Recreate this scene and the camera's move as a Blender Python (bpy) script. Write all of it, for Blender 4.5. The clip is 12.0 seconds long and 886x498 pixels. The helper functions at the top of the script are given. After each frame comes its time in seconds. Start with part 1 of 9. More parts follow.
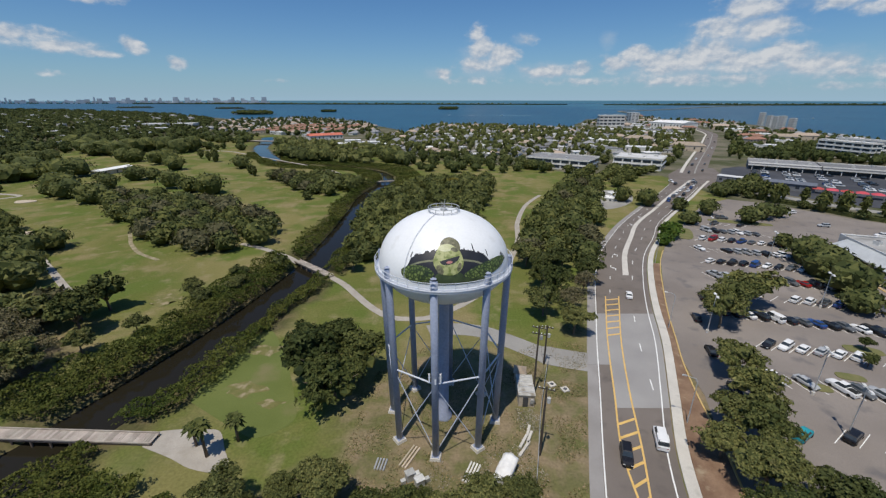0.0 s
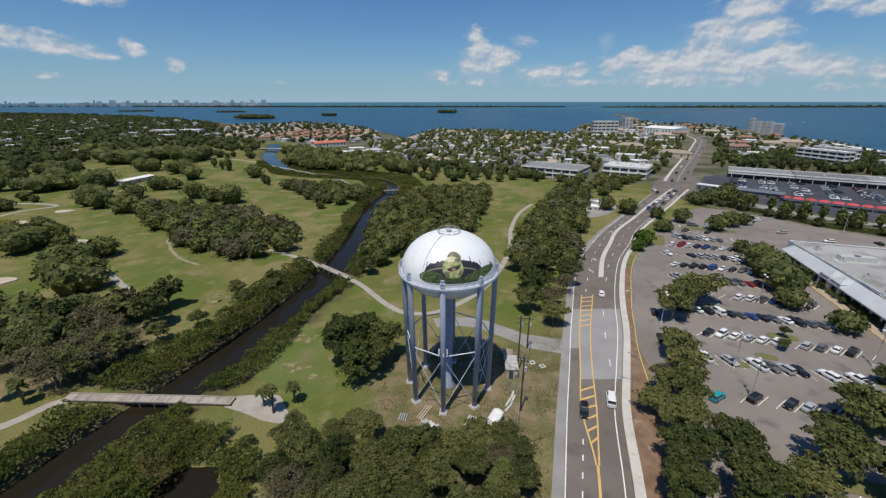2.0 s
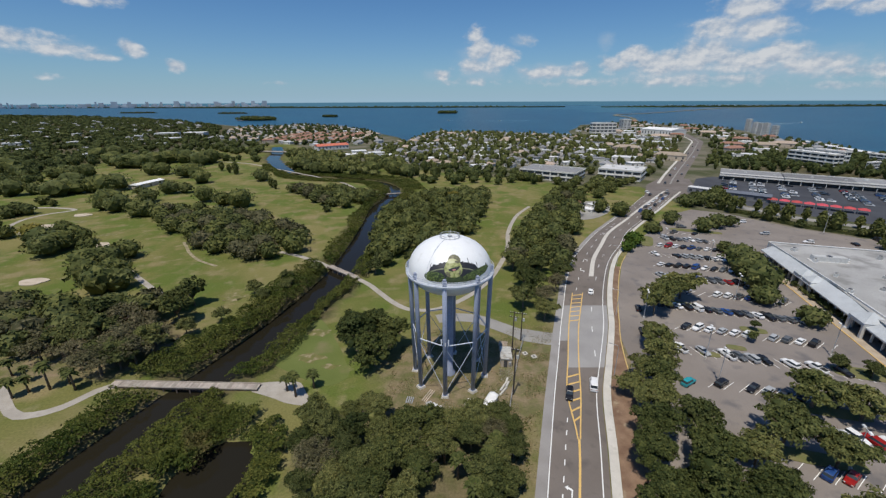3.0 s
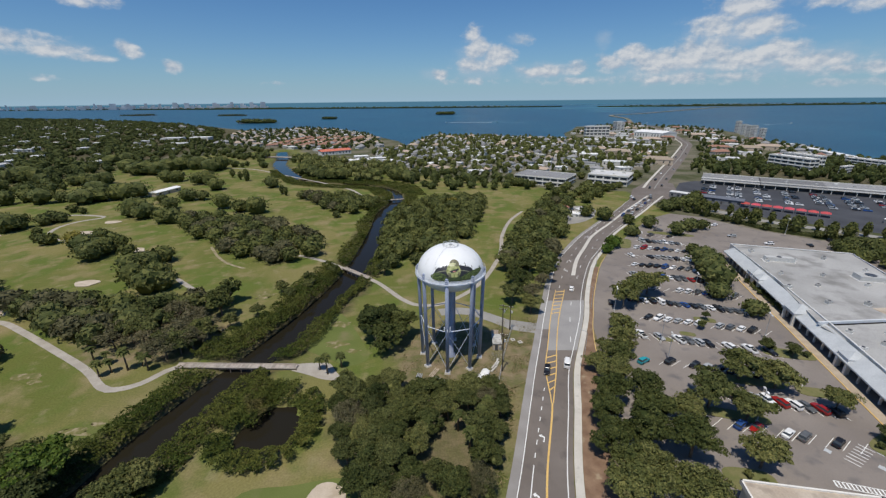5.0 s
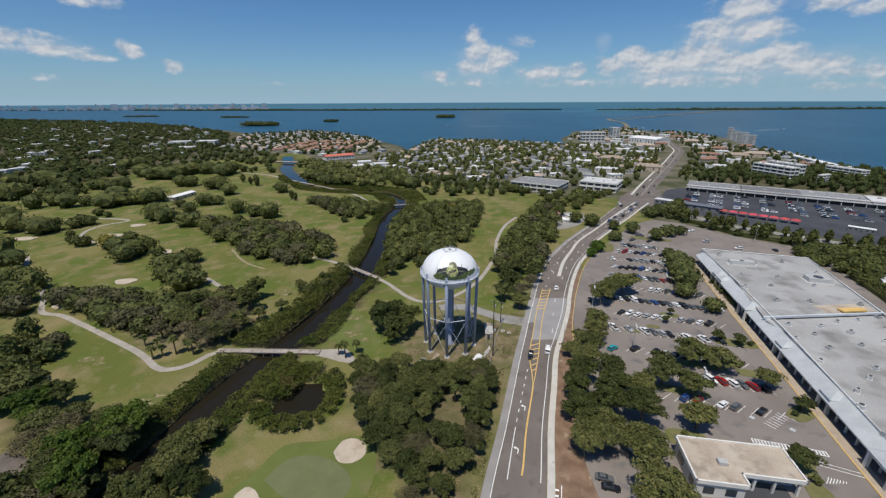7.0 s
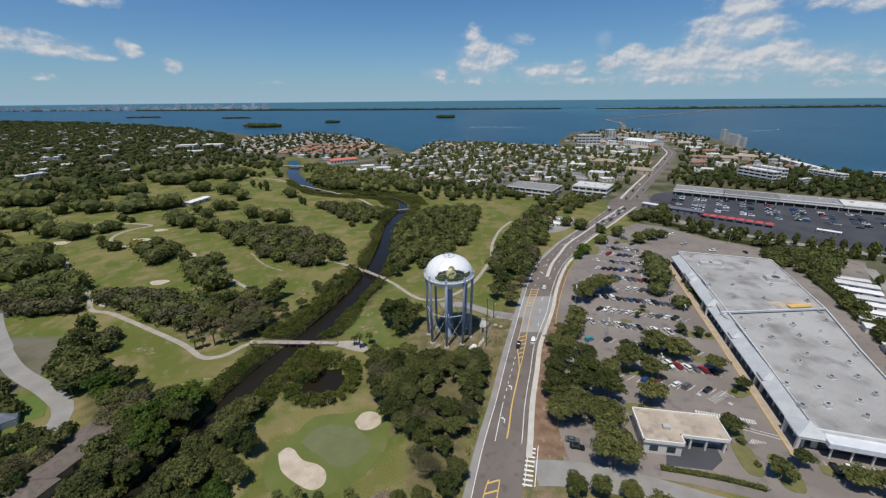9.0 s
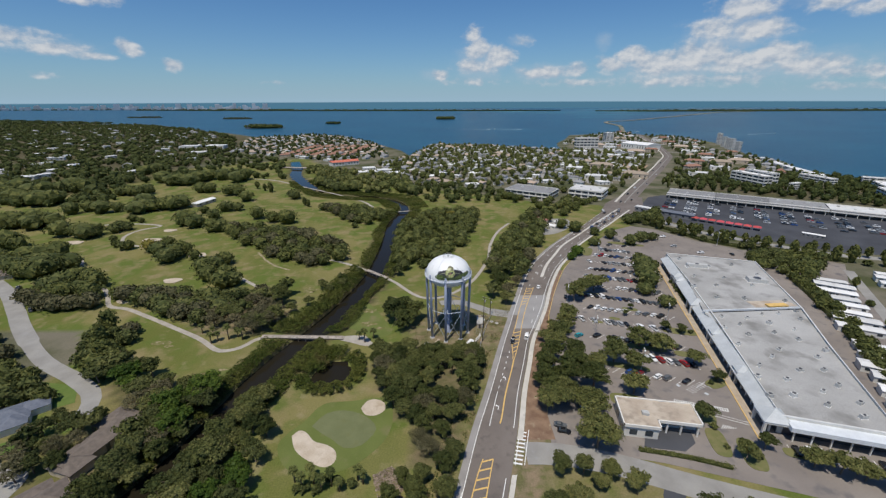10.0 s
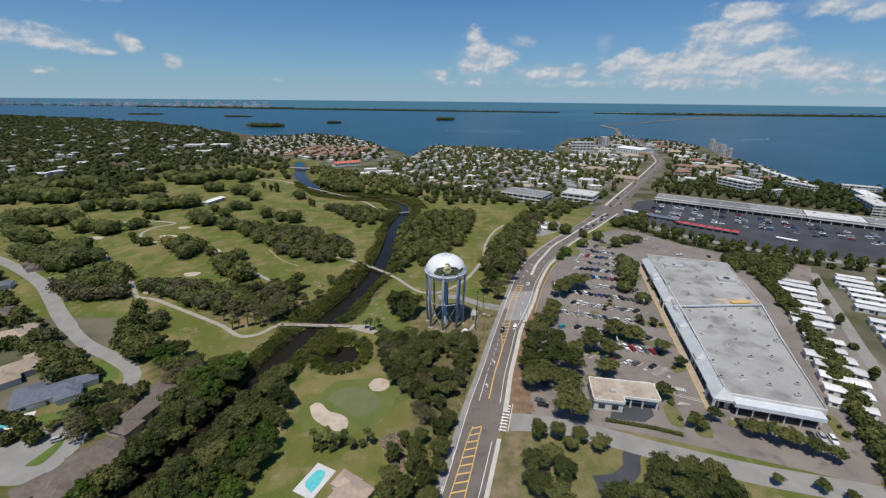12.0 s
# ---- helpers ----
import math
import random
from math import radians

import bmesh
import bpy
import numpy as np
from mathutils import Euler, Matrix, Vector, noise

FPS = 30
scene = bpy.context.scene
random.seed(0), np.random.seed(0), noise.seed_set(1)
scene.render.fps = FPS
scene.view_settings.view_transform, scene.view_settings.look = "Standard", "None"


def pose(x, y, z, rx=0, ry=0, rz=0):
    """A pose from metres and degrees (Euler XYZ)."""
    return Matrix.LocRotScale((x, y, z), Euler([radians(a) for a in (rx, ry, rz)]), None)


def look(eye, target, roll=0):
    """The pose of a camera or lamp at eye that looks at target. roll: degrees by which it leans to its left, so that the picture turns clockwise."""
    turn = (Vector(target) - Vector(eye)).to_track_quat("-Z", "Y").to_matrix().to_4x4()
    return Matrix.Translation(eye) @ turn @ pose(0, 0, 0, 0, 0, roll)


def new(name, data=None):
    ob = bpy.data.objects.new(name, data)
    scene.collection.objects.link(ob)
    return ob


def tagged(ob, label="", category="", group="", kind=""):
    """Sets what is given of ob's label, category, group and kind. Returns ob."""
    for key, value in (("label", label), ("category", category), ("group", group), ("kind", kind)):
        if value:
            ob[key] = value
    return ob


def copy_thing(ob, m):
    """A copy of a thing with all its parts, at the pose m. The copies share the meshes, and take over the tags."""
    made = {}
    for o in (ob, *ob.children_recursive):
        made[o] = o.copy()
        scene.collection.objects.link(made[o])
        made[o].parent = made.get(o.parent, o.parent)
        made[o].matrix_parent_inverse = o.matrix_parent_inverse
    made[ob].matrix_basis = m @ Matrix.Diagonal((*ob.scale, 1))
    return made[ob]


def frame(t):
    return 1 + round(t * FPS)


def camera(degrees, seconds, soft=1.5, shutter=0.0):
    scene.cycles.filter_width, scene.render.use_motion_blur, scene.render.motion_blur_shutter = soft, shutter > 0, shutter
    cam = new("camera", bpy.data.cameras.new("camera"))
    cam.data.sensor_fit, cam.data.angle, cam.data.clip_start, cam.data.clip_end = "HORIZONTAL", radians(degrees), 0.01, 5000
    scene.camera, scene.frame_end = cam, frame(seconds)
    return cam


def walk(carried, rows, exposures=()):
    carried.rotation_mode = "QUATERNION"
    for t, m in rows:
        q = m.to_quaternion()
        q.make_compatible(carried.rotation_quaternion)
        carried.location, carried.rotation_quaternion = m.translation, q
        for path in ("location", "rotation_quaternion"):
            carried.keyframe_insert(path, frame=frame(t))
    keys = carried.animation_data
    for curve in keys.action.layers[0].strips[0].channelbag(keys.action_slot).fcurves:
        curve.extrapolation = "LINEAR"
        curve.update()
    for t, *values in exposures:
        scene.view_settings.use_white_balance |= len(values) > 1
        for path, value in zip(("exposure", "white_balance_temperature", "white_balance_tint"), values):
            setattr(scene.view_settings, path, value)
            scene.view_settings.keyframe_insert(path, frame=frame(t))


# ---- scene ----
cam = camera(94.8, 12.0, 1.3)
PATH = [
    (0, (0.005, 4.229, 50.427), (-0.011, 6.105, 49.735), -0.0),
    (0.5, (-0.164, -0.456, 52.495), (-0.181, 1.421, 51.806), -0.2),
    (1, (-0.361, -5.393, 54.814), (-0.377, -3.515, 54.127), -0.2),
    (1.5, (-0.801, -10.41, 57.144), (-0.811, -8.531, 56.458), -0.0),
    (2, (-1.09, -15.514, 59.531), (-1.101, -13.635, 58.845), -0.1),
    (2.5, (-1.182, -20.562, 61.812), (-1.197, -18.684, 61.125), -0.3),
    (3, (-1.247, -25.669, 63.951), (-1.261, -23.791, 63.265), -0.3),
    (5, (-2.008, -46.677, 73.555), (-2.016, -44.8, 72.866), -0.6),
    (5.5, (-2.138, -51.932, 75.605), (-2.142, -50.054, 74.918), -0.3),
    (6, (-2.324, -56.892, 77.903), (-2.327, -55.014, 77.213), -0.3),
    (6.5, (-2.394, -61.904, 79.907), (-2.397, -60.026, 79.22), -0.2),
    (7, (-2.266, -66.998, 82.009), (-2.271, -65.119, 81.326), -0.3),
    (9, (-2.103, -87.984, 92.65), (-2.11, -86.107, 91.96), -0.5),
    (9.5, (-2.293, -93.301, 94.555), (-2.298, -91.423, 93.867), -0.4),
    (10, (-2.199, -98.578, 96.714), (-2.203, -96.699, 96.027), -0.2),
    (10.5, (-2.26, -103.794, 98.862), (-2.26, -101.916, 98.174), -0.2),
    (11, (-2.254, -108.812, 100.875), (-2.254, -106.934, 100.189), -0.2),
    (11.5, (-2.306, -113.623, 102.505), (-2.306, -111.744, 101.821), -0.3),
    (12, (-2.183, -118.319, 103.617), (-2.178, -116.441, 102.929), 0.6),
]
walk(cam, [(t, look(eye, target, roll)) for t, eye, target, roll in PATH])

# ---- sky, sun ----
SUN = Vector((-4.3, -9.4, 27.0)).normalized()
sun_data = bpy.data.lights.new("sun", "SUN")
sun_data.energy, sun_data.angle, sun_data.color = 3.7, radians(0.53), (1.0, 0.93, 0.81)
sun = new("sun", sun_data)
sun.matrix_world = Matrix.Translation((-100, -220, 620)) @ SUN.to_track_quat("Z", "Y").to_matrix().to_4x4()


def build_sky():
    world = bpy.data.worlds.new("sky")
    scene.world = world
    world.use_nodes = True
    nt = world.node_tree
    nt.nodes.clear()

    def node(kind, **kw):
        n = nt.nodes.new(kind)
        for k, v in kw.items():
            if k == "op":
                n.operation = v
        return n

    def math_(op, a, b=None, c=None):
        n = node("ShaderNodeMath", op=op)
        for i, v in enumerate((a, b, c)):
            if v is None:
                continue
            if isinstance(v, (int, float)):
                n.inputs[i].default_value = v
            else:
                nt.links.new(v, n.inputs[i])
        return n.outputs[0]

    def mix(fac, a, b):
        n = nt.nodes.new("ShaderNodeMix")
        n.data_type = "RGBA"
        nt.links.new(fac, n.inputs["Factor"])
        for sock, v in ((n.inputs[6], a), (n.inputs[7], b)):
            if isinstance(v, tuple):
                sock.default_value = v
            else:
                nt.links.new(v, sock)
        return n.outputs[2]

    sky = nt.nodes.new("ShaderNodeTexSky")
    sky.sky_type, sky.sun_disc = "NISHITA", False
    sky.sun_elevation = math.asin(SUN.z)
    sky.sun_rotation = math.atan2(SUN.x, SUN.y)
    sky.air_density, sky.dust_density, sky.ozone_density = 1.0, 0.6, 1.6
    tc = nt.nodes.new("ShaderNodeTexCoord")
    sep = nt.nodes.new("ShaderNodeSeparateXYZ")
    nt.links.new(tc.outputs["Generated"], sep.inputs[0])
    az = math_("MULTIPLY", math_("ARCTAN2", sep.outputs[0], sep.outputs[1]), 57.2958)
    el = math_("MULTIPLY", math_("ARCSINE", sep.outputs[2]), 57.2958)
    # cloud banks: azimuth, elevation, half widths, weight
    banks = [
        (3.7, 7.6, 1.2, 1.3, 1.05), (4.4, 6.0, 1.8, 1.5, 1.15), (7.2, 5.1, 2.2, 1.2, 1.3), (4.6, 4.1, 3.6, 1.1, 1.0), (9.8, 6.6, 1.8, 0.9, 0.66),
        (-0.4, 3.0, 1.2, 0.8, 1.1), (12.6, 3.2, 3.2, 0.9, 1.0), (16.2, 3.4, 2.4, 0.9, 0.98), (20.6, 3.8, 2.4, 1.1, 1.1), (22.8, 4.8, 2.2, 1.0, 1.3),
        (25.5, 3.8, 3.6, 1.5, 1.2), (29.5, 4.4, 3.8, 1.5, 1.2), (33.0, 3.8, 4.0, 1.4, 1.15), (36.4, 4.3, 2.8, 1.2, 1.3), (39.5, 3.2, 4.2, 1.0, 1.1),
        (31.0, 7.2, 3.0, 1.4, 1.05), (34.6, 6.8, 3.0, 1.1, 1.2), (32.8, 8.7, 3.4, 1.3, 1.1), (43.0, 2.4, 4.4, 0.8, 0.95), (39.8, 8.5, 3.0, 0.9, 0.9),
    ]
    wisps = [
        (-44.0, 5.6, 4.0, 1.0, 1.0), (-40.8, 4.8, 3.6, 0.7, 1.0), (-38.0, 4.3, 2.6, 0.5, 0.95), (-34.8, 5.1, 1.2, 1.0, 1.2), (-31.3, 3.6, 1.1, 0.8, 1.15),
        (-42.0, 2.4, 1.3, 0.5, 0.66), (-37.4, 9.2, 3.0, 0.7, 0.95), (43.0, 7.9, 3.4, 0.9, 0.85), (3.0, 2.2, 6.0, 0.7, 0.72), (15.5, 2.0, 6.0, 0.7, 0.74),
        (30.0, 2.0, 10.0, 0.9, 0.82), (42.5, 1.2, 6.0, 0.6, 0.7), (-22.0, 2.0, 3.5, 0.4, 0.5),
    ]
    banks += wisps
    total = None
    for a, e, wa, we, k in banks:
        da = math_("DIVIDE", math_("SUBTRACT", az, a), wa)
        de = math_("DIVIDE", math_("SUBTRACT", el, e), we)
        r2 = math_("ADD", math_("MULTIPLY", da, da), math_("MULTIPLY", de, de))
        g = math_("MULTIPLY", math_("EXPONENT", math_("MULTIPLY", r2, -0.8)), k)
        total = g if total is None else math_("MAXIMUM", total, g)
    # broken cloud carries on over the part of the sky that is never in view
    comb = nt.nodes.new("ShaderNodeCombineXYZ")
    nt.links.new(az, comb.inputs[0])
    nt.links.new(math_("MULTIPLY", el, 1.5), comb.inputs[1])
    puff = nt.nodes.new("ShaderNodeTexNoise")
    puff.inputs["Scale"].default_value = 0.5
    puff.inputs["Detail"].default_value = 9.0
    puff.inputs["Roughness"].default_value = 0.58
    nt.links.new(comb.outputs[0], puff.inputs["Vector"])
    # the same billows seen a little towards the sun, to light their upper edges
    shifted = nt.nodes.new("ShaderNodeVectorMath")
    shifted.inputs[1].default_value = (-0.25, 0.55, 0.0)
    nt.links.new(comb.outputs[0], shifted.inputs[0])
    puff_up = nt.nodes.new("ShaderNodeTexNoise")
    for k in ("Scale", "Detail", "Roughness"):
        puff_up.inputs[k].default_value = puff.inputs[k].default_value
    nt.links.new(shifted.outputs[0], puff_up.inputs["Vector"])
    # a soft grey veil round the banks
    veil = None
    for a, e, wa, we, k in ((28.0, 3.4, 9.0, 2.0, 0.95), (38.0, 3.2, 8.0, 1.6, 0.9), (32.5, 6.4, 5.0, 2.4, 0.95), (4.8, 4.4, 3.6, 2.4, 0.95), (13.0, 3.2, 5.0, 1.2, 0.9), (9.6, 6.8, 1.6, 0.8, 0.8), (19.6, 6.4, 1.2, 1.2, 0.7), (41.0, 8.8, 5.0, 1.0, 0.9), (-1.0, 3.0, 2.4, 1.0, 0.7), (-41.0, 5.0, 6.0, 1.1, 0.6)):
        da = math_("DIVIDE", math_("SUBTRACT", az, a), wa)
        de = math_("DIVIDE", math_("SUBTRACT", el, e), we)
        r2 = math_("ADD", math_("MULTIPLY", da, da), math_("MULTIPLY", de, de))
        g = math_("MULTIPLY", math_("EXPONENT", math_("MULTIPLY", r2, -0.7)), k)
        veil = g if veil is None else math_("MAXIMUM", veil, g)
    thin = nt.nodes.new("ShaderNodeMapRange")
    thin.interpolation_type = "SMOOTHSTEP"
    thin.inputs["From Min"].default_value, thin.inputs["From Max"].default_value, thin.inputs["To Max"].default_value = 0.28, 1.05, 0.6
    nt.links.new(math_("ADD", veil, math_("MULTIPLY", math_("SUBTRACT", puff.outputs[0], 0.5), 0.8)), thin.inputs["Value"])
    dens = math_("ADD", total, math_("MULTIPLY", math_("SUBTRACT", puff.outputs[0], 0.5), 1.45))
    rng = nt.nodes.new("ShaderNodeMapRange")
    rng.interpolation_type = "SMOOTHSTEP"
    rng.inputs["From Min"].default_value, rng.inputs["From Max"].default_value = 0.38, 1.02
    nt.links.new(dens, rng.inputs["Value"])
    cover = math_("MULTIPLY", rng.outputs[0], 0.9)
    relief = math_("SUBTRACT", puff.outputs[0], puff_up.outputs[0])
    lit = math_("ADD", math_("MULTIPLY", relief, 2.6), math_("MULTIPLY", math_("SUBTRACT", dens, 0.55), 0.55))
    shade = nt.nodes.new("ShaderNodeMapRange")
    shade.inputs["From Min"].default_value, shade.inputs["From Max"].default_value = -0.25, 0.6
    nt.links.new(lit, shade.inputs["Value"])
    cloud = mix(shade.outputs[0], (5.0, 6.0, 7.4, 1), (9.0, 9.2, 9.5, 1))
    # thin haze low over the sea
    haze = math_("MULTIPLY", math_("EXPONENT", math_("MULTIPLY", math_("MAXIMUM", el, 0.0), -0.26)), 0.72)
    tint = nt.nodes.new("ShaderNodeMix")
    tint.data_type, tint.blend_type = "RGBA", "MULTIPLY"
    tint.inputs[0].default_value = 1.0
    tint.inputs[7].default_value = (0.51, 0.87, 1.25, 1)
    nt.links.new(sky.outputs[0], tint.inputs[6])
    base = mix(haze, tint.outputs[2], (5.2, 7.5, 9.5, 1))
    base = mix(thin.outputs[0], base, (5.7, 6.9, 8.3, 1))
    col = mix(cover, base, cloud)
    # open sea beyond the rim of the built water
    below = nt.nodes.new("ShaderNodeMapRange")
    below.inputs["From Min"].default_value, below.inputs["From Max"].default_value = -0.17, -0.27
    nt.links.new(el, below.inputs["Value"])
    col = mix(below.outputs[0], col, (1.05, 2.6, 3.9, 1))
    bg = nt.nodes.new("ShaderNodeBackground")
    bg.inputs["Strength"].default_value = 0.07
    nt.links.new(col, bg.inputs["Color"])
    out = nt.nodes.new("ShaderNodeOutputWorld")
    nt.links.new(bg.outputs[0], out.inputs["Surface"])


build_sky()

# ---- materials ----
def surface(name, a, b, scale=0.5, rough=0.8, fine=8.0, bump=0.3, bump_dist=0.02, metal=0.0, spots=None, vary=0.0, island=0.0, trans=0.0):
    """A procedural surface: two colours broken up at a wide and a fine scale, fine relief, optional stains and variation per object or island."""
    m = bpy.data.materials.new(name)
    m.use_nodes = True
    nt = m.node_tree
    bsdf = nt.nodes["Principled BSDF"]
    tc = nt.nodes.new("ShaderNodeNewGeometry")
    pos = tc.outputs["Position"]

    def noise_(s, detail=4.0):
        n = nt.nodes.new("ShaderNodeTexNoise")
        n.inputs["Scale"].default_value, n.inputs["Detail"].default_value = s, detail
        nt.links.new(pos, n.inputs["Vector"])
        return n.outputs[0]

    def blend(fac, x, y, kind="MIX"):
        n = nt.nodes.new("ShaderNodeMix")
        n.data_type, n.blend_type = "RGBA", kind
        for sock, v in ((n.inputs[0], fac), (n.inputs[6], x), (n.inputs[7], y)):
            if isinstance(v, (int, float)):
                sock.default_value = v
            elif isinstance(v, tuple):
                sock.default_value = (*v, 1.0)
            else:
                nt.links.new(v, sock)
        return n.outputs[2]

    def ramp(v, lo, hi, to0=0.0, to1=1.0):
        n = nt.nodes.new("ShaderNodeMapRange")
        n.inputs[1].default_value, n.inputs[2].default_value, n.inputs[3].default_value, n.inputs[4].default_value = lo, hi, to0, to1
        nt.links.new(v, n.inputs[0])
        return n.outputs[0]

    col = blend(ramp(noise_(scale), 0.35, 0.65), a, b)
    f = noise_(fine, 6.0)
    col = blend(0.35, col, blend(ramp(f, 0.3, 0.7), (0.35, 0.35, 0.35), (0.65, 0.65, 0.65)), "OVERLAY")
    if spots:
        colour, s, lo, hi = spots
        col = blend(ramp(noise_(s, 5.0), lo, hi), col, colour)
    for k, sock in ((vary, "obj"), (island, "isl")):
        if k:
            if sock == "obj":
                r = nt.nodes.new("ShaderNodeObjectInfo").outputs["Random"]
            else:
                r = tc.outputs["Random Per Island"]
            hs = nt.nodes.new("ShaderNodeHueSaturation")
            nt.links.new(ramp(r, 0, 1, 1 - k, 1 + k), hs.inputs["Value"])
            nt.links.new(ramp(r, 0, 1, 0.5 + 0.05 * k, 0.5 - 0.05 * k), hs.inputs["Hue"])
            nt.links.new(col, hs.inputs["Color"])
            col = hs.outputs[0]
    nt.links.new(col, bsdf.inputs["Base Color"])
    bsdf.inputs["Roughness"].default_value, bsdf.inputs["Metallic"].default_value = rough, metal
    bsdf.inputs["Specular IOR Level"].default_value = 0.12 if name.startswith("leaf") else 0.25 if rough > 0.75 else 0.5
    if bump:
        bp = nt.nodes.new("ShaderNodeBump")
        bp.inputs["Strength"].default_value, bp.inputs["Distance"].default_value = bump, bump_dist
        nt.links.new(f, bp.inputs["Height"])
        nt.links.new(bp.outputs[0], bsdf.inputs["Normal"])
    if trans:
        tr = nt.nodes.new("ShaderNodeBsdfTranslucent")
        nt.links.new(col, tr.inputs["Color"])
        mx = nt.nodes.new("ShaderNodeMixShader")
        mx.inputs[0].default_value = trans
        nt.links.new(bsdf.outputs[0], mx.inputs[1])
        nt.links.new(tr.outputs[0], mx.inputs[2])
        nt.links.new(mx.outputs[0], nt.nodes["Material Output"].inputs["Surface"])
    return m


M = {}
M["asphalt"] = surface("asphalt", (0.15, 0.128, 0.113), (0.185, 0.16, 0.143), 0.08, 0.9, 14.0, 0.3, spots=((0.12, 0.104, 0.094), 0.3, 0.55, 0.72))
M["asphalt_pale"] = surface("asphalt_pale", (0.27, 0.26, 0.255), (0.32, 0.31, 0.3), 0.12, 0.9, 12.0, 0.3)
M["asphalt_shoulder"] = surface("asphalt_shoulder", (0.25, 0.235, 0.225), (0.3, 0.285, 0.275), 0.2, 0.9, 12.0, 0.3)
M["asphalt_lot"] = surface("asphalt_lot", (0.195, 0.17, 0.153), (0.25, 0.22, 0.197), 0.05, 0.9, 10.0, 0.3, spots=((0.15, 0.138, 0.135), 0.22, 0.56, 0.7))
M["asphalt_dark"] = surface("asphalt_dark", (0.05, 0.052, 0.06), (0.075, 0.078, 0.088), 0.05, 0.85, 10.0, 0.3)
M["street"] = surface("street", (0.25, 0.24, 0.225), (0.31, 0.3, 0.28), 0.15, 0.9, 9.0, 0.3, spots=((0.3, 0.29, 0.28), 0.4, 0.58, 0.75))
M["concrete"] = surface("concrete", (0.5, 0.475, 0.43), (0.58, 0.55, 0.5), 0.3, 0.85, 9.0, 0.2, spots=((0.4, 0.38, 0.34), 0.6, 0.6, 0.75))
M["cart_path"] = surface("cart_path", (0.33, 0.3, 0.26), (0.4, 0.365, 0.32), 0.3, 0.9, 9.0, 0.25, spots=((0.3, 0.27, 0.22), 0.5, 0.58, 0.75))
M["line_white"] = surface("line_white", (0.72, 0.72, 0.7), (0.8, 0.8, 0.78), 0.8, 0.7, 10.0, 0.1, spots=((0.45, 0.44, 0.42), 1.5, 0.62, 0.75))
M["line_yellow"] = surface("line_yellow", (0.62, 0.4, 0.12), (0.72, 0.47, 0.16), 0.6, 0.7, 10.0, 0.1, spots=((0.4, 0.3, 0.17), 1.2, 0.6, 0.75))
M["sand"] = surface("sand", (0.44, 0.365, 0.28), (0.54, 0.465, 0.375), 0.25, 0.95, 6.0, 0.4, 0.05, spots=((0.4, 0.33, 0.25), 0.35, 0.55, 0.7))
M["green_turf"] = surface("green_turf", (0.125, 0.14, 0.062), (0.155, 0.168, 0.08), 0.12, 0.9, 6.0, 0.2, spots=((0.14, 0.15, 0.065), 0.3, 0.55, 0.7))
M["apron_turf"] = surface("apron_turf", (0.108, 0.135, 0.034), (0.132, 0.156, 0.044), 0.1, 0.95, 5.0, 0.3, spots=((0.17, 0.16, 0.07), 0.12, 0.56, 0.72))
M["dirt"] = surface("dirt", (0.3, 0.2, 0.125), (0.4, 0.28, 0.19), 0.2, 0.95, 4.0, 0.5, 0.05)
M["water"] = surface("water", (0.012, 0.014, 0.012), (0.016, 0.018, 0.015), 0.05, 0.08, 1.2, 0.06, 0.05)
M["white_paint"] = surface("white_paint", (0.78, 0.79, 0.8), (0.82, 0.83, 0.84), 0.2, 0.42, 3.0, 0.03, spots=((0.7, 0.7, 0.69), 0.5, 0.6, 0.8))
M["blue_steel"] = surface("blue_steel", (0.27, 0.31, 0.42), (0.31, 0.35, 0.46), 0.3, 0.5, 3.0, 0.05, spots=((0.24, 0.26, 0.33), 0.7, 0.6, 0.8))
M["rail_steel"] = surface("rail_steel", (0.5, 0.53, 0.6), (0.56, 0.59, 0.65), 0.5, 0.45, 4.0, 0.05)
M["bark"] = surface("bark", (0.12, 0.09, 0.065), (0.19, 0.15, 0.11), 1.5, 0.95, 8.0, 0.6, 0.05)
M["leaf_oak"] = surface("leaf_oak", (0.076, 0.09, 0.028), (0.118, 0.128, 0.044), 0.22, 0.7, 2.0, 0.0, vary=0.36, island=0.44, trans=0.13, spots=((0.1, 0.09, 0.04), 0.35, 0.64, 0.8))
M["leaf_dark"] = surface("leaf_dark", (0.052, 0.066, 0.019), (0.08, 0.094, 0.029), 0.22, 0.7, 2.0, 0.0, vary=0.34, island=0.44, trans=0.13, spots=((0.075, 0.07, 0.032), 0.35, 0.66, 0.82))
M["leaf_bright"] = surface("leaf_bright", (0.06, 0.1, 0.017), (0.09, 0.14, 0.024), 0.25, 0.55, 2.0, 0.0, vary=0.2, island=0.35, trans=0.25)
M["leaf_grey"] = surface("leaf_grey", (0.105, 0.1, 0.048), (0.15, 0.138, 0.075), 0.3, 0.8, 2.0, 0.0, vary=0.25, island=0.45, trans=0.15)
M["leaf_yellow"] = surface("leaf_yellow", (0.17, 0.15, 0.03), (0.22, 0.185, 0.045), 0.3, 0.7, 2.0, 0.0, vary=0.2, island=0.4, trans=0.2)
M["leaf_mangrove"] = surface("leaf_mangrove", (0.048, 0.07, 0.013), (0.1, 0.11, 0.026), 0.07, 0.7, 2.0, 0.0, vary=0.1, island=0.45, trans=0.22, spots=((0.17, 0.125, 0.06), 0.05, 0.66, 0.76))
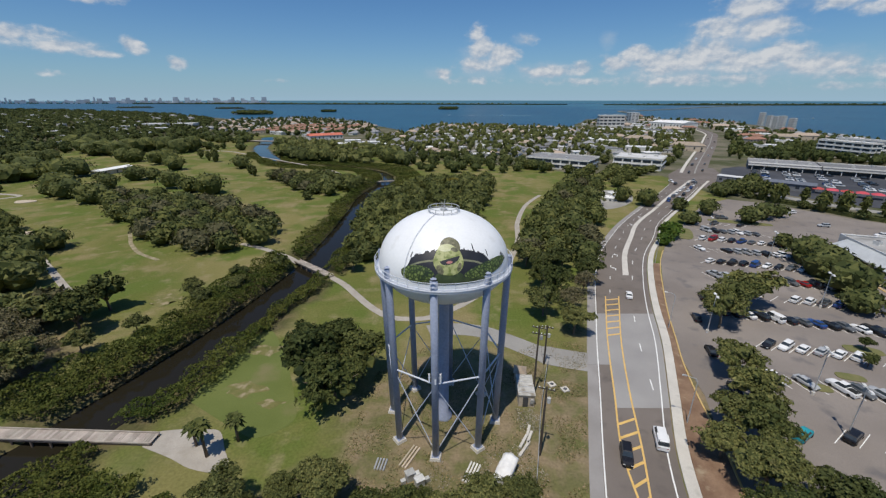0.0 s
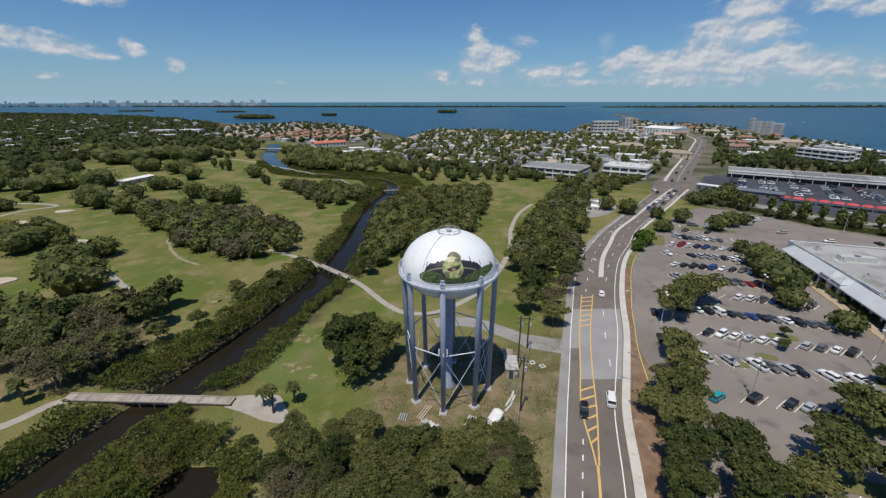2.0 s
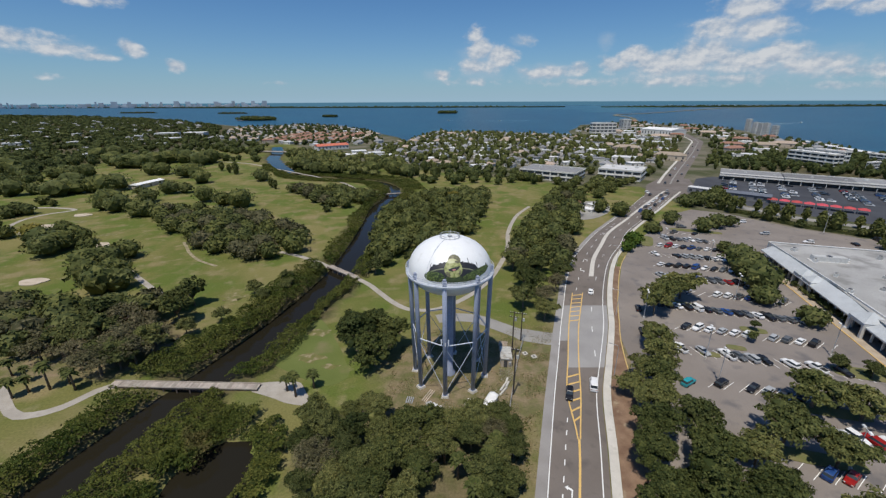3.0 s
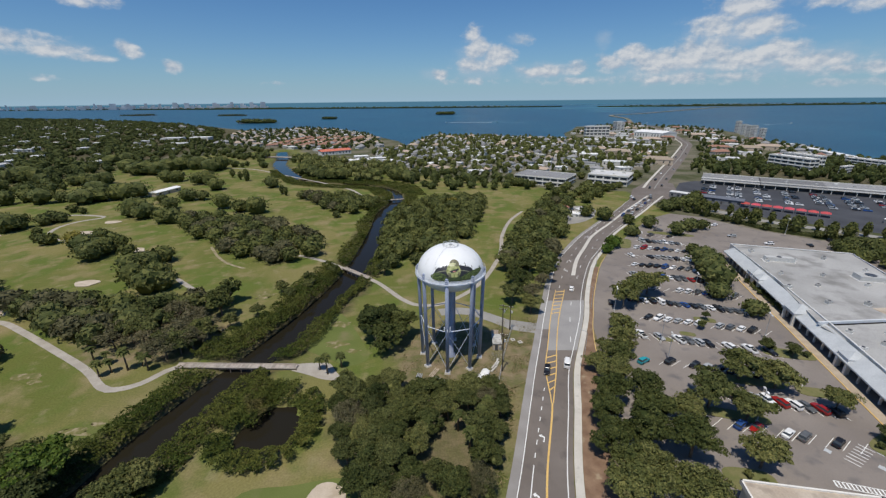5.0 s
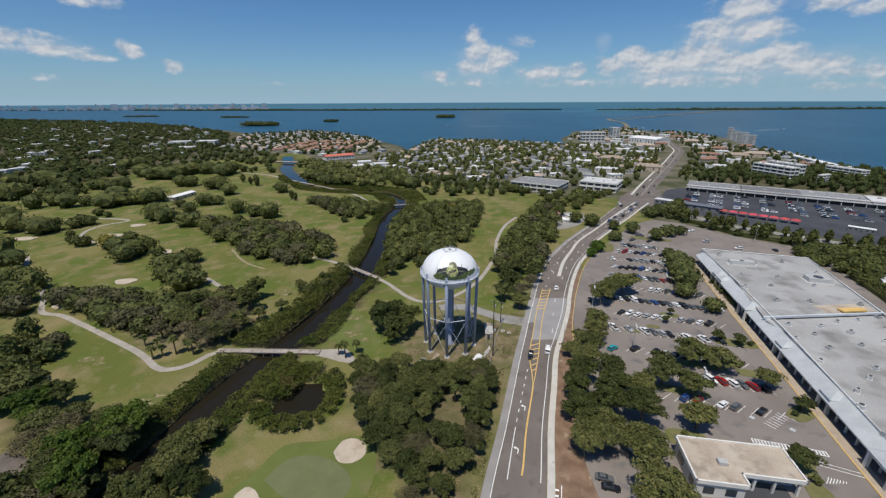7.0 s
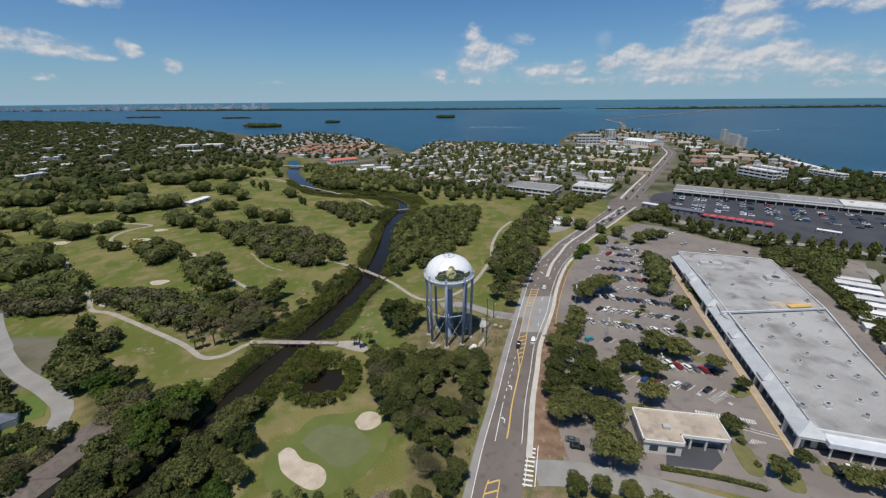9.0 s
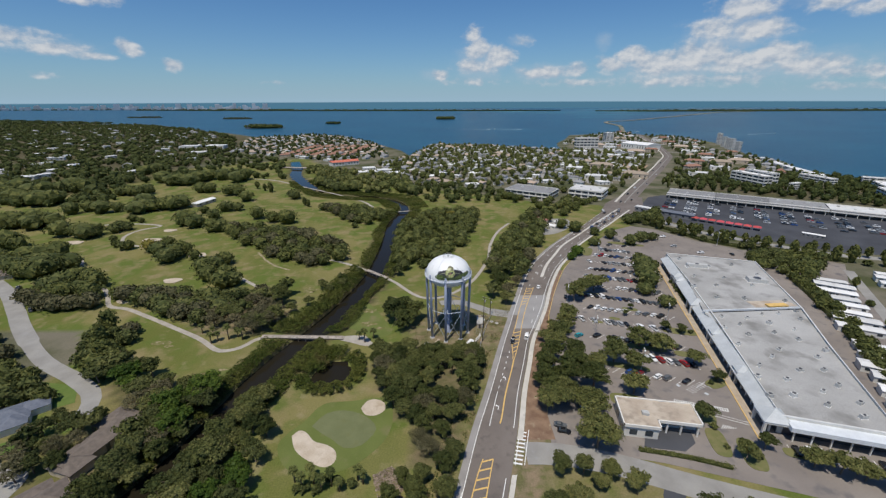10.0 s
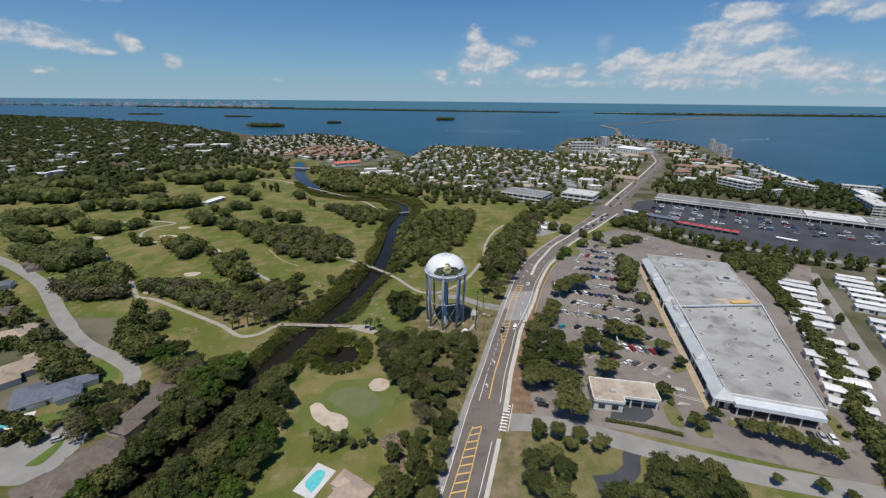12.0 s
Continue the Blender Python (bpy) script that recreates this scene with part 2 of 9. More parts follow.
M["leaf_palm"] = surface("leaf_palm", (0.07, 0.085, 0.024), (0.1, 0.11, 0.034), 0.6, 0.6, 2.0, 0.0, vary=0.2, island=0.3, trans=0.15)

M["lawn"] = surface("lawn", (0.09, 0.14, 0.03), (0.12, 0.165, 0.04), 0.3, 0.95, 6.0, 0.3)

# ---- shared builders ----
def mesh_object(name, verts, faces, material, parent=None, label="", smooth=False):
    me = bpy.data.meshes.new(name)
    me.from_pydata([tuple(v) for v in verts], [], [tuple(f) for f in faces])
    if smooth:
        me.polygons.foreach_set("use_smooth", [True] * len(me.polygons))
    me.materials.append(material)
    ob = new(name, me)
    if parent:
        ob.parent = parent
    if label:
        ob["label"] = label
    return ob


def part(name, bm, material, parent=None, label="", smooth=False):
    me = bpy.data.meshes.new(name)
    bm.to_mesh(me)
    bm.free()
    if smooth:
        me.polygons.foreach_set("use_smooth", [True] * len(me.polygons))
    me.materials.append(material)
    ob = new(name, me)
    if parent:
        ob.parent = parent
    if label:
        ob["label"] = label
    return ob


def thing(name, x=0.0, y=0.0, z=0.0, turn=0.0, label="", category="", group="", kind=""):
    ob = new(name)
    ob.empty_display_size = 0.5
    ob.matrix_world = pose(x, y, z, 0, 0, turn)
    return tagged(ob, label, category, group, kind)


def add_box(bm, cx, cy, cz, sx, sy, sz, turn=0.0, taper=1.0):
    """A box by centre and size, its top scaled by taper."""
    m = Matrix.Translation((cx, cy, cz)) @ Matrix.Rotation(radians(turn), 4, "Z")
    vs = []
    for k, s in ((-0.5, 1.0), (0.5, taper)):
        for a, b in ((-0.5, -0.5), (0.5, -0.5), (0.5, 0.5), (-0.5, 0.5)):
            vs.append(bm.verts.new(m @ Vector((a * sx * s, b * sy * s, k * sz))))
    for f in ((3, 2, 1, 0), (4, 5, 6, 7), (0, 1, 5, 4), (1, 2, 6, 5), (2, 3, 7, 6), (3, 0, 4, 7)):
        bm.faces.new([vs[i] for i in f])
    return vs


def add_tube(bm, pts, radii, sides=8, cap=True):
    """A tube along points with a radius at each."""
    rings = []
    pts = [Vector(p) for p in pts]
    for i, p in enumerate(pts):
        d = (pts[min(i + 1, len(pts) - 1)] - pts[max(i - 1, 0)]).normalized()
        q = d.to_track_quat("Z", "Y")
        r = radii[i] if not isinstance(radii, (int, float)) else radii
        rings.append([bm.verts.new(p + q @ Vector((r * math.cos(2 * math.pi * k / sides), r * math.sin(2 * math.pi * k / sides), 0))) for k in range(sides)])
    for a, b in zip(rings, rings[1:]):
        for k in range(sides):
            bm.faces.new((a[k], a[(k + 1) % sides], b[(k + 1) % sides], b[k]))
    if cap:
        bm.faces.new(rings[0][::-1])
        bm.faces.new(rings[-1])


def add_lathe(bm, profile, sides=48):
    """A solid of revolution about z from (radius, height) pairs."""
    rings = [[bm.verts.new((r * math.cos(2 * math.pi * k / sides), r * math.sin(2 * math.pi * k / sides), z)) for k in range(sides)] for r, z in profile]
    for a, b in zip(rings, rings[1:]):
        for k in range(sides):
            bm.faces.new((a[k], a[(k + 1) % sides], b[(k + 1) % sides], b[k]))
    return rings


def add_ring(bm, radius, z, tube, sides=72, seg=6):
    for_rings = []
    for k in range(sides):
        a = 2 * math.pi * k / sides
        for_rings.append([bm.verts.new(((radius + tube * math.cos(2 * math.pi * j / seg)) * math.cos(a), (radius + tube * math.cos(2 * math.pi * j / seg)) * math.sin(a), z + tube * math.sin(2 * math.pi * j / seg))) for j in range(seg)])
    for k in range(sides):
        a, b = for_rings[k], for_rings[(k + 1) % sides]
        for j in range(seg):
            bm.faces.new((a[j], b[j], b[(j + 1) % seg], a[(j + 1) % seg]))


def add_slab(bm, outline, z0, z1):
    """A flat slab from an outline of (x, y)."""
    lo = [bm.verts.new((x, y, z0)) for x, y in outline]
    hi = [bm.verts.new((x, y, z1)) for x, y in outline]
    bm.faces.new(hi)
    n = len(outline)
    for i in range(n):
        bm.faces.new((lo[i], lo[(i + 1) % n], hi[(i + 1) % n], hi[i]))


def curve(points, step=4.0):
    """A smooth line through points, as an array of closely set points."""
    p = np.array(points, float)
    out = []
    for i in range(len(p) - 1):
        p0, p1, p2, p3 = p[max(i - 1, 0)], p[i], p[i + 1], p[min(i + 2, len(p) - 1)]
        n = max(2, int(np.linalg.norm(p2 - p1) / step))
        for k in range(n):
            t = k / n
            out.append(0.5 * (2 * p1 + (p2 - p0) * t + (2 * p0 - 5 * p1 + 4 * p2 - p3) * t * t + (3 * p1 - p0 - 3 * p2 + p3) * t ** 3))
    out.append(p[-1])
    return np.array(out)


def ribbon(name, line, width, z, material, parent=None, label="", thick=0.12):
    """A flat strip along a line; width a number or one for each point."""
    line = np.asarray(line, float)
    d = np.gradient(line, axis=0)
    d /= np.linalg.norm(d, axis=1)[:, None] + 1e-9
    nrm = np.stack([-d[:, 1], d[:, 0]], 1)
    w = np.broadcast_to(np.asarray(width, float), (len(line),))[:, None] / 2
    a, b = line + nrm * w, line - nrm * w
    verts, faces = [], []
    for p, q in zip(a, b):
        verts += [(p[0], p[1], z), (q[0], q[1], z), (p[0], p[1], z - thick), (q[0], q[1], z - thick)]
    for i in range(len(line) - 1):
        k = 4 * i
        faces += [(k, k + 1, k + 5, k + 4), (k + 2, k, k + 4, k + 6), (k + 1, k + 3, k + 7, k + 5)]
    n = 4 * len(line) - 4
    faces += [(0, 2, 3, 1), (n, n + 1, n + 3, n + 2)]
    return mesh_object(name, verts, faces, material, parent, label)


def smooth_outline(points, step=2.0):
    return [tuple(p) for p in curve(list(points) + [points[0]], step)[:-1]]


def patch(name, outline, z, material, label="", category="", parent=None, thick=0.12):
    bm = bmesh.new()
    add_slab(bm, outline, z - thick, z)
    bmesh.ops.triangulate(bm, faces=[f for f in bm.faces if len(f.verts) > 4])
    bmesh.ops.recalc_face_normals(bm, faces=bm.faces)
    ob = part(name, bm, material, parent)
    return tagged(ob, label, category, "", "" if parent else "structure")


def seg_dist(px, py, line):
    """Distance of points from a line."""
    best = np.full(px.shape, 1e9)
    for (ax, ay), (bx, by) in zip(line, line[1:]):
        dx, dy = bx - ax, by - ay
        t = np.clip(((px - ax) * dx + (py - ay) * dy) / (dx * dx + dy * dy + 1e-9), 0, 1)
        best = np.minimum(best, np.hypot(px - ax - t * dx, py - ay - t * dy))
    return best


def inside(px, py, poly):
    hit = np.zeros(px.shape, bool)
    n = len(poly)
    for i in range(n):
        (ax, ay), (bx, by) = poly[i], poly[(i + 1) % n]
        cond = (ay > py) != (by > py)
        with np.errstate(divide="ignore", invalid="ignore"):
            hit ^= cond & (px < (bx - ax) * (py - ay) / (by - ay + 1e-12) + ax)
    return hit


# ---- ground: one sheet with the canal, the pond and the bay cut into it ----
CANAL = curve([(-92, -110), (-89, -60), (-86.5, -34), (-79, -14), (-74.5, 6), (-71.5, 24), (-66, 42), (-60.5, 57), (-54.5, 74), (-48.5, 96), (-43.5, 126), (-42, 168), (-43, 200), (-44, 228), (-39, 262), (-41, 290), (-54, 313), (-75, 326), (-100, 332), (-137, 351), (-159, 381), (-186, 425), (-209, 472), (-223, 520), (-250, 590)], 5.0)
POND = smooth_outline([(-52.5, 28), (-49, 36.5), (-42, 38.5), (-37.5, 32), (-38.5, 25), (-44, 22.5), (-50, 23.5)])
SHORE = [(-9000, 3600), (-4200, 2900), (-2400, 2200), (-1580, 1920), (-1180, 1680), (-960, 1500), (-760, 1330), (-537, 1110), (-400, 1180), (-300, 1140), (-205, 1000), (-124, 837), (-85, 760), (-66, 690), (-50, 745), (-42, 880), (40, 905), (112, 859), (180, 800), (236, 770), (262, 900), (310, 1000), (360, 1130), (450, 1180), (545, 1215), (600, 1110), (655, 1040), (650, 900), (622, 790), (538, 610), (500, 450), (522, 396), (600, 372), (800, 322), (1400, 150), (3000, -500), (3000, -3000), (-9000, -3000)]


def ground_height(px, py):
    d = seg_dist(px, py, CANAL)
    half = np.where(py < 275, 5.0, np.where(py < 372, 3.2, 7.0))
    canal = np.clip((half + 2.0 - d) / 4.0, 0, 1) * -2.6
    pd = seg_dist(px, py, POND + POND[:1])
    pd = np.where(inside(px, py, POND), -pd, pd)
    pond = np.clip((1.5 - pd) / 3.5, 0, 1) * -2.6
    sd = seg_dist(px, py, SHORE + SHORE[:1])
    sd = np.where(inside(px, py, SHORE), sd, -sd)
    sea = np.clip((8 - sd) / 16.0, 0, 1) * -4.0
    return np.minimum(np.minimum(canal, pond), sea)


TOWER = (-0.37, 59.28)
GROVE = [(-32, 41), (-20, 48), (-7, 41), (6, 44), (15, 45), (13, 33), (9, 20), (6, 11), (2, 0), (-4, -14), (-13, -12), (-12, 4), (-19, 8), (-26, 22)]
TOWN = [(-2600, 2300), (-1000, 560), (-420, 500), (-250, 640), (-160, 500), (-60, 400), (30, 345), (110, 290), (165, 290), (260, 330), (520, 430), (700, 1300), (-2000, 2600)]


def build_ground():
    def axis(lo, hi, fine, mid):
        a = np.arange(fine[0], fine[1] + 0.1, 3.6)
        b = np.arange(fine[1] + 12, mid[1], 14.0)
        c = np.arange(fine[0] - 12, mid[0], -14.0)[::-1]
        d = np.geomspace(60, hi - mid[1], 34) + mid[1]
        e = mid[0] - np.geomspace(60, mid[0] - lo, 34)[::-1]
        return np.concatenate([e, c, a, b, d])
    xs = axis(-9000, 9000, (-255, 245), (-720, 760))
    ys = axis(-3000, 9000, (-75, 330), (-90, 1330))
    px, py = np.meshgrid(xs, ys)
    z = ground_height(px, py)
    nx, ny = len(xs), len(ys)
    verts = np.stack([px.ravel(), py.ravel(), z.ravel()], 1)
    i = np.arange(nx * ny).reshape(ny, nx)
    faces = np.stack([i[:-1, :-1], i[:-1, 1:], i[1:, 1:], i[1:, :-1]], -1).reshape(-1, 4)
    me = bpy.data.meshes.new("ground")
    me.from_pydata(verts.tolist(), [], faces.tolist())
    me.polygons.foreach_set("use_smooth", [True] * len(me.polygons))
    fx, fy = px.ravel(), py.ravel()
    d_canal = seg_dist(fx, fy, CANAL)
    grove = inside(fx, fy, GROVE) * 1.0
    tower = np.clip(1.9 - np.hypot(fx - TOWER[0] - 4, (fy - TOWER[1] + 2) * 0.85) / 13, 0, 1)
    verge = np.clip((fx - (fy * 0.31 - 2)) / 6, 0, 1) * (fy < 110) * (fx < 60)
    strip = np.clip((fx - (fy * 0.31 + 17)) / 3, 0, 1) * np.clip(((fy * 0.33 + 34) - fx) / 4, 0, 1) * (fy < 110)
    yard = inside(fx, fy, [(-15, 44), (8, 41), (22, 46), (29, 74), (22, 72), (12, 76), (-2, 78), (-13, 68)]) * 0.9
    yard = np.maximum(yard, inside(fx, fy, [(-20, 62), (-12, 67), (-8, 60), (-10, 46), (-15, 46), (-17, 54)]) * 0.75)
    bare = np.clip(np.maximum(np.maximum(grove * 0.75, np.maximum(tower * 0.85, yard)), np.maximum(verge * 0.45, strip)), 0, 1)
    bare = np.maximum(bare, inside(fx, fy, [(-112, 58), (-84, 56), (-76, 68), (-80, 84), (-100, 88), (-134, 80)]) * 0.85)
    bare = np.maximum(bare, np.clip(1.0 - np.abs(d_canal - 17) / 6, 0, 1) * 0.22 * (fy < 150) * (fx < -40))
    wood = np.maximum(grove * 0.6, (d_canal < 12) * 1.0)
    wood = np.maximum(wood, inside(fx, fy, [(-380, 440), (-420, 330), (-520, 250), (-900, 300), (-1700, 900), (-2400, 1500), (-1580, 1900), (-1000, 1500), (-560, 1100), (-430, 760)]) * 1.0)
    wood = np.maximum(wood, inside(fx, fy, [(255, 352), (310, 345), (410, 285), (480, 240), (700, 300), (520, 440), (440, 440), (330, 420), (280, 400)]) * 0.9)
    town = inside(fx, fy, TOWN) * 1.0
    town = np.maximum(town, (((fx > 150) & (fy < 900)) | ((fx < -150) & (fy < 60) & (fx * -0.72 - 60 > fy))) * 1.0)
    wood = np.maximum(wood, ((fx < -96) & (fy < -5)) * 0.6)
    wood = np.maximum(wood, inside(fx, fy, [(-132, 34), (-104, 26), (-88, 14), (-88, -10), (-112, 8), (-122, 22)]) * 0.9)
    col = me.color_attributes.new("cover", "FLOAT_COLOR", "POINT")
    data = np.stack([bare, wood, town, np.ones_like(bare)], 1).astype(np.float32)
    col.data.foreach_set("color", data.ravel())
    # turf, dry turf, bare earth and litter
    m = bpy.data.materials.new("turf")
    m.use_nodes = True
    nt = m.node_tree
    bsdf = nt.nodes["Principled BSDF"]
    geo = nt.nodes.new("ShaderNodeNewGeometry").outputs["Position"]

    def noise_(s, detail=5.0):
        n = nt.nodes.new("ShaderNodeTexNoise")
        n.inputs["Scale"].default_value, n.inputs["Detail"].default_value = s, detail
        nt.links.new(geo, n.inputs["Vector"])
        return n.outputs[0]

    def ramp(v, lo, hi, a=0.0, b=1.0):
        n = nt.nodes.new("ShaderNodeMapRange")
        for k, x in ((1, lo), (2, hi), (3, a), (4, b)):
            n.inputs[k].default_value = x
        nt.links.new(v, n.inputs[0])
        return n.outputs[0]

    def mul(a, b, op="MULTIPLY"):
        n = nt.nodes.new("ShaderNodeMath")
        n.operation = op
        n.use_clamp = True
        for s, v in zip(n.inputs, (a, b)):
            if isinstance(v, float):
                s.default_value = v
            else:
                nt.links.new(v, s)
        return n.outputs[0]

    def blend(fac, a, b, kind="MIX"):
        n = nt.nodes.new("ShaderNodeMix")
        n.data_type, n.blend_type = "RGBA", kind
        for s, v in ((n.inputs[0], fac), (n.inputs[6], a), (n.inputs[7], b)):
            if isinstance(v, float):
                s.default_value = v
            elif isinstance(v, tuple):
                s.default_value = (*v, 1)
            else:
                nt.links.new(v, s)
        return n.outputs[2]

    at = nt.nodes.new("ShaderNodeAttribute")
    at.attribute_name = "cover"
    sep = nt.nodes.new("ShaderNodeSeparateColor")
    nt.links.new(at.outputs["Color"], sep.inputs[0])
    turf = blend(ramp(noise_(0.02, 7.0), 0.42, 0.58), (0.118, 0.132, 0.034), (0.195, 0.175, 0.068))
    turf = blend(ramp(noise_(0.06, 7.0), 0.47, 0.6), turf, (0.104, 0.134, 0.03))
    turf = blend(mul(ramp(noise_(0.085, 9.0), 0.53, 0.68), 0.75), turf, (0.25, 0.2, 0.105))
    turf = blend(mul(ramp(noise_(0.21, 9.0), 0.56, 0.7), 0.5), turf, (0.27, 0.23, 0.13))
    earth = blend(ramp(noise_(0.25, 8.0), 0.38, 0.62), (0.125, 0.12, 0.055), (0.235, 0.18, 0.118))
    col_ = blend(mul(sep.outputs[0], ramp(noise_(0.5, 8.0), 0.2, 0.5, 0.55, 1.0)), turf, earth)
    litter = blend(ramp(noise_(0.3), 0.4, 0.6), (0.06, 0.06, 0.028), (0.12, 0.095, 0.055))
    yard = blend(ramp(noise_(0.03, 6.0), 0.4, 0.6), (0.07, 0.078, 0.036), (0.165, 0.15, 0.11))
    col_ = blend(sep.outputs[2], col_, yard)
    col_ = blend(mul(sep.outputs[1], 0.8), col_, litter)
    fine = noise_(2.2, 8.0)
    col_ = blend(0.5, col_, blend(ramp(fine, 0.3, 0.7), (0.32, 0.32, 0.32), (0.68, 0.68, 0.68)), "OVERLAY")
    nt.links.new(col_, bsdf.inputs["Base Color"])
    bsdf.inputs["Roughness"].default_value = 0.95
    bsdf.inputs["Specular IOR Level"].default_value = 0.1
    bp = nt.nodes.new("ShaderNodeBump")
    bp.inputs["Strength"].default_value, bp.inputs["Distance"].default_value = 0.6, 0.12
    nt.links.new(fine, bp.inputs["Height"])
    nt.links.new(bp.outputs[0], bsdf.inputs["Normal"])
    me.materials.append(m)
    tagged(new("ground", me), "mown olive-green golf turf with dry brown patches", "ground", "", "structure")


build_ground()


def water_material(name, colour, rough, wave, strength, dist, spec):
    m = bpy.data.materials.new(name)
    m.use_nodes = True
    nt = m.node_tree
    bsdf = nt.nodes["Principled BSDF"]
    geo = nt.nodes.new("ShaderNodeNewGeometry").outputs["Position"]
    wide = nt.nodes.new("ShaderNodeTexNoise")
    wide.inputs["Scale"].default_value, wide.inputs["Detail"].default_value = 0.004, 5.0
    nt.links.new(geo, wide.inputs["Vector"])
    mx = nt.nodes.new("ShaderNodeMix")
    mx.data_type = "RGBA"
    mx.inputs[6].default_value = (*colour[0], 1)
    mx.inputs[7].default_value = (*colour[1], 1)
    mr = nt.nodes.new("ShaderNodeMapRange")
    mr.inputs[1].default_value, mr.inputs[2].default_value = 0.4, 0.62
    nt.links.new(wide.outputs[0], mr.inputs[0])
    nt.links.new(mr.outputs[0], mx.inputs[0])
    nt.links.new(mx.outputs[2], bsdf.inputs["Base Color"])
    bsdf.inputs["Roughness"].default_value = rough
    bsdf.inputs["IOR"].default_value = 1.33
    bsdf.inputs["Specular IOR Level"].default_value = spec
    nz = nt.nodes.new("ShaderNodeTexNoise")
    nz.inputs["Scale"].default_value, nz.inputs["Detail"].default_value = wave, 6.0
    nt.links.new(geo, nz.inputs["Vector"])
    bp = nt.nodes.new("ShaderNodeBump")
    bp.inputs["Strength"].default_value, bp.inputs["Distance"].default_value = strength, dist
    nt.links.new(nz.outputs[0], bp.inputs["Height"])
    nt.links.new(bp.outputs[0], bsdf.inputs["Normal"])
    return m


M["sea"] = water_material("sea", ((0.011, 0.058, 0.103), (0.016, 0.082, 0.132)), 0.3, 0.25, 0.7, 1.2, 0.3)
M["canal"] = water_material("canal", ((0.016, 0.014, 0.009), (0.022, 0.019, 0.012)), 0.08, 0.9, 0.12, 0.05, 0.25)
tagged(mesh_object("bay_water", [(-12000, 545, -1.1), (12000, 545, -1.1), (12000, 12000, -1.1), (-12000, 12000, -1.1)], [(0, 1, 2, 3)], M["sea"]), "deep blue ruffled bay water", "water", "", "structure")
tagged(mesh_object("sound_water", [(470, -3000, -1.1), (12000, -3000, -1.1), (12000, 545, -1.1), (470, 545, -1.1)], [(0, 1, 2, 3)], M["sea"]), "deep blue open water along the coast", "water", "", "structure")
tagged(mesh_object("canal_water", [(-330, -130, -1.1), (20, -130, -1.1), (20, 545, -1.1), (-330, 545, -1.1)], [(0, 1, 2, 3)], M["canal"]), "still dark brown canal water", "water", "", "structure")


# ---- the main road, whose lines are followed from south to north ----
YS = [-75, -30, 5, 16.6, 36, 52, 64.6, 83, 96, 113, 136.4, 155, 170, 196, 228, 246, 282]
W_LINE = [-14, -0.1, 9.6, 13.4, 19.2, 24.0, 28.0, 33.7, 38.0, 43.6, 53.2, 64, 73.5, 93, 117, 130, 157]
E_LINE = [-4, 10.4, 20.3, 23.1, 28.9, 33.7, 39.0, 46.6, 51.0, 57.6, 68.6, 80.5, 89, 109, 135, 149, 178]


def spline(ys, xs):
    ys, xs = np.array(ys, float), np.array(xs, float)
    g = np.gradient(xs, ys)

    def f(y):
        y = np.asarray(y, float)
        i = np.clip(np.searchsorted(ys, y) - 1, 0, len(ys) - 2)
        h = ys[i + 1] - ys[i]
        t = np.clip((y - ys[i]) / h, 0, 1)
        return xs[i] * (2 * t ** 3 - 3 * t ** 2 + 1) + xs[i + 1] * (3 * t ** 2 - 2 * t ** 3) + h * (g[i] * (t ** 3 - 2 * t ** 2 + t) + g[i + 1] * (t ** 3 - t ** 2))
    return f


road_w, road_e = spline(YS, W_LINE), spline(YS, E_LINE)
yellow_w = spline([-75, -30, -10, 5, 16.6, 38, 52, 64.6, 83, 96, 106], [-11.4, 2.4, 8.7, 15.7, 18.7, 25.1, 26.9, 30.6, 36.1, 40.5, 44.0])
yellow_e = spline([-75, -30, -10, 5, 16.6, 38, 52, 64.6, 83, 96, 106], [-7.4, 6.4, 11.7, 16.1, 19.1, 25.6, 30.0, 33.4, 39.1, 43.9, 47.6])
median = spline([118, 136.4, 155, 170, 196, 228, 272], [54.5, 61.8, 71.8, 80, 100, 124.5, 160])


def strip(name, left, right, y0, y1, z, material, parent=None, label="", step=2.5, thick=0.12):
    ys = np.linspace(y0, y1, max(2, int((y1 - y0) / step) + 1))
    verts, faces = [], []
    for y in ys:
        a, b = float(left(y)), float(right(y))
        verts += [(a, y, z), (b, y, z), (a, y, z - thick), (b, y, z - thick)]
    for i in range(len(ys) - 1):
        k = 4 * i
        faces += [(k + 1, k + 5, k + 4, k), (k, k + 4, k + 6, k + 2), (k + 5, k + 1, k + 3, k + 7)]
    n = 4 * len(ys) - 4
    faces += [(1, 0, 2, 3), (n, n + 1, n + 3, n + 2)]
    return mesh_object(name, verts, faces, material, parent, label)


def along(f, off):
    return lambda y: f(y) + off


road = tagged(strip("road", along(road_w, -0.2), along(road_e, 1.3), -75, 283, 0.08, M["asphalt"]), "brown-grey asphalt road curving past the water tower", "road", "", "structure")
tagged(strip("road_shoulder", along(road_w, -2.2), along(road_w, -0.2), -75, 205, 0.06, M["asphalt_shoulder"]), "pale worn asphalt road shoulder", "road", "", "structure")
resurfaced = tagged(strip("pale_road_patch", along(road_w, -2.0), along(yellow_w, -0.1), 73.6, 94.5, 0.085, M["asphalt_pale"]), "pale grey resurfaced stretch of road", "road", "", "structure")
tagged(strip("pale_road_patch", along(yellow_w, -0.1), along(road_e, 1.3), 61.3, 94.5, 0.085, M["asphalt_pale"]), "pale grey resurfaced stretch of road", "road", "", "structure")
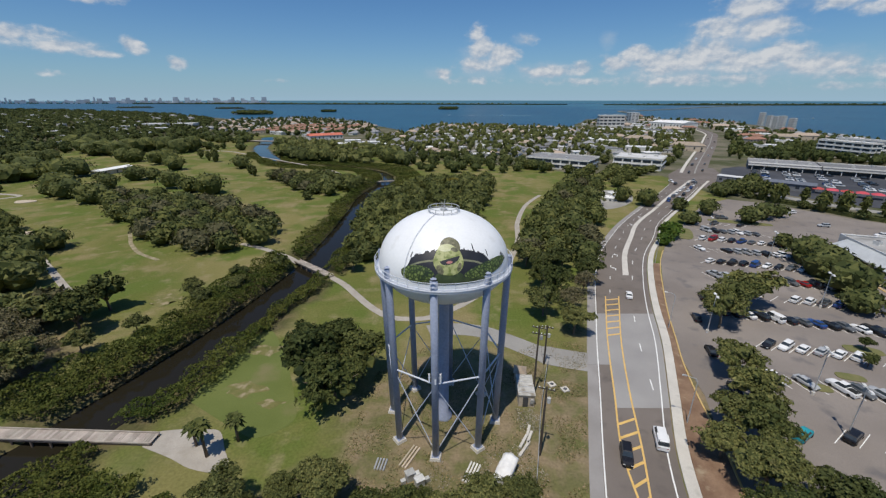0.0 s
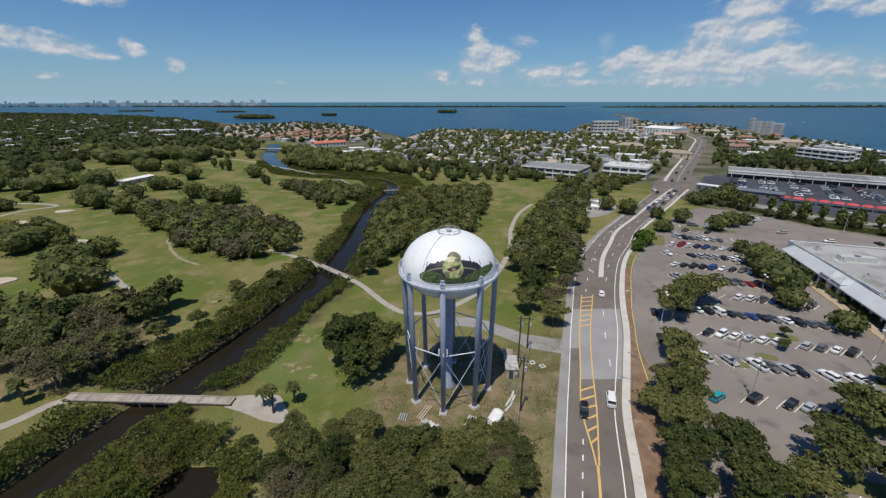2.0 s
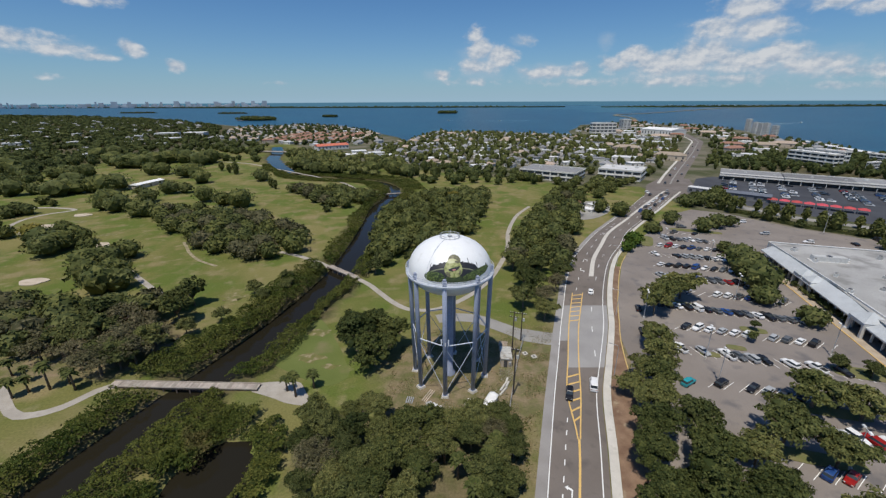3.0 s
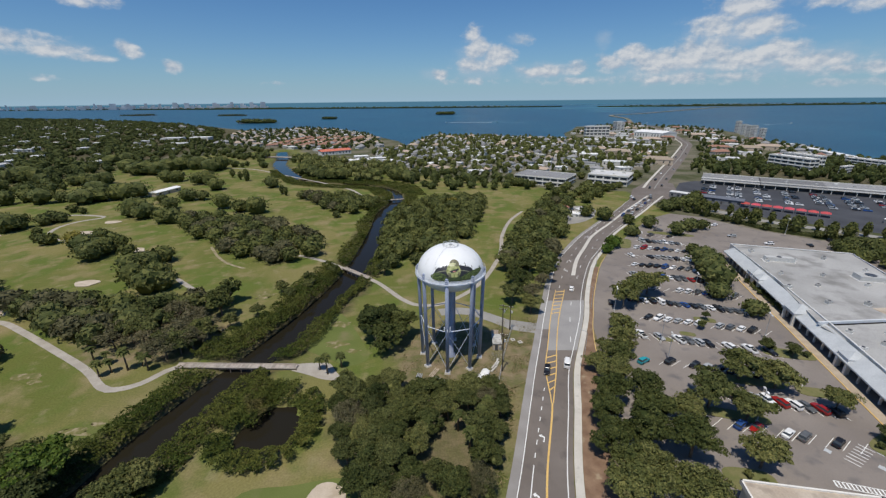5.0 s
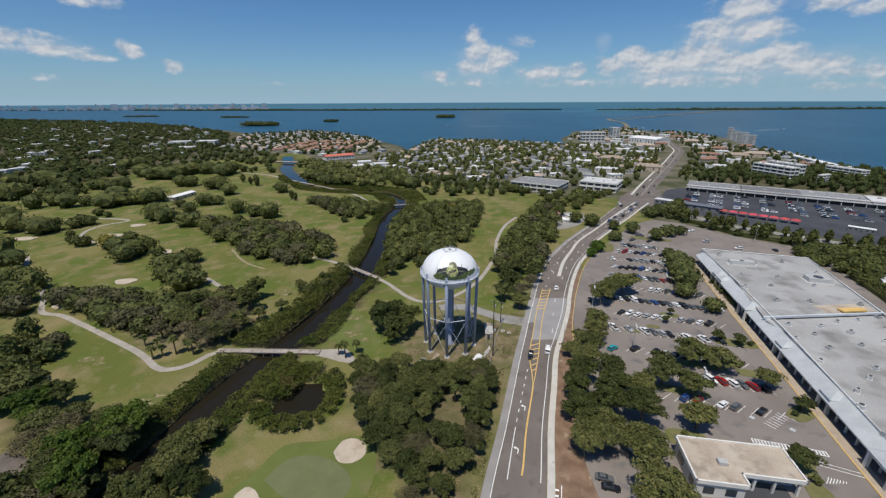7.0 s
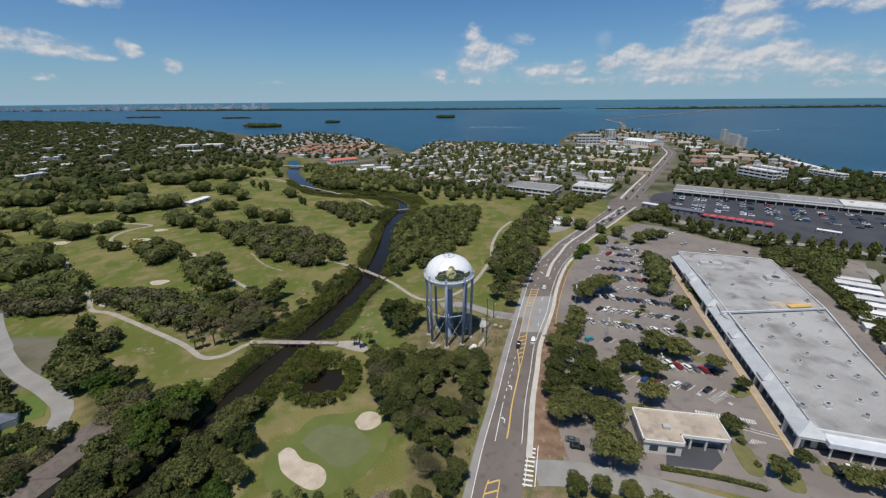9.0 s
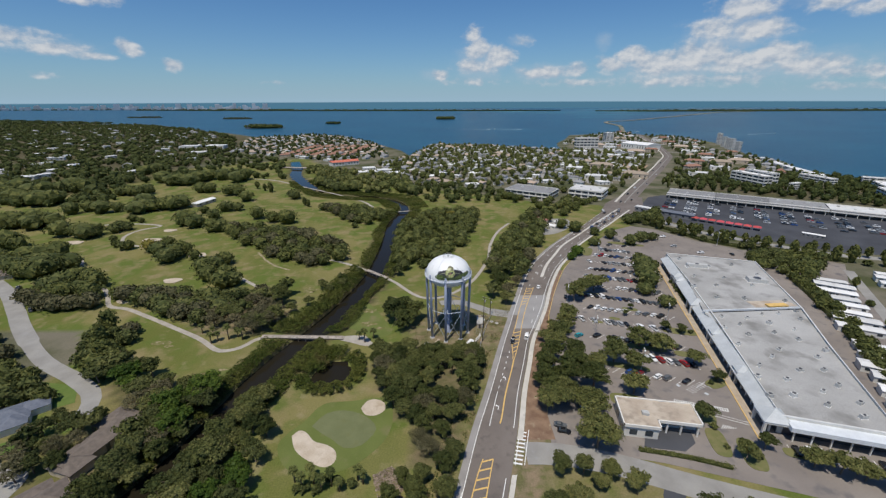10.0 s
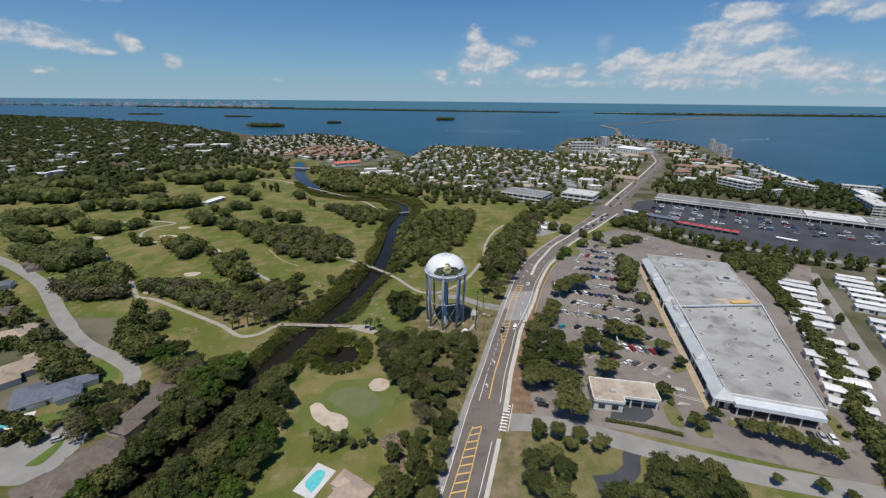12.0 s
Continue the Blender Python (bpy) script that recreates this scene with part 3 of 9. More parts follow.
tagged(strip("pavement", along(road_e, 1.5), along(road_e, 3.3), -2.5, 270, 0.2, M["concrete"], thick=0.25), "pale concrete pavement with a kerb beside the road", "pavement", "", "structure")
tagged(strip("pavement", along(road_e, 1.5), along(road_e, 2.9), -75, -15, 0.2, M["concrete"], thick=0.25), "pale concrete pavement with a kerb beside the road", "pavement", "", "structure")
tagged(strip("road_median", along(median, -0.9), along(median, 0.9), 118, 272, 0.22, M["concrete"], thick=0.2), "narrow raised concrete median strip", "kerb", "", "structure")

Z_LINE = 0.1


def dashes(f, y0, y1, period, length, width, material, label):
    y = y0
    while y + length < y1:
        tagged(strip("lane_dash", along(f, -width / 2), along(f, width / 2), y, y + length, Z_LINE, material, road, "", 1.5, 0.02))
        y += period


def line(f, y0, y1, width, material, label):
    strip("lane_line", along(f, -width / 2), along(f, width / 2), y0, y1, Z_LINE, material, road, label, 2.5, 0.02)


line(road_w, -75, 262, 0.22, M["line_white"], "white edge line")
line(road_e, 2, 262, 0.22, M["line_white"], "white edge line")
line(road_e, -75, -16, 0.22, M["line_white"], "white edge line")
for f in (yellow_w, yellow_e):
    line(f, 38, 104, 0.3, M["line_yellow"], "yellow hatching border")
    line(f, -75, -9.6, 0.3, M["line_yellow"], "yellow hatching border")
line(lambda y: (yellow_w(y) + yellow_e(y)) / 2, 4, 38, 0.45, M["line_yellow"], "double yellow centre line")
turn_lane = spline([0, 5, 16.6, 36, 44], [11.2, 12.6, 15.9, 22.1, 24.7])
line(turn_lane, 3, 19, 0.22, M["line_white"], "white turning lane line")
dashes(turn_lane, 21, 44, 3.6, 1.3, 0.22, M["line_white"], "")
dashes(along(yellow_w, -2.9), -72, -10, 12.2, 3.0, 0.18, M["line_white"], "")
inner = spline([60, 83, 96, 113, 136.4, 155, 170, 196, 228, 260], [36.6, 43.0, 47.4, 54.4, 65.0, 76.2, 84.5, 104.5, 130, 155])
dashes(inner, 66, 250, 12.2, 3.0, 0.2, M["line_white"], "")
outer = spline([104, 113, 136.4, 155, 170, 196, 228, 260], [44.5, 47.9, 57.7, 67.9, 76.7, 96.5, 120.7, 146])
dashes(outer, 106, 250, 9.0, 2.2, 0.2, M["line_white"], "")


def hatch(ys, slope=1.2):
    for y in ys:
        a, b = float(yellow_w(y)) + 0.15, float(yellow_e(y + slope)) - 0.15
        q = 0.24
        v = [(a, y - q, Z_LINE), (b, y + slope - q, Z_LINE), (b, y + slope + q, Z_LINE), (a, y + q, Z_LINE)]
        mesh_object("hatch_bar", v + [(x, yy, Z_LINE - 0.02) for x, yy, _ in v], [(0, 1, 2, 3), (0, 4, 5, 1), (1, 5, 6, 2), (2, 6, 7, 3), (3, 7, 4, 0)], M["line_yellow"], road)


hatch(np.arange(43, 59, 2.9))
hatch(np.arange(84.5, 104, 2.9), 0.6)
hatch(np.arange(-70.6, -9, 3.0), 0.9)

# ---- other paved ground ----
patch("parking_lot", [(29.8, -4.5), (31.8, 9), (36.4, 30), (43.2, 54), (46.9, 64.7), (48.5, 75), (51.4, 83), (55.1, 93.4), (60.2, 106), (71.0, 130), (83.0, 150), (110, 183), (130, 207), (150, 219), (166, 208), (181, 181), (200, 163), (228, 152), (247, 136), (225, 110), (190, 40), (165, -25), (122, -31), (95, -22), (60, -11)], 0.05, M["asphalt_lot"], "worn brown-grey asphalt car park with painted stalls", "car park")
LOT_U, LOT_V = Vector((0.262, 0.965)), Vector((0.965, -0.262))
ribbon("side_street", curve([(21.5, -7.5), (32, -8), (48, -12), (66, -19), (90, -27), (115, -33), (150, -41)]), 8.0, 0.09, M["street"])
tagged(bpy.data.objects["side_street"], "pale concrete side street off the main road", "road", "", "structure")
tagged(ribbon("driveway", curve([(29, 74.5), (21, 77), (14, 82), (8, 86), (1, 87), (-4, 86)], 1.5), np.array([6.5] * 6 + [5.0] * 100)[:len(curve([(29, 74.5), (21, 77), (14, 82), (8, 86), (1, 87), (-4, 86)], 1.5))], 0.05, M["street"]), "pale concrete driveway to the water tower", "driveway", "", "structure")
tagged(ribbon("cart_path", curve([(-240, 150), (-212, 120), (-192, 106.5), (-180, 95), (-170, 83.5), (-159, 80.5), (-143, 72.5), (-128, 64.5), (-108, 53.5), (-97, 45.5), (-92, 44.5), (-87, 47), (-83.5, 52.5), (-80.5, 54.4)], 2.0), 2.2, 0.05, M["cart_path"]), "pale winding concrete golf cart path", "path", "", "structure")
tagged(ribbon("cart_path", curve([(-35, 116.5), (-29.5, 111), (-24, 103.5), (-19, 97), (-14, 92.5), (-9, 91.5), (-3, 92.8), (6, 101), (14, 113), (21, 130), (27, 150), (31, 175), (40, 205), (52, 228)], 2.0), 2.0, 0.05, M["cart_path"]), "pale winding concrete golf cart path", "path", "", "structure")
tagged(ribbon("cart_path", curve([(-48.5, 127.5), (-55, 133.5), (-66, 141), (-76, 146)], 2.0), 2.2, 0.05, M["cart_path"]), "pale golf cart path over the fairway", "path", "", "structure")
tagged(ribbon("cart_path", curve([(-138, 132), (-128, 124), (-120, 117.6), (-108, 108), (-99, 101.5)], 2.0), 2.0, 0.05, M["cart_path"]), "pale golf cart path between the clumps of trees", "path", "", "structure")
patch("sand_turnaround", smooth_outline([(-46.8, 52.2), (-46.8, 55.0), (-43, 55.8), (-39.5, 55.8), (-36.5, 55.5), (-33.8, 51.8), (-31.5, 48.6), (-32.6, 47.6), (-37.2, 48.4), (-41.3, 50.2)], 1.0), 0.05, M["cart_path"], "pale sandy turnaround at the end of the bridge", "path")
patch("green_apron", smooth_outline([(-47, 5), (-43, 13), (-34, 14.5), (-22, 16), (-19, 8), (-20, -2), (-27, -11), (-36, -15), (-46, -13), (-52, -4)]), 0.04, M["apron_turf"], "brighter mown apron round the putting green", "putting green")
patch("putting_green", smooth_outline([(-44, 3), (-41, 8.5), (-35, 10), (-28, 7.5), (-23.5, 2), (-27, -4.5), (-32, -5.5), (-36, -2.5), (-40, 0)]), 0.06, M["green_turf"], "smooth greyish-green putting green", "putting green")
for outline in ([(-30, 11), (-28.5, 14.5), (-25.5, 15.3), (-22.5, 13.5), (-22, 10.2), (-24.5, 7.8), (-28, 8)], [(-49.0, -1), (-47.5, 1.2), (-45, 0.5), (-41.5, -3), (-37, -4.5), (-34, -7), (-33.5, -10.5), (-36, -12.3), (-40.5, -10.5), (-46, -6.5)]):
    patch("sand_bunker", smooth_outline(outline, 1.0), 0.07, M["sand"], "pale sand bunker beside the green", "sand bunker")
tagged(ribbon("residential_street", curve([(-330, 150), (-281, 126), (-240, 101), (-214, 80), (-192, 61), (-163, 39), (-140, 27), (-127, 19), (-122, 12), (-121, 6)], 3.0), np.r_[np.full(60, 6.8), np.full(200, 5.6)][:len(curve([(-330, 150), (-281, 126), (-240, 101), (-214, 80), (-192, 61), (-163, 39), (-140, 27), (-127, 19), (-122, 12), (-121, 6)], 3.0))], 0.06, M["street"]), "pale concrete residential street", "road", "", "structure")
tagged(ribbon("residential_street", curve([(-200, -50), (-160, -35), (-136, -22), (-126, -13)], 3.0), 7.0, 0.06, M["street"]), "pale concrete residential street", "road", "", "structure")

patch("roadside_lot", smooth_outline([(72, 196), (84, 200), (98, 215), (104, 238), (88, 240), (76, 222)]), 0.06, M["street"], "pale paved yard beside the main road", "car park")
# cross street, far car park and the road on to the causeway
FAR_ROAD = [(178, 298), (200, 333), (250, 409), (309, 498), (366, 588), (404, 650), (440, 740), (484, 860), (530, 1010), (571, 1153)]
patch("road_junction", [(138, 256), (166, 246), (190, 284), (206, 322), (188, 332), (158, 296)], 0.1, M["asphalt"], "wide asphalt road junction", "road")
tagged(ribbon("far_road", curve(FAR_ROAD, 15.0), np.linspace(14, 12, len(curve(FAR_ROAD, 15.0))), 0.07, M["asphalt"]), "brown-grey main road running on to the causeway", "road", "", "structure")
far_line = curve(FAR_ROAD, 15.0)
side_ = np.array([np.array((-(b - a)[1], (b - a)[0])) / np.linalg.norm(b - a) for a, b in zip(far_line, far_line[1:])])
side_ = np.vstack([side_, side_[-1:]])
for off_, wide_, mat_, what in ((8.8, 2.2, "concrete", "pale pavement along the main road"), (0.4, 1.0, "street", "pale raised median of the main road")):
    tagged(ribbon("far_pavement", far_line + side_ * off_, wide_, 0.16, M[mat_]), what, "pavement", "", "structure")
tagged(ribbon("cross_street", curve([(163, 262), (172, 246), (184, 224), (198, 200), (216, 184), (252, 155), (300, 138), (380, 110)], 8.0), 7.0, 0.06, M["street"]), "pale cross street with planted verges", "road", "", "structure")
# dark asphalt whose low tone also stands for a cloud's shadow here
patch("far_parking_lot", [(184, 280), (212, 322), (232, 332), (300, 306), (400, 238), (470, 186), (400, 120), (308, 146), (262, 158), (224, 190), (204, 208), (188, 232), (176, 258)], 0.055, M["asphalt_dark"], "dark asphalt shopping centre car park", "car park")

for name_line in ([(203, 400), (215, 470), (225, 560), (240, 640)], [(178, 400), (195, 470), (212, 560), (225, 640), (240, 730)], [(20, 420), (70, 520), (110, 640), (140, 760)], [(110, 400), (140, 480), (175, 600), (200, 740)], [(-30, 520), (60, 500), (150, 470), (240, 430)], [(-40, 640), (60, 620), (160, 590), (250, 560)], [(-30, 760), (60, 730), (190, 690), (280, 650)], [(430, 800), (520, 880), (580, 1000)], [(420, 720), (500, 690), (540, 660)]):
    tagged(ribbon("town_street", curve(name_line, 12.0), 7.0, 0.07, M["street"]), "pale street between the houses of the town", "road", "", "structure")
patch("marina_yard", [(240, 615), (300, 618), (352, 735), (292, 815), (262, 760)], 0.08, M["asphalt_pale"], "pale paved boat yard by the bay", "boat yard")
patch("driveway", smooth_outline([(-138, -24), (-133, -11), (-125, -12.5), (-117.5, -14), (-115.5, -20), (-117.5, -31), (-128, -33)], 1.0), 0.07, M["street"], "wide pale concrete driveway", "driveway")
patch("lawn", smooth_outline([(-125.8, -27), (-123.6, -17.5), (-121.6, -19), (-121.5, -26)], 0.6), 0.12, M["lawn"], "small green lawn island in a driveway", "lawn")
patch("lawn", [(-150, 25), (-142, 23.8), (-134, 22), (-128.5, 14), (-133, 11.5), (-144, 16)], 0.05, M["lawn"], "bright green front lawn by the street", "lawn")
patch("lawn", [(-141, -12), (-133, -9), (-124, -4), (-119, 2), (-124, 4), (-133, -2), (-143, -8)], 0.05, M["lawn"], "green lawn between two houses", "lawn")
tagged(ribbon("loop_drive", curve([(60, -18), (57, -22), (55.5, -26), (50, -30), (43, -31)], 1.5), 5.0, 0.08, M["asphalt_dark"]), "dark asphalt drive bending off the side street", "driveway", "", "structure")
patch("bank_drive", [(60.5, 1.5), (74, 0.4), (73, -4), (68.2, -7.1), (57.0, -5.4)], 0.075, M["asphalt_dark"], "dark asphalt drive-through lane beside the bank", "driveway")
patch("tee_lawn", smooth_outline([(-45.4, 62.3), (-45.4, 73.9), (-41.1, 86.0), (-32.7, 74.2), (-27.5, 64.1), (-25.4, 57.9), (-29.8, 54.2), (-34.3, 55.9)], 1.0), 0.03, M["apron_turf"], "greener mown tee between the canal and the tower", "lawn")
M["dry_sand"] = surface("dry_sand", (0.2, 0.175, 0.095), (0.34, 0.29, 0.2), 0.45, 0.95, 3.0, 0.4, 0.05)
M["worn_turf"] = surface("worn_turf", (0.125, 0.13, 0.04), (0.17, 0.155, 0.06), 0.5, 0.95, 3.0, 0.3, 0.05, spots=((0.3, 0.25, 0.155), 0.55, 0.5, 0.66))
for cx, cy, rx, ry in ((-122, 50.5, 4.5, 1.6), (-118, 48, 2.2, 1.0), (-91, 29.3, 4.0, 1.5), (-87, 32, 1.8, 0.8), (-37, 65.5, 3.6, 2.0), (-31, 61.8, 2.2, 1.1), (-38.4, 78, 3.4, 2.0), (-75, 101, 4.0, 3.4), (-83, 74, 5.0, 1.6), (-208, 196, 5, 3), (-175, 172, 4, 2.2), (-190, 205, 4, 2), (-140, 196, 4, 2)):
    patch("bare_patch", [(cx + rx * (1 + 0.28 * math.sin(3 * a + cx) + 0.2 * math.sin(5 * a + cy)) * math.cos(a), cy + ry * (1 + 0.25 * math.sin(4 * a + cx)) * math.sin(a)) for a in np.linspace(0, 2 * math.pi, 36, False)], 0.035, M["worn_turf"], "bare sandy patch worn into the turf", "bare ground")
tagged(ribbon("bare_edge", curve([(-128, 160), (-121, 151), (-116.6, 145.3), (-107, 136), (-96, 129.5)], 2.0), 1.3, 0.045, M["dry_sand"]), "narrow worn strip along the mown fairway", "bare ground", "", "structure")
# wooden golf bridges
M["deck"] = surface("deck", (0.34, 0.29, 0.25), (0.44, 0.39, 0.34), 0.6, 0.9, 6.0, 0.3, vary=0.25)
M["deck_dark"] = surface("deck_dark", (0.14, 0.11, 0.09), (0.2, 0.16, 0.13), 0.6, 0.9, 6.0, 0.3)


def golf_bridge(x0, y0, x1, y1, width, deck=0.55):
    length = math.hypot(x1 - x0, y1 - y0)
    b = thing("golf_bridge", x0, y0, 0, math.degrees(math.atan2(y1 - y0, x1 - x0)), "weathered timber golf cart bridge over the canal", "bridge")
    n = int(length / 0.5)
    bm = bmesh.new()
    add_box(bm, 0.22, 0, deck - 0.05, 0.44, width, 0.09)
    first = part("plank", bm, M["deck"], b)
    for i in range(1, min(n, 120)):
        p = first.copy()
        scene.collection.objects.link(p)
        p.location = (i * length / n, 0, random.uniform(-0.01, 0.01))
    for s in (-1, 1):
        bm = bmesh.new()
        add_box(bm, length / 2, s * (width / 2 - 0.25), deck - 0.3, length, 0.25, 0.4)
        part("beam", bm, M["deck_dark"], b)
        bm = bmesh.new()
        add_box(bm, length / 2, s * (width / 2 - 0.06), deck + 0.12, length, 0.16, 0.2)
        part("kerb_rail", bm, M["deck"], b)
        for i in range(int(length / 3.2) + 1):
            bm = bmesh.new()
            add_tube(bm, [(i * 3.2 + 0.4, s * (width / 2 - 0.3), -2.6), (i * 3.2 + 0.4, s * (width / 2 - 0.3), deck - 0.1)], 0.16, 7)
            part("post", bm, M["deck_dark"], b)
    return b


golf_bridge(-81.5, 54.5, -45.5, 53.4, 2.3)
golf_bridge(-49, 128.2, -34.6, 115.8, 2.2)
golf_bridge(-27, 269, -49, 262.5, 2.6)
golf_bridge(-252, 530, -206, 520, 8.0, 1.2)

# ---- the water tower ----
def scaled_paint(name, joint, body, light, scale):
    """Paint in small rounded cells: light in their middles, dark between them."""
    m = bpy.data.materials.new(name)
    m.use_nodes = True
    nt = m.node_tree
    bsdf = nt.nodes["Principled BSDF"]
    geo = nt.nodes.new("ShaderNodeNewGeometry")
    cell = nt.nodes.new("ShaderNodeTexVoronoi")
    cell.feature = "DISTANCE_TO_EDGE"
    cell.inputs["Scale"].default_value, cell.inputs["Randomness"].default_value = scale, 0.75
    nt.links.new(geo.outputs["Position"], cell.inputs["Vector"])
    ramp = nt.nodes.new("ShaderNodeValToRGB")
    ramp.color_ramp.elements[0].position, ramp.color_ramp.elements[1].position = 0.04, 0.42
    ramp.color_ramp.elements[0].color, ramp.color_ramp.elements[1].color = (*joint, 1), (*light, 1)
    ramp.color_ramp.elements.new(0.2).color = (*body, 1)
    nt.links.new(cell.outputs["Distance"], ramp.inputs[0])
    nt.links.new(ramp.outputs[0], bsdf.inputs["Base Color"])
    bsdf.inputs["Roughness"].default_value = 0.45
    return m


M["mural_black"] = surface("mural_black", (0.016, 0.017, 0.022), (0.025, 0.026, 0.032), 0.8, 0.5, 3.0, 0.0)
M["mural_green"] = scaled_paint("mural_green", (0.02, 0.034, 0.012), (0.12, 0.165, 0.04), (0.24, 0.28, 0.09), 2.3)
M["mural_yellow"] = surface("mural_yellow", (0.3, 0.32, 0.12), (0.42, 0.43, 0.2), 1.1, 0.5, 5.0, 0.0, spots=((0.16, 0.2, 0.05), 1.6, 0.5, 0.64))
M["mural_pale"] = surface("mural_pale", (0.6, 0.6, 0.45), (0.7, 0.7, 0.58), 1.1, 0.5, 5.0, 0.0)
M["mural_olive"] = surface("mural_olive", (0.16, 0.17, 0.1), (0.24, 0.24, 0.15), 1.6, 0.5, 5.0, 0.0)
M["mural_shell"] = surface("mural_shell", (0.03, 0.045, 0.018), (0.06, 0.085, 0.03), 1.2, 0.5, 4.0, 0.0)
M["mural_cap"] = surface("mural_cap", (0.06, 0.062, 0.03), (0.2, 0.19, 0.11), 2.4, 0.5, 5.0, 0.0)
M["mural_pale"] = surface("mural_pale", (0.42, 0.43, 0.22), (0.55, 0.55, 0.36), 1.4, 0.5, 5.0, 0.0)
M["mural_rose"] = surface("mural_rose", (0.45, 0.17, 0.15), (0.5, 0.22, 0.2), 1.6, 0.5, 5.0, 0.0)
M["galvanised"] = surface("galvanised", (0.42, 0.43, 0.44), (0.5, 0.51, 0.52), 1.0, 0.45, 6.0, 0.05, metal=0.3)

TANK_R, TANK_Z, DOME_H, BOWL_H = 9.3, 28.6, 7.3, 5.6


def on_dome(az, th, off=0.03):
    """A place on the dome: degrees from the south towards the east, and up from the widest line."""
    a, t = radians(az), radians(th)
    r = (TANK_R + off) * math.cos(t)
    return (r * math.sin(a), -r * math.cos(a), TANK_Z + (DOME_H + off) * math.sin(t))


def dome_patch(name, shape, material, parent, off, label=""):
    """A painted shape on the dome; shape(u, v) gives degrees for u round its rim and v from its middle to the rim."""
    n, rows = 64, 8
    verts, faces = [on_dome(*shape(0, 0), off)], []
    for j in range(1, rows + 1):
        for i in range(n):
            verts.append(on_dome(*shape(i / n, j / rows), off))
    for i in range(n):
        faces.append((0, 1 + i, 1 + (i + 1) % n))
    for j in range(rows - 1):
        for i in range(n):
            a, b = 1 + j * n + i, 1 + j * n + (i + 1) % n
            faces.append((a, a + n, b + n, b))
    return mesh_object(name, verts, faces, material, parent, label, True)


def oval(az, th, wa, wt, tilt=0.0, wobble=0.0, seed=0, freq=7):
    rnd = random.Random(seed)
    ph = [rnd.uniform(0, 6.28) for _ in range(3)]

    def shape(u, v):
        a = 2 * math.pi * u
        k = v * (1 + wobble * (math.sin(freq * a + ph[0]) + 0.6 * math.sin(2.3 * freq * a + ph[1])))
        x, y = k * math.cos(a) * wa, k * math.sin(a) * wt
        c, s = math.cos(radians(tilt)), math.sin(radians(tilt))
        return az + x * c - y * s, max(1.6, th + x * s + y * c)
    return shape


def bowl_shape(az, th, wa, depth, tilt):
    """The lower half of an oval, with a nearly straight upper edge rising to the east."""
    def shape(u, v):
        a = 2 * math.pi * u
        x, y = math.cos(a), math.sin(a)
        y = y * depth if y < 0 else y * depth * 0.12
        return az + v * wa * x, th + v * (y + tilt * x) - (1 - v) * depth * 0.3
    return shape


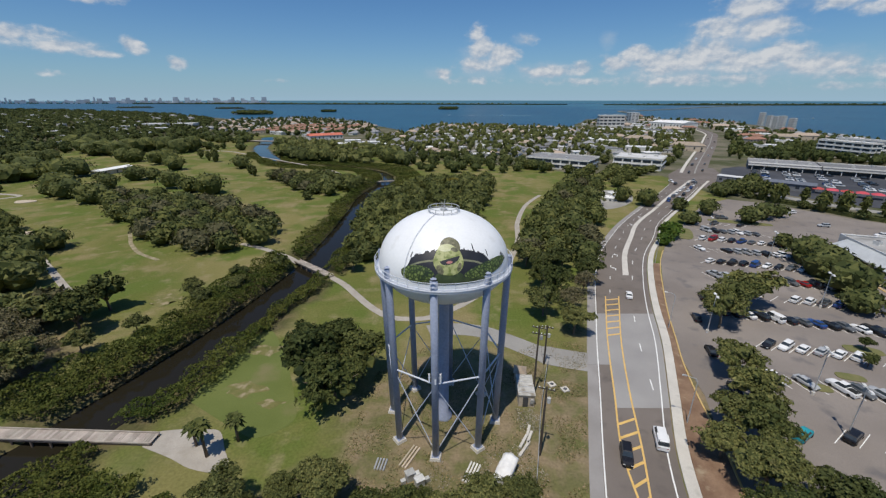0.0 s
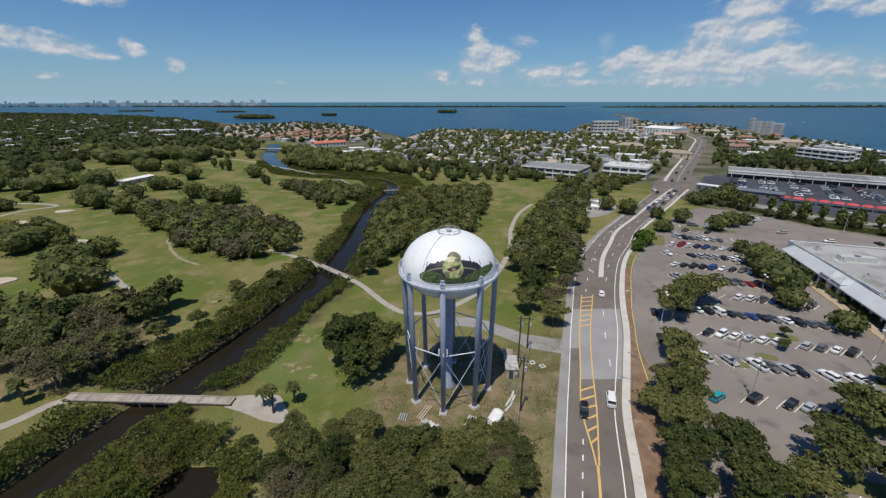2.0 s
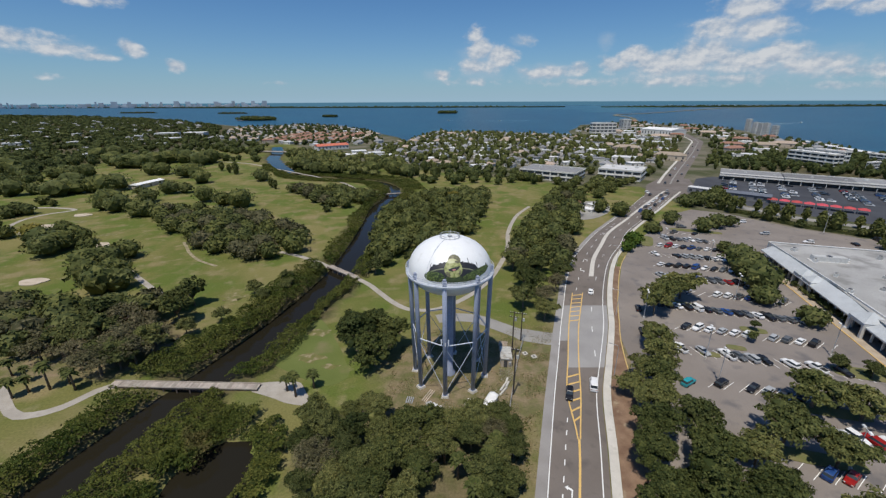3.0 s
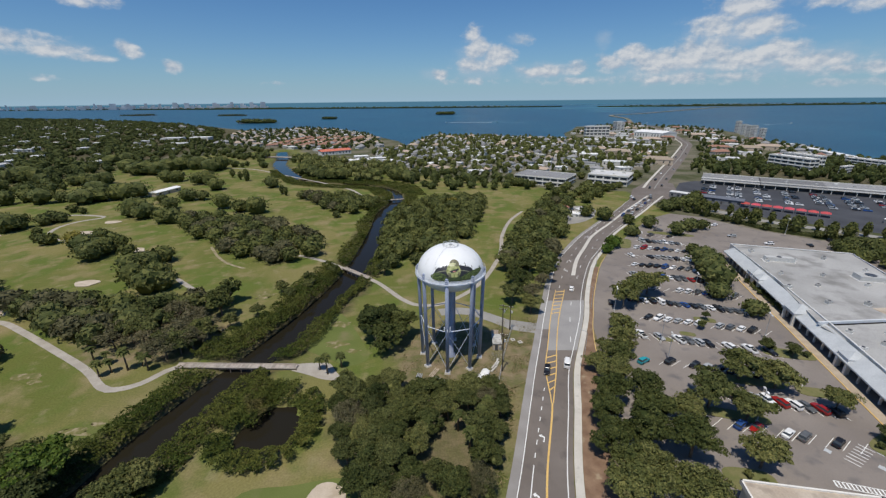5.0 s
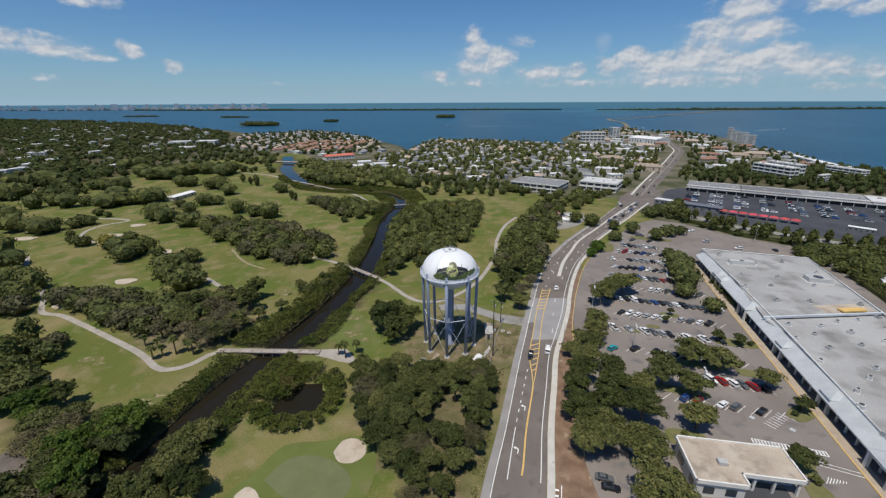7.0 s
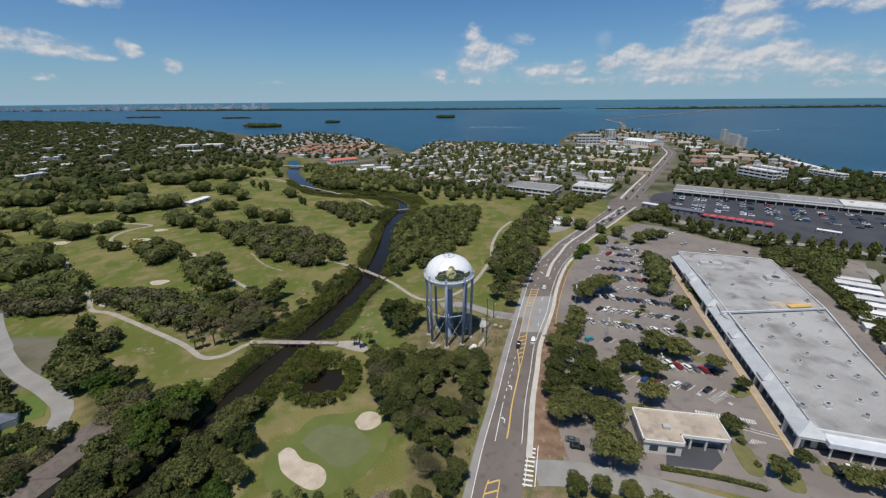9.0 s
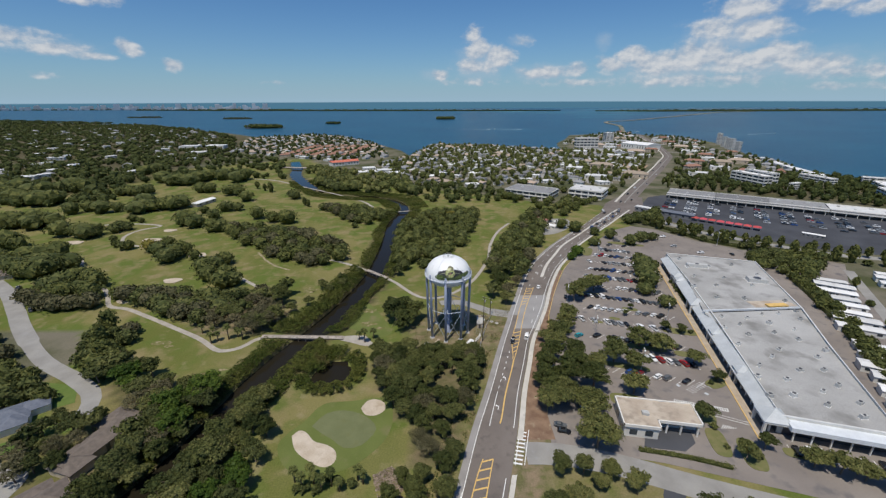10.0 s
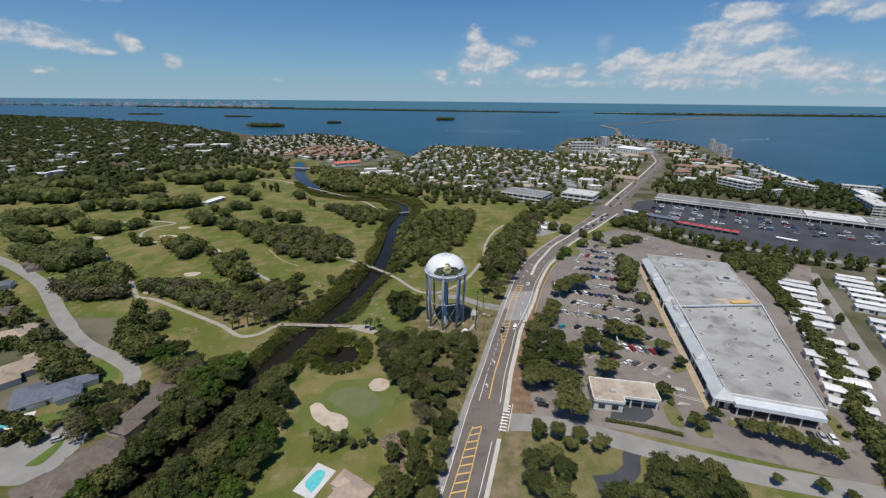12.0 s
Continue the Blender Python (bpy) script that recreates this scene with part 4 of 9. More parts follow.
def water_tower():
    t = thing("water_tower", TOWER[0], TOWER[1], 0, 0, "white water tower tank with a mural on eight blue-grey steel legs", "water tower")
    bm = bmesh.new()
    prof = [((TANK_R) * math.cos(a), TANK_Z + DOME_H * math.sin(a)) for a in np.linspace(0, math.pi / 2 * 0.985, 22)] + [(0.02, TANK_Z + DOME_H)]
    low = [((TANK_R) * math.cos(a), TANK_Z - BOWL_H * math.sin(a)) for a in np.linspace(0, math.pi / 2 * 0.93, 14)][::-1]
    add_lathe(bm, low[:-1] + prof, 96)
    tank = part("tank", bm, M["white_paint"], t, "glossy white domed steel tank", True)
    # balcony
    bm = bmesh.new()
    add_lathe(bm, [(TANK_R - 0.15, 27.75), (9.9, 27.75), (9.9, 28.0), (9.95, 28.0), (9.95, 28.12), (TANK_R - 0.15, 28.12)], 96)
    part("balcony", bm, M["rail_steel"], t, "pale steel balcony floor")
    for z, r in ((28.65, 0.035), (29.2, 0.05)):
        bm = bmesh.new()
        add_ring(bm, 9.88, z, r, 96)
        part("balcony_rail", bm, M["rail_steel"], t)
    for k in range(40):
        a = 2 * math.pi * k / 40
        bm = bmesh.new()
        add_tube(bm, [(9.88 * math.cos(a), 9.88 * math.sin(a), 28.1), (9.88 * math.cos(a), 9.88 * math.sin(a), 29.2)], 0.035, 6)
        part("rail_post", bm, M["rail_steel"], t)
    # legs
    phase = math.atan2(60.38 - 59.28, -8.6)
    feet = []
    for k in range(8):
        a = phase + k * math.pi / 4
        x, y = 8.65 * math.cos(a), 8.65 * math.sin(a)
        xt, yt = 9.3 * math.cos(a), 9.3 * math.sin(a)
        feet.append((x, y, xt, yt))
        bm = bmesh.new()
        add_tube(bm, [(x, y, 0.35), (xt, yt, 29.3), (xt, yt, 29.6), (xt, yt, 29.75)], [0.5, 0.5, 0.42, 0.16], 20)
        leg = part("leg", bm, M["blue_steel"], t, "blue-grey tubular steel leg", True)
        bm = bmesh.new()
        add_box(bm, x, y, 0.2, 1.7, 1.7, 0.5, math.degrees(a), 0.88)
        part("footing", bm, M["concrete"], leg, "square concrete footing")
        bm = bmesh.new()
        add_box(bm, x, y, 0.5, 1.15, 1.15, 0.08, math.degrees(a))
        part("base_plate", bm, M["blue_steel"], leg)
    z_strut = 13.5
    for k in range(8):
        (x0, y0, X0, Y0), (x1, y1, X1, Y1) = feet[k], feet[(k + 1) % 8]
        s = z_strut / 29.0
        p = Vector((x0 + (X0 - x0) * s, y0 + (Y0 - y0) * s, z_strut))
        q = Vector((x1 + (X1 - x1) * s, y1 + (Y1 - y1) * s, z_strut))
        bm = bmesh.new()
        add_tube(bm, [p, q], 0.13, 10)
        part("strut", bm, M["rail_steel"], t)
        lo0, lo1 = Vector((x0, y0, 0.9)), Vector((x1, y1, 0.9))
        for a, b in ((p - Vector((0, 0, 0.4)), lo1), (q - Vector((0, 0, 0.4)), lo0)):
            bm = bmesh.new()
            add_tube(bm, [a, b], 0.075, 6)
            part("tie_rod", bm, M["rail_steel"], t)
    bm = bmesh.new()
    add_lathe(bm, [(1.4, 0.0), (1.4, 0.5), (0.86, 1.2), (0.83, 22.0), (1.2, 23.2), (2.2, 23.6)], 32)
    part("riser_pipe", bm, M["blue_steel"], t, "thick blue-grey central riser pipe", True)
    # crown railing, hatch and aerials
    top = TANK_Z + DOME_H
    for z in (top + 0.02, top + 0.46):
        bm = bmesh.new()
        add_ring(bm, 2.15, z, 0.045, 48)
        part("crown_rail", bm, M["galvanised"], t)
    for k in range(12):
        a = 2 * math.pi * k / 12
        bm = bmesh.new()
        add_tube(bm, [(2.15 * math.cos(a), 2.15 * math.sin(a), top - 0.4), (2.15 * math.cos(a), 2.15 * math.sin(a), top + 0.46)], 0.04, 6)
        part("crown_rail_post", bm, M["galvanised"], t)
    bm = bmesh.new()
    add_lathe(bm, [(0.4, top - 0.1), (0.4, top + 0.1), (0.55, top + 0.14), (0.3, top + 0.28), (0.02, top + 0.3)], 24)
    part("vent", bm, M["galvanised"], t, "grey roof vent", True)
    for x, y, h in ((0.1, 0.3, 1.5), (-0.3, 0.4, 1.1)):
        bm = bmesh.new()
        add_tube(bm, [(x, y, top - 0.2), (x + 0.06, y, top + h)], 0.04, 6)
        part("aerial", bm, M["galvanised"], t)
    # ladder rail over the dome
    for off in (-0.22, 0.22):
        bm = bmesh.new()
        pts = [on_dome(-32.5 + off * 1.6 / math.cos(radians(min(th, 70))), th, 0.06) for th in range(4, 77, 6)]
        add_tube(bm, pts, 0.022, 5)
        part("ladder_rail", bm, M["rail_steel"], t)
    # small fittings on the legs, at the strut level
    x0, y0, X0, Y0 = min(feet, key=lambda f: f[1])
    for dx, dz, h in ((-0.8, 1.2, 1.3), (0.75, 1.1, 1.4), (0.05, 0.8, 0.9)):
        bm = bmesh.new()
        add_box(bm, x0 + dx, y0 - 0.45 - 0.3 * (abs(dx) < 0.1), z_strut + dz, 0.24, 0.18, h)
        panel = part("aerial_panel", bm, M["white_paint"], t, "white panel aerial")
        bm = bmesh.new()
        add_tube(bm, [(x0 + dx, y0 - 0.4, z_strut + dz), (x0, y0, z_strut + dz)], 0.05, 5)
        part("bracket", bm, M["rail_steel"], panel)
    # mural: a torn dark opening with plain rounded shapes in greens
    rnd = random.Random(4)
    cols, rows = 120, 8
    verts, faces = [], []
    tear = 0.0
    for i in range(cols + 1):
        u = i / cols
        az = -31 + 75 * u
        tear = rnd.uniform(-1.7, 1.3) if i % 3 != 1 else tear
        top_th = 36.3 - 11 * ((az - 6) / 37) ** 2 + tear
        low_th = 1.5 + 9.0 * min(1.0, max(0.0, (az - 26) / 10)) + 5.0 * min(1.0, max(0.0, (-26 - az) / 5))
        top_th = low_th + (top_th - low_th) * min(1.0, 14 * u + 0.5, 10 * (1 - u) + 0.25)
        for j in range(rows + 1):
            verts.append(on_dome(az, low_th + (top_th - low_th) * j / rows, 0.02))
    for i in range(cols):
        for j in range(rows):
            a = i * (rows + 1) + j
            faces.append((a, a + rows + 1, a + rows + 2, a + 1))
    mural = mesh_object("mural", verts, faces, M["mural_black"], t, "painted torn opening with rounded green shapes", True)
    for az, th, h in ((29, 35, 4.5), (42, 27, 3.5), (-29, 28, 3.0)):
        dome_patch("mural_crack", oval(az, th, 0.5, h, -6), M["mural_black"], mural, 0.022)
    dome_patch("mural_band", oval(3.5, 12.5, 34, 14.2), M["mural_olive"], mural, 0.03)
    dome_patch("mural_inner", oval(3.5, 11.5, 32.8, 13.4), M["mural_black"], mural, 0.04)
    dome_patch("mural_shape", oval(5, 4.0, 30, 4.6, 0), M["mural_shell"], mural, 0.045, "dark green rounded shape")
    dome_patch("mural_shape", oval(5, 9.5, 11, 6.0, 0), M["mural_shell"], mural, 0.048, "dark green rounded shape")
    dome_patch("mural_shape", oval(-21.5, 11.0, 14.2, 8.0, 6, 0.01, 1), M["mural_green"], mural, 0.05, "mottled green rounded shape")
    dome_patch("mural_shape", oval(40, 12.8, 23.5, 6.6, 7, 0.012, 2), M["mural_green"], mural, 0.05, "mottled green rounded shape")
    for k in range(4):
        dome_patch("mural_spike", oval(60.5 + k * 1.0, 20.5 - k * 2.2, 2.2, 0.9, 25), M["mural_black"], mural, 0.047)
    dome_patch("mural_oval", oval(6.5, 38.5, 10.0, 9.0, -8), M["mural_cap"], mural, 0.06, "mottled dark olive oval")
    dome_patch("mural_oval", oval(4.5, 25.5, 12.6, 14.6, 6, 0.012, 5, 3), M["mural_yellow"], mural, 0.07, "yellow-green mottled oval")
    dome_patch("mural_spot", oval(2.5, 37.0, 7.4, 3.6, 4), M["mural_pale"], mural, 0.076)
    dome_patch("mural_spot", oval(10.5, 35.0, 3.6, 2.0, -20, 0.05, 8), M["mural_cap"], mural, 0.08)
    dome_patch("mural_crescent", bowl_shape(5.8, 26.4, 8.4, 5.0, 2.2), M["mural_black"], mural, 0.085)
    dome_patch("mural_spot", oval(5.2, 23.4, 2.6, 1.2, 6), M["mural_rose"], mural, 0.095)
    dome_patch("mural_spot", oval(-2.5, 16.5, 2.6, 4.6, 24), M["mural_cap"], mural, 0.085)
    dome_patch("mural_spot", oval(13.0, 18.5, 1.6, 4.2, -18), M["mural_cap"], mural, 0.085)
    return t


water_tower()

# ---- trees ----
def leaf_cloud(centres, out, sizes, rng, flat=0.5):
    """Leaf sprays as small triangles round the centres, turned partly outwards."""
    n = len(centres)
    nrm = out * (1 - flat * 0.4) + rng.normal(0, 0.55, (n, 3)) + np.array([0, 0, flat * 0.5])
    nrm /= np.linalg.norm(nrm, axis=1)[:, None] + 1e-9
    a = np.cross(nrm, rng.normal(0, 1, (n, 3)))
    a /= np.linalg.norm(a, axis=1)[:, None] + 1e-9
    b = np.cross(nrm, a)
    s = sizes[:, None]
    w = rng.uniform(0.6, 1.1, (n, 1))
    q = np.stack([centres - a * s - b * s * w * 0.6, centres + a * s * 1.1 - b * s * 0.2, centres - a * s * 0.15 + b * s * w], 1)
    return q.reshape(-1, 3)


def sprays(name, verts, material, parent=None, corners=3):
    me = bpy.data.meshes.new(name)
    n = len(verts) // corners
    me.vertices.add(corners * n)
    me.vertices.foreach_set("co", verts.astype(np.float32).ravel())
    me.loops.add(corners * n)
    me.loops.foreach_set("vertex_index", np.arange(corners * n, dtype=np.int32))
    me.polygons.add(n)
    me.polygons.foreach_set("loop_start", np.arange(0, corners * n, corners, dtype=np.int32))
    me.update(calc_edges=True)
    me.materials.append(material)
    ob = new(name, me)
    if parent:
        ob.parent = parent
    return ob


def ball(sub):
    bm = bmesh.new()
    bmesh.ops.create_icosphere(bm, subdivisions=sub, radius=1.0)
    tri = np.array([[v.co[:] for v in f.verts] for f in bm.faces])
    bm.free()
    return tri


BALL = {k: ball(k) for k in (1, 2, 3)}


def lump(sub, rx, rz, cz, seed, rough=0.5):
    """The thick of a crown: an uneven mass of small facets."""
    tri = BALL[sub].reshape(-1, 3)
    d = np.array([1 + rough * (noise.noise(Vector(p) * 1.7 + Vector((seed * 7.1, 0, 0))) + 0.7 * noise.noise(Vector(p) * 4.1 + Vector((0, seed * 3.3, 0)))) for p in tri])
    out = tri * d[:, None] * np.array((rx, rx, rz))
    out[:, 2] += cz
    return out


def crown_points(rng, rx, rz, cz, clumps, per, spread, low=-0.25):
    n = 4 if rx < 2.2 else 8
    lobes = [(0.0, 0.0, cz + rz * rng.uniform(0.2, 0.42), rx * rng.uniform(0.46, 0.56))]
    for k in range(n - 1):
        a = 2 * math.pi * (k + rng.uniform(-0.35, 0.35)) / (n - 1)
        q = rx * rng.uniform(0.42, 0.72)
        lobes.append((q * math.cos(a), q * math.sin(a), cz + rz * rng.uniform(-0.4, 0.3), rx * rng.uniform(0.3, 0.5)))
    share = np.array([l[3] ** 2 for l in lobes])
    share /= share.sum()
    cs, os_ = [], []
    for _ in range(clumps):
        lx, ly, lz, lr = lobes[rng.choice(n, p=share)]
        while True:
            d = rng.normal(0, 1, 3)
            d /= np.linalg.norm(d)
            if d[2] > low:
                break
        k = rng.uniform(0.72, 1.08)
        c = np.array([lx + d[0] * lr * k, ly + d[1] * lr * k, lz + d[2] * lr * k * (0.35 + 0.6 * rz / rx)])
        r = spread * rng.uniform(0.45, 1.05)
        e = rng.normal(0, 1, (per, 3))
        e /= np.linalg.norm(e, axis=1)[:, None]
        e[:, 2] = np.where(e[:, 2] < -0.3, -e[:, 2], e[:, 2])
        p = c + e * np.array([r, r, r * 0.72]) * rng.uniform(0.65, 1.0, (per, 1))
        cs.append(p)
        os_.append(e * 0.7 + d * 0.5)
    return np.concatenate(cs), np.concatenate(os_), lobes


def tree(name, seed, r, height, leaf, clumps, per, size, label, category="tree", trunk=0.3, rz=None, spread=None, limbs=6, low=-0.25, inner=True):
    rng = np.random.default_rng(seed)
    rz = rz or height * 0.36
    cz = height - rz
    t = thing(name, 0, 0, -400, 0, label, category)
    pts, out, lobes = crown_points(rng, r * 0.82, rz * 0.85, cz, clumps, per, spread or r * 0.26, low)
    leaves = leaf_cloud(pts, out, rng.uniform(0.7, 1.3, len(pts)) * size, rng)
    if inner:
        for k, (lx, ly, lz, lr) in enumerate(lobes):
            leaves = np.concatenate([leaves, lump(1, lr * 0.74, lr * 0.68 * (0.35 + 0.6 * rz / r), 0, seed + k, 0.3) + np.array((lx, ly, lz))])
    sprays("crown", leaves, leaf, t)
    bm = bmesh.new()
    fork = cz - rz * 0.55
    lean = rng.normal(0, 0.25, 2)
    add_tube(bm, [(0, 0, -0.3), (0, 0, 0.3), (lean[0] * 0.6, lean[1] * 0.6, fork), (lean[0], lean[1], cz)], [trunk * 1.4, trunk, trunk * 0.75, trunk * 0.3], 8)
    for k in range(limbs):
        a = 2 * math.pi * k / limbs + rng.uniform(-0.3, 0.3)
        rr = r * rng.uniform(0.5, 0.8)
        add_tube(bm, [(lean[0] * 0.6, lean[1] * 0.6, fork * rng.uniform(0.8, 1.0)), (rr * 0.5 * math.cos(a), rr * 0.5 * math.sin(a), cz - rz * 0.1), (rr * math.cos(a), rr * math.sin(a), cz + rz * rng.uniform(0.0, 0.45))], [trunk * 0.5, trunk * 0.32, trunk * 0.12], 6)
    part("trunk", bm, M["bark"], t, "", True)
    return t


def palm(seed, height, spread_, label):
    rng = np.random.default_rng(seed)
    t = thing("palm", 0, 0, -400, 0, label, "palm tree")
    bm = bmesh.new()
    add_tube(bm, [(0, 0, -0.3), (0.05, 0, height * 0.5), (0.15, 0.05, height)], [0.26, 0.2, 0.19], 8)
    part("trunk", bm, M["bark"], t, "", True)
    verts = []
    for k in range(34):
        a = 2 * math.pi * k / 34 * 5.3
        up = rng.uniform(-0.55, 1.1)
        prev = None
        for j in range(7):
            s = j / 6
            rad = spread_ * s * math.cos(up * 0.8) * 0.95 + 0.1
            z = height + math.sin(up) * spread_ * s * 0.9 - s * s * spread_ * 0.5 + 0.2
            w = 0.42 * math.sin(math.pi * min(1.0, s * 0.75 + 0.22)) * (1.15 - 0.4 * s)
            c, si = math.cos(a), math.sin(a)
            l = (0.15 + rad * c - w * si, 0.05 + rad * si + w * c, z - 0.12 * (j % 2))
            rr = (0.15 + rad * c + w * si, 0.05 + rad * si - w * c, z - 0.12 * (j % 2))
            if prev:
                verts += [prev[0], prev[1], rr, l]
            prev = (l, rr)
    sprays("crown", np.array(verts), M["leaf_palm"], t, 4)
    return t


OAK = "spreading live oak with a broad olive-green crown"
DARK = "dense dark green broadleaf tree with a rounded crown"
GREY = "sparse grey-green tree with bare twigs showing"
BASE_R = {"oak": 5.5, "dark": 5.2, "bright": 6.0, "grey": 5.2, "yellow": 4.5, "small": 2.0, "bush": 1.6, "palm": 1.75}


def kinds(clumps, per, s):
    """The kinds of tree, with leaves of the size s: fine for the nearer ones, coarser for those further off."""
    c, p = clumps, per
    wide = 1.0 + (s - 0.2) * 0.6
    return {
        "oak": [tree("tree", k, 5.5, 8.5, M["leaf_oak"], c, p, s, OAK, spread=1.15 * wide) for k in (1, 2, 3)],
        "dark": [tree("tree", k, 5.2, 9.5, M["leaf_dark"], c, p, s, DARK, rz=4.3, low=-0.35, spread=1.1 * wide) for k in (4, 5, 6)],
        "bright": [tree("tree", k, 6.0, 9.5, M["leaf_bright"], c, p, s * 1.1, "bright green leafy tree at the edge of the woods", rz=4.2, spread=1.2 * wide) for k in (7, 8)],
        "grey": [tree("tree", k, 5.2, 8.0, M["leaf_grey"], c, p * 4 // 5, s * 0.7, GREY, limbs=14, spread=1.45, inner=False) for k in (9, 10)],
        "yellow": [tree("tree", 11, 4.5, 6.5, M["leaf_yellow"], c * 2 // 3, p, s, "yellow-flowering tree on the golf course")],
        "small": [tree("small_tree", k, 2.0, 4.6, M["leaf_dark"], 30, 40, 0.2, "small rounded young tree", trunk=0.12, limbs=4) for k in (12, 13)],
        "bush": [tree("bush", k, 1.6, 2.0, M["leaf_oak"], 20, 40, 0.18, "low rounded green shrub", "shrub", 0.06, 1.1, 0.6, 3, -0.1) for k in (14, 15)],
        "palm": [palm(k, h, 1.75, "cabbage palm with a shaggy round head") for k, h in ((16, 4.4), (17, 5.4))],
    }


FINE, MIDDLE, COARSE = kinds(150, 56, 0.205), kinds(94, 38, 0.29), kinds(56, 26, 0.46)
PROTO_TREES = [t for d in (FINE, MIDDLE, COARSE) for v in d.values() for t in v]
tree_rnd = random.Random(5)
PLANTED = []


def plant(kind, x, y, r=None):
    """Notes a tree of a kind, with its crown of radius r, to be set in the ground below."""
    if y > 250 and seg_dist(np.array([x]), np.array([y]), FAR_ROAD)[0] < 14:
        return
    PLANTED.append((math.hypot(x * 0.9, y - 12), kind, x, y, r or BASE_R[kind] * tree_rnd.uniform(0.8, 1.15)))


def set_trees(limit, fine_within, middle_within):
    PLANTED.sort(key=lambda p: p[0])
    count, rest = 0, {}
    for away, kind, x, y, r in PLANTED:
        if seg_dist(np.array([x]), np.array([y]), CANAL)[0] < (4.0 if y < 0 else 6.0 if y < 15 else 8.0 if y < 240 else 11.0):
            continue
        z = float(ground_height(np.array([x]), np.array([y]))[0])
        k = r / BASE_R[kind]
        kz = k ** 0.75 * tree_rnd.uniform(0.9, 1.12)
        if kind in ("oak", "dark", "bright", "grey", "yellow", "small"):
            count += 1
            if count > limit:
                rest.setdefault("leaf_" + {"small": "dark"}.get(kind, kind), []).append((x, y, r, 8.5 * kz))
                continue
        proto = tree_rnd.choice((FINE if away < fine_within else MIDDLE if away < middle_within else COARSE)[kind])
        copy_thing(proto, pose(x, y, z, 0, 0, tree_rnd.uniform(0, 360)) @ Matrix.Diagonal((k, k, kz, 1)))
    for name, trees in rest.items():
        a = np.array(trees)
        foliage("distant_trees", a[:, :2], a[:, 2], a[:, 3], 190, 0.7, M[name], "broadleaf trees far off across the golf course", "trees", 91, 2)


def scatter(poly, spacing, seed, tries=4000):
    """Places inside an outline, no two nearer than the spacing."""
    rnd = random.Random(seed)
    x0, x1 = min(p[0] for p in poly), max(p[0] for p in poly)
    y0, y1 = min(p[1] for p in poly), max(p[1] for p in poly)
    got = []
    cand = [(rnd.uniform(x0, x1), rnd.uniform(y0, y1)) for _ in range(tries)]
    ok = inside(np.array([c[0] for c in cand]), np.array([c[1] for c in cand]), poly)
    for c, k in zip(cand, ok):
        if k and all((c[0] - g[0]) ** 2 + (c[1] - g[1]) ** 2 > spacing * spacing for g in got):
            got.append(c)
    return got


def wood(poly, spacing, seed, mix_, size=(3.5, 5.5), clearing=None):
    rnd = random.Random(seed)
    for x, y in scatter(poly, spacing, seed):
        if clearing and inside(np.array([x]), np.array([y]), clearing)[0]:
            continue
        plant(rnd.choices(list(mix_), list(mix_.values()))[0], x, y, rnd.uniform(*size))


# the grove south of the tower, the big tree beside it
wood([(-31, 39), (-21, 46), (-8, 39), (5, 42), (13, 42), (11, 32), (7, 20), (4, 10), (0, -2), (-5, -12), (-10, -10), (-11, 4), (-18, 10), (-25, 22)], 4.5, 1, {"oak": 5, "dark": 3, "grey": 1}, (3.2, 4.8), [(-6.5, 27), (-3, 33), (1, 33), (2, 28), (4, 25), (1, 21), (-3, 18), (-6, 20)])
for x, y in ((-1.6, 32.5), (0.8, 29.0), (6.5, 29.5), (3.2, 23.5), (-6.5, 27), (8.0, 33.5)):
    plant("palm", x, y)
for x, y, r in ((-19.5, 62.5, 6.4), (-24.5, 67.5, 7.2), (-16.5, 69.5, 6.2), (-21, 74, 6.2), (-27, 72, 4.6)):
    plant("dark", x, y, r)
for x, y, r in ((11.8, 38.5, 3.2), (11.4, 33.5, 3.2), (9.8, 26, 3.2), (8.2, 19.5, 3.0), (5.4, 11, 3.0)):
    plant("oak", x, y, r)
# grey woods by the cart path
wood([(-172, 92), (-150, 95), (-113, 88), (-96, 92), (-78, 66), (-86, 57), (-106, 61), (-135, 74)], 6.0, 2, {"grey": 5, "dark": 1, "oak": 3}, (4.6, 6.4))
for x, y, r in ((-84, 61, 5.6), (-81, 68, 5.4), (-88, 64, 5.2)):
    plant("oak", x, y, r)
# woods on the west bank
wood([(-134, 31), (-120, 34), (-106, 27), (-92, 19), (-82, 12), (-82, -2), (-88, -20), (-95, -60), (-106, -60), (-95, -36), (-91, -16), (-97, 2), (-106, 13), (-122, 28)], 5.6, 3, {"dark": 3, "oak": 5, "bright": 1, "grey": 1}, (3.8, 6.0))
plant("bright", -84, 14, 7.5)
plant("bright", -90, 8, 6.5)
# trees of the east bank
for x, y, r in ((-66.5, 9.5, 4.8), (-65.5, 3.0, 5.0), (-68.0, -3.5, 5.0), (-70.5, -10, 5.2), (-62.5, 14, 4.2)):
    plant("oak", x, y, r)
wood([(-62, 2), (-54, 2), (-55, -13), (-57, -34), (-63, -60), (-78, -60), (-76, -35), (-72, -16)], 5.0, 4, {"oak": 3, "dark": 2, "bright": 1}, (3.4, 5.0))
# row between the fairway and the road
wood([(22, 84), (31, 84), (44, 118), (60, 160), (86, 232), (90, 262), (74, 252), (52, 205), (34, 160), (26, 134)], 7.0, 5, {"oak": 4, "dark": 3, "grey": 1}, (4.0, 5.6))
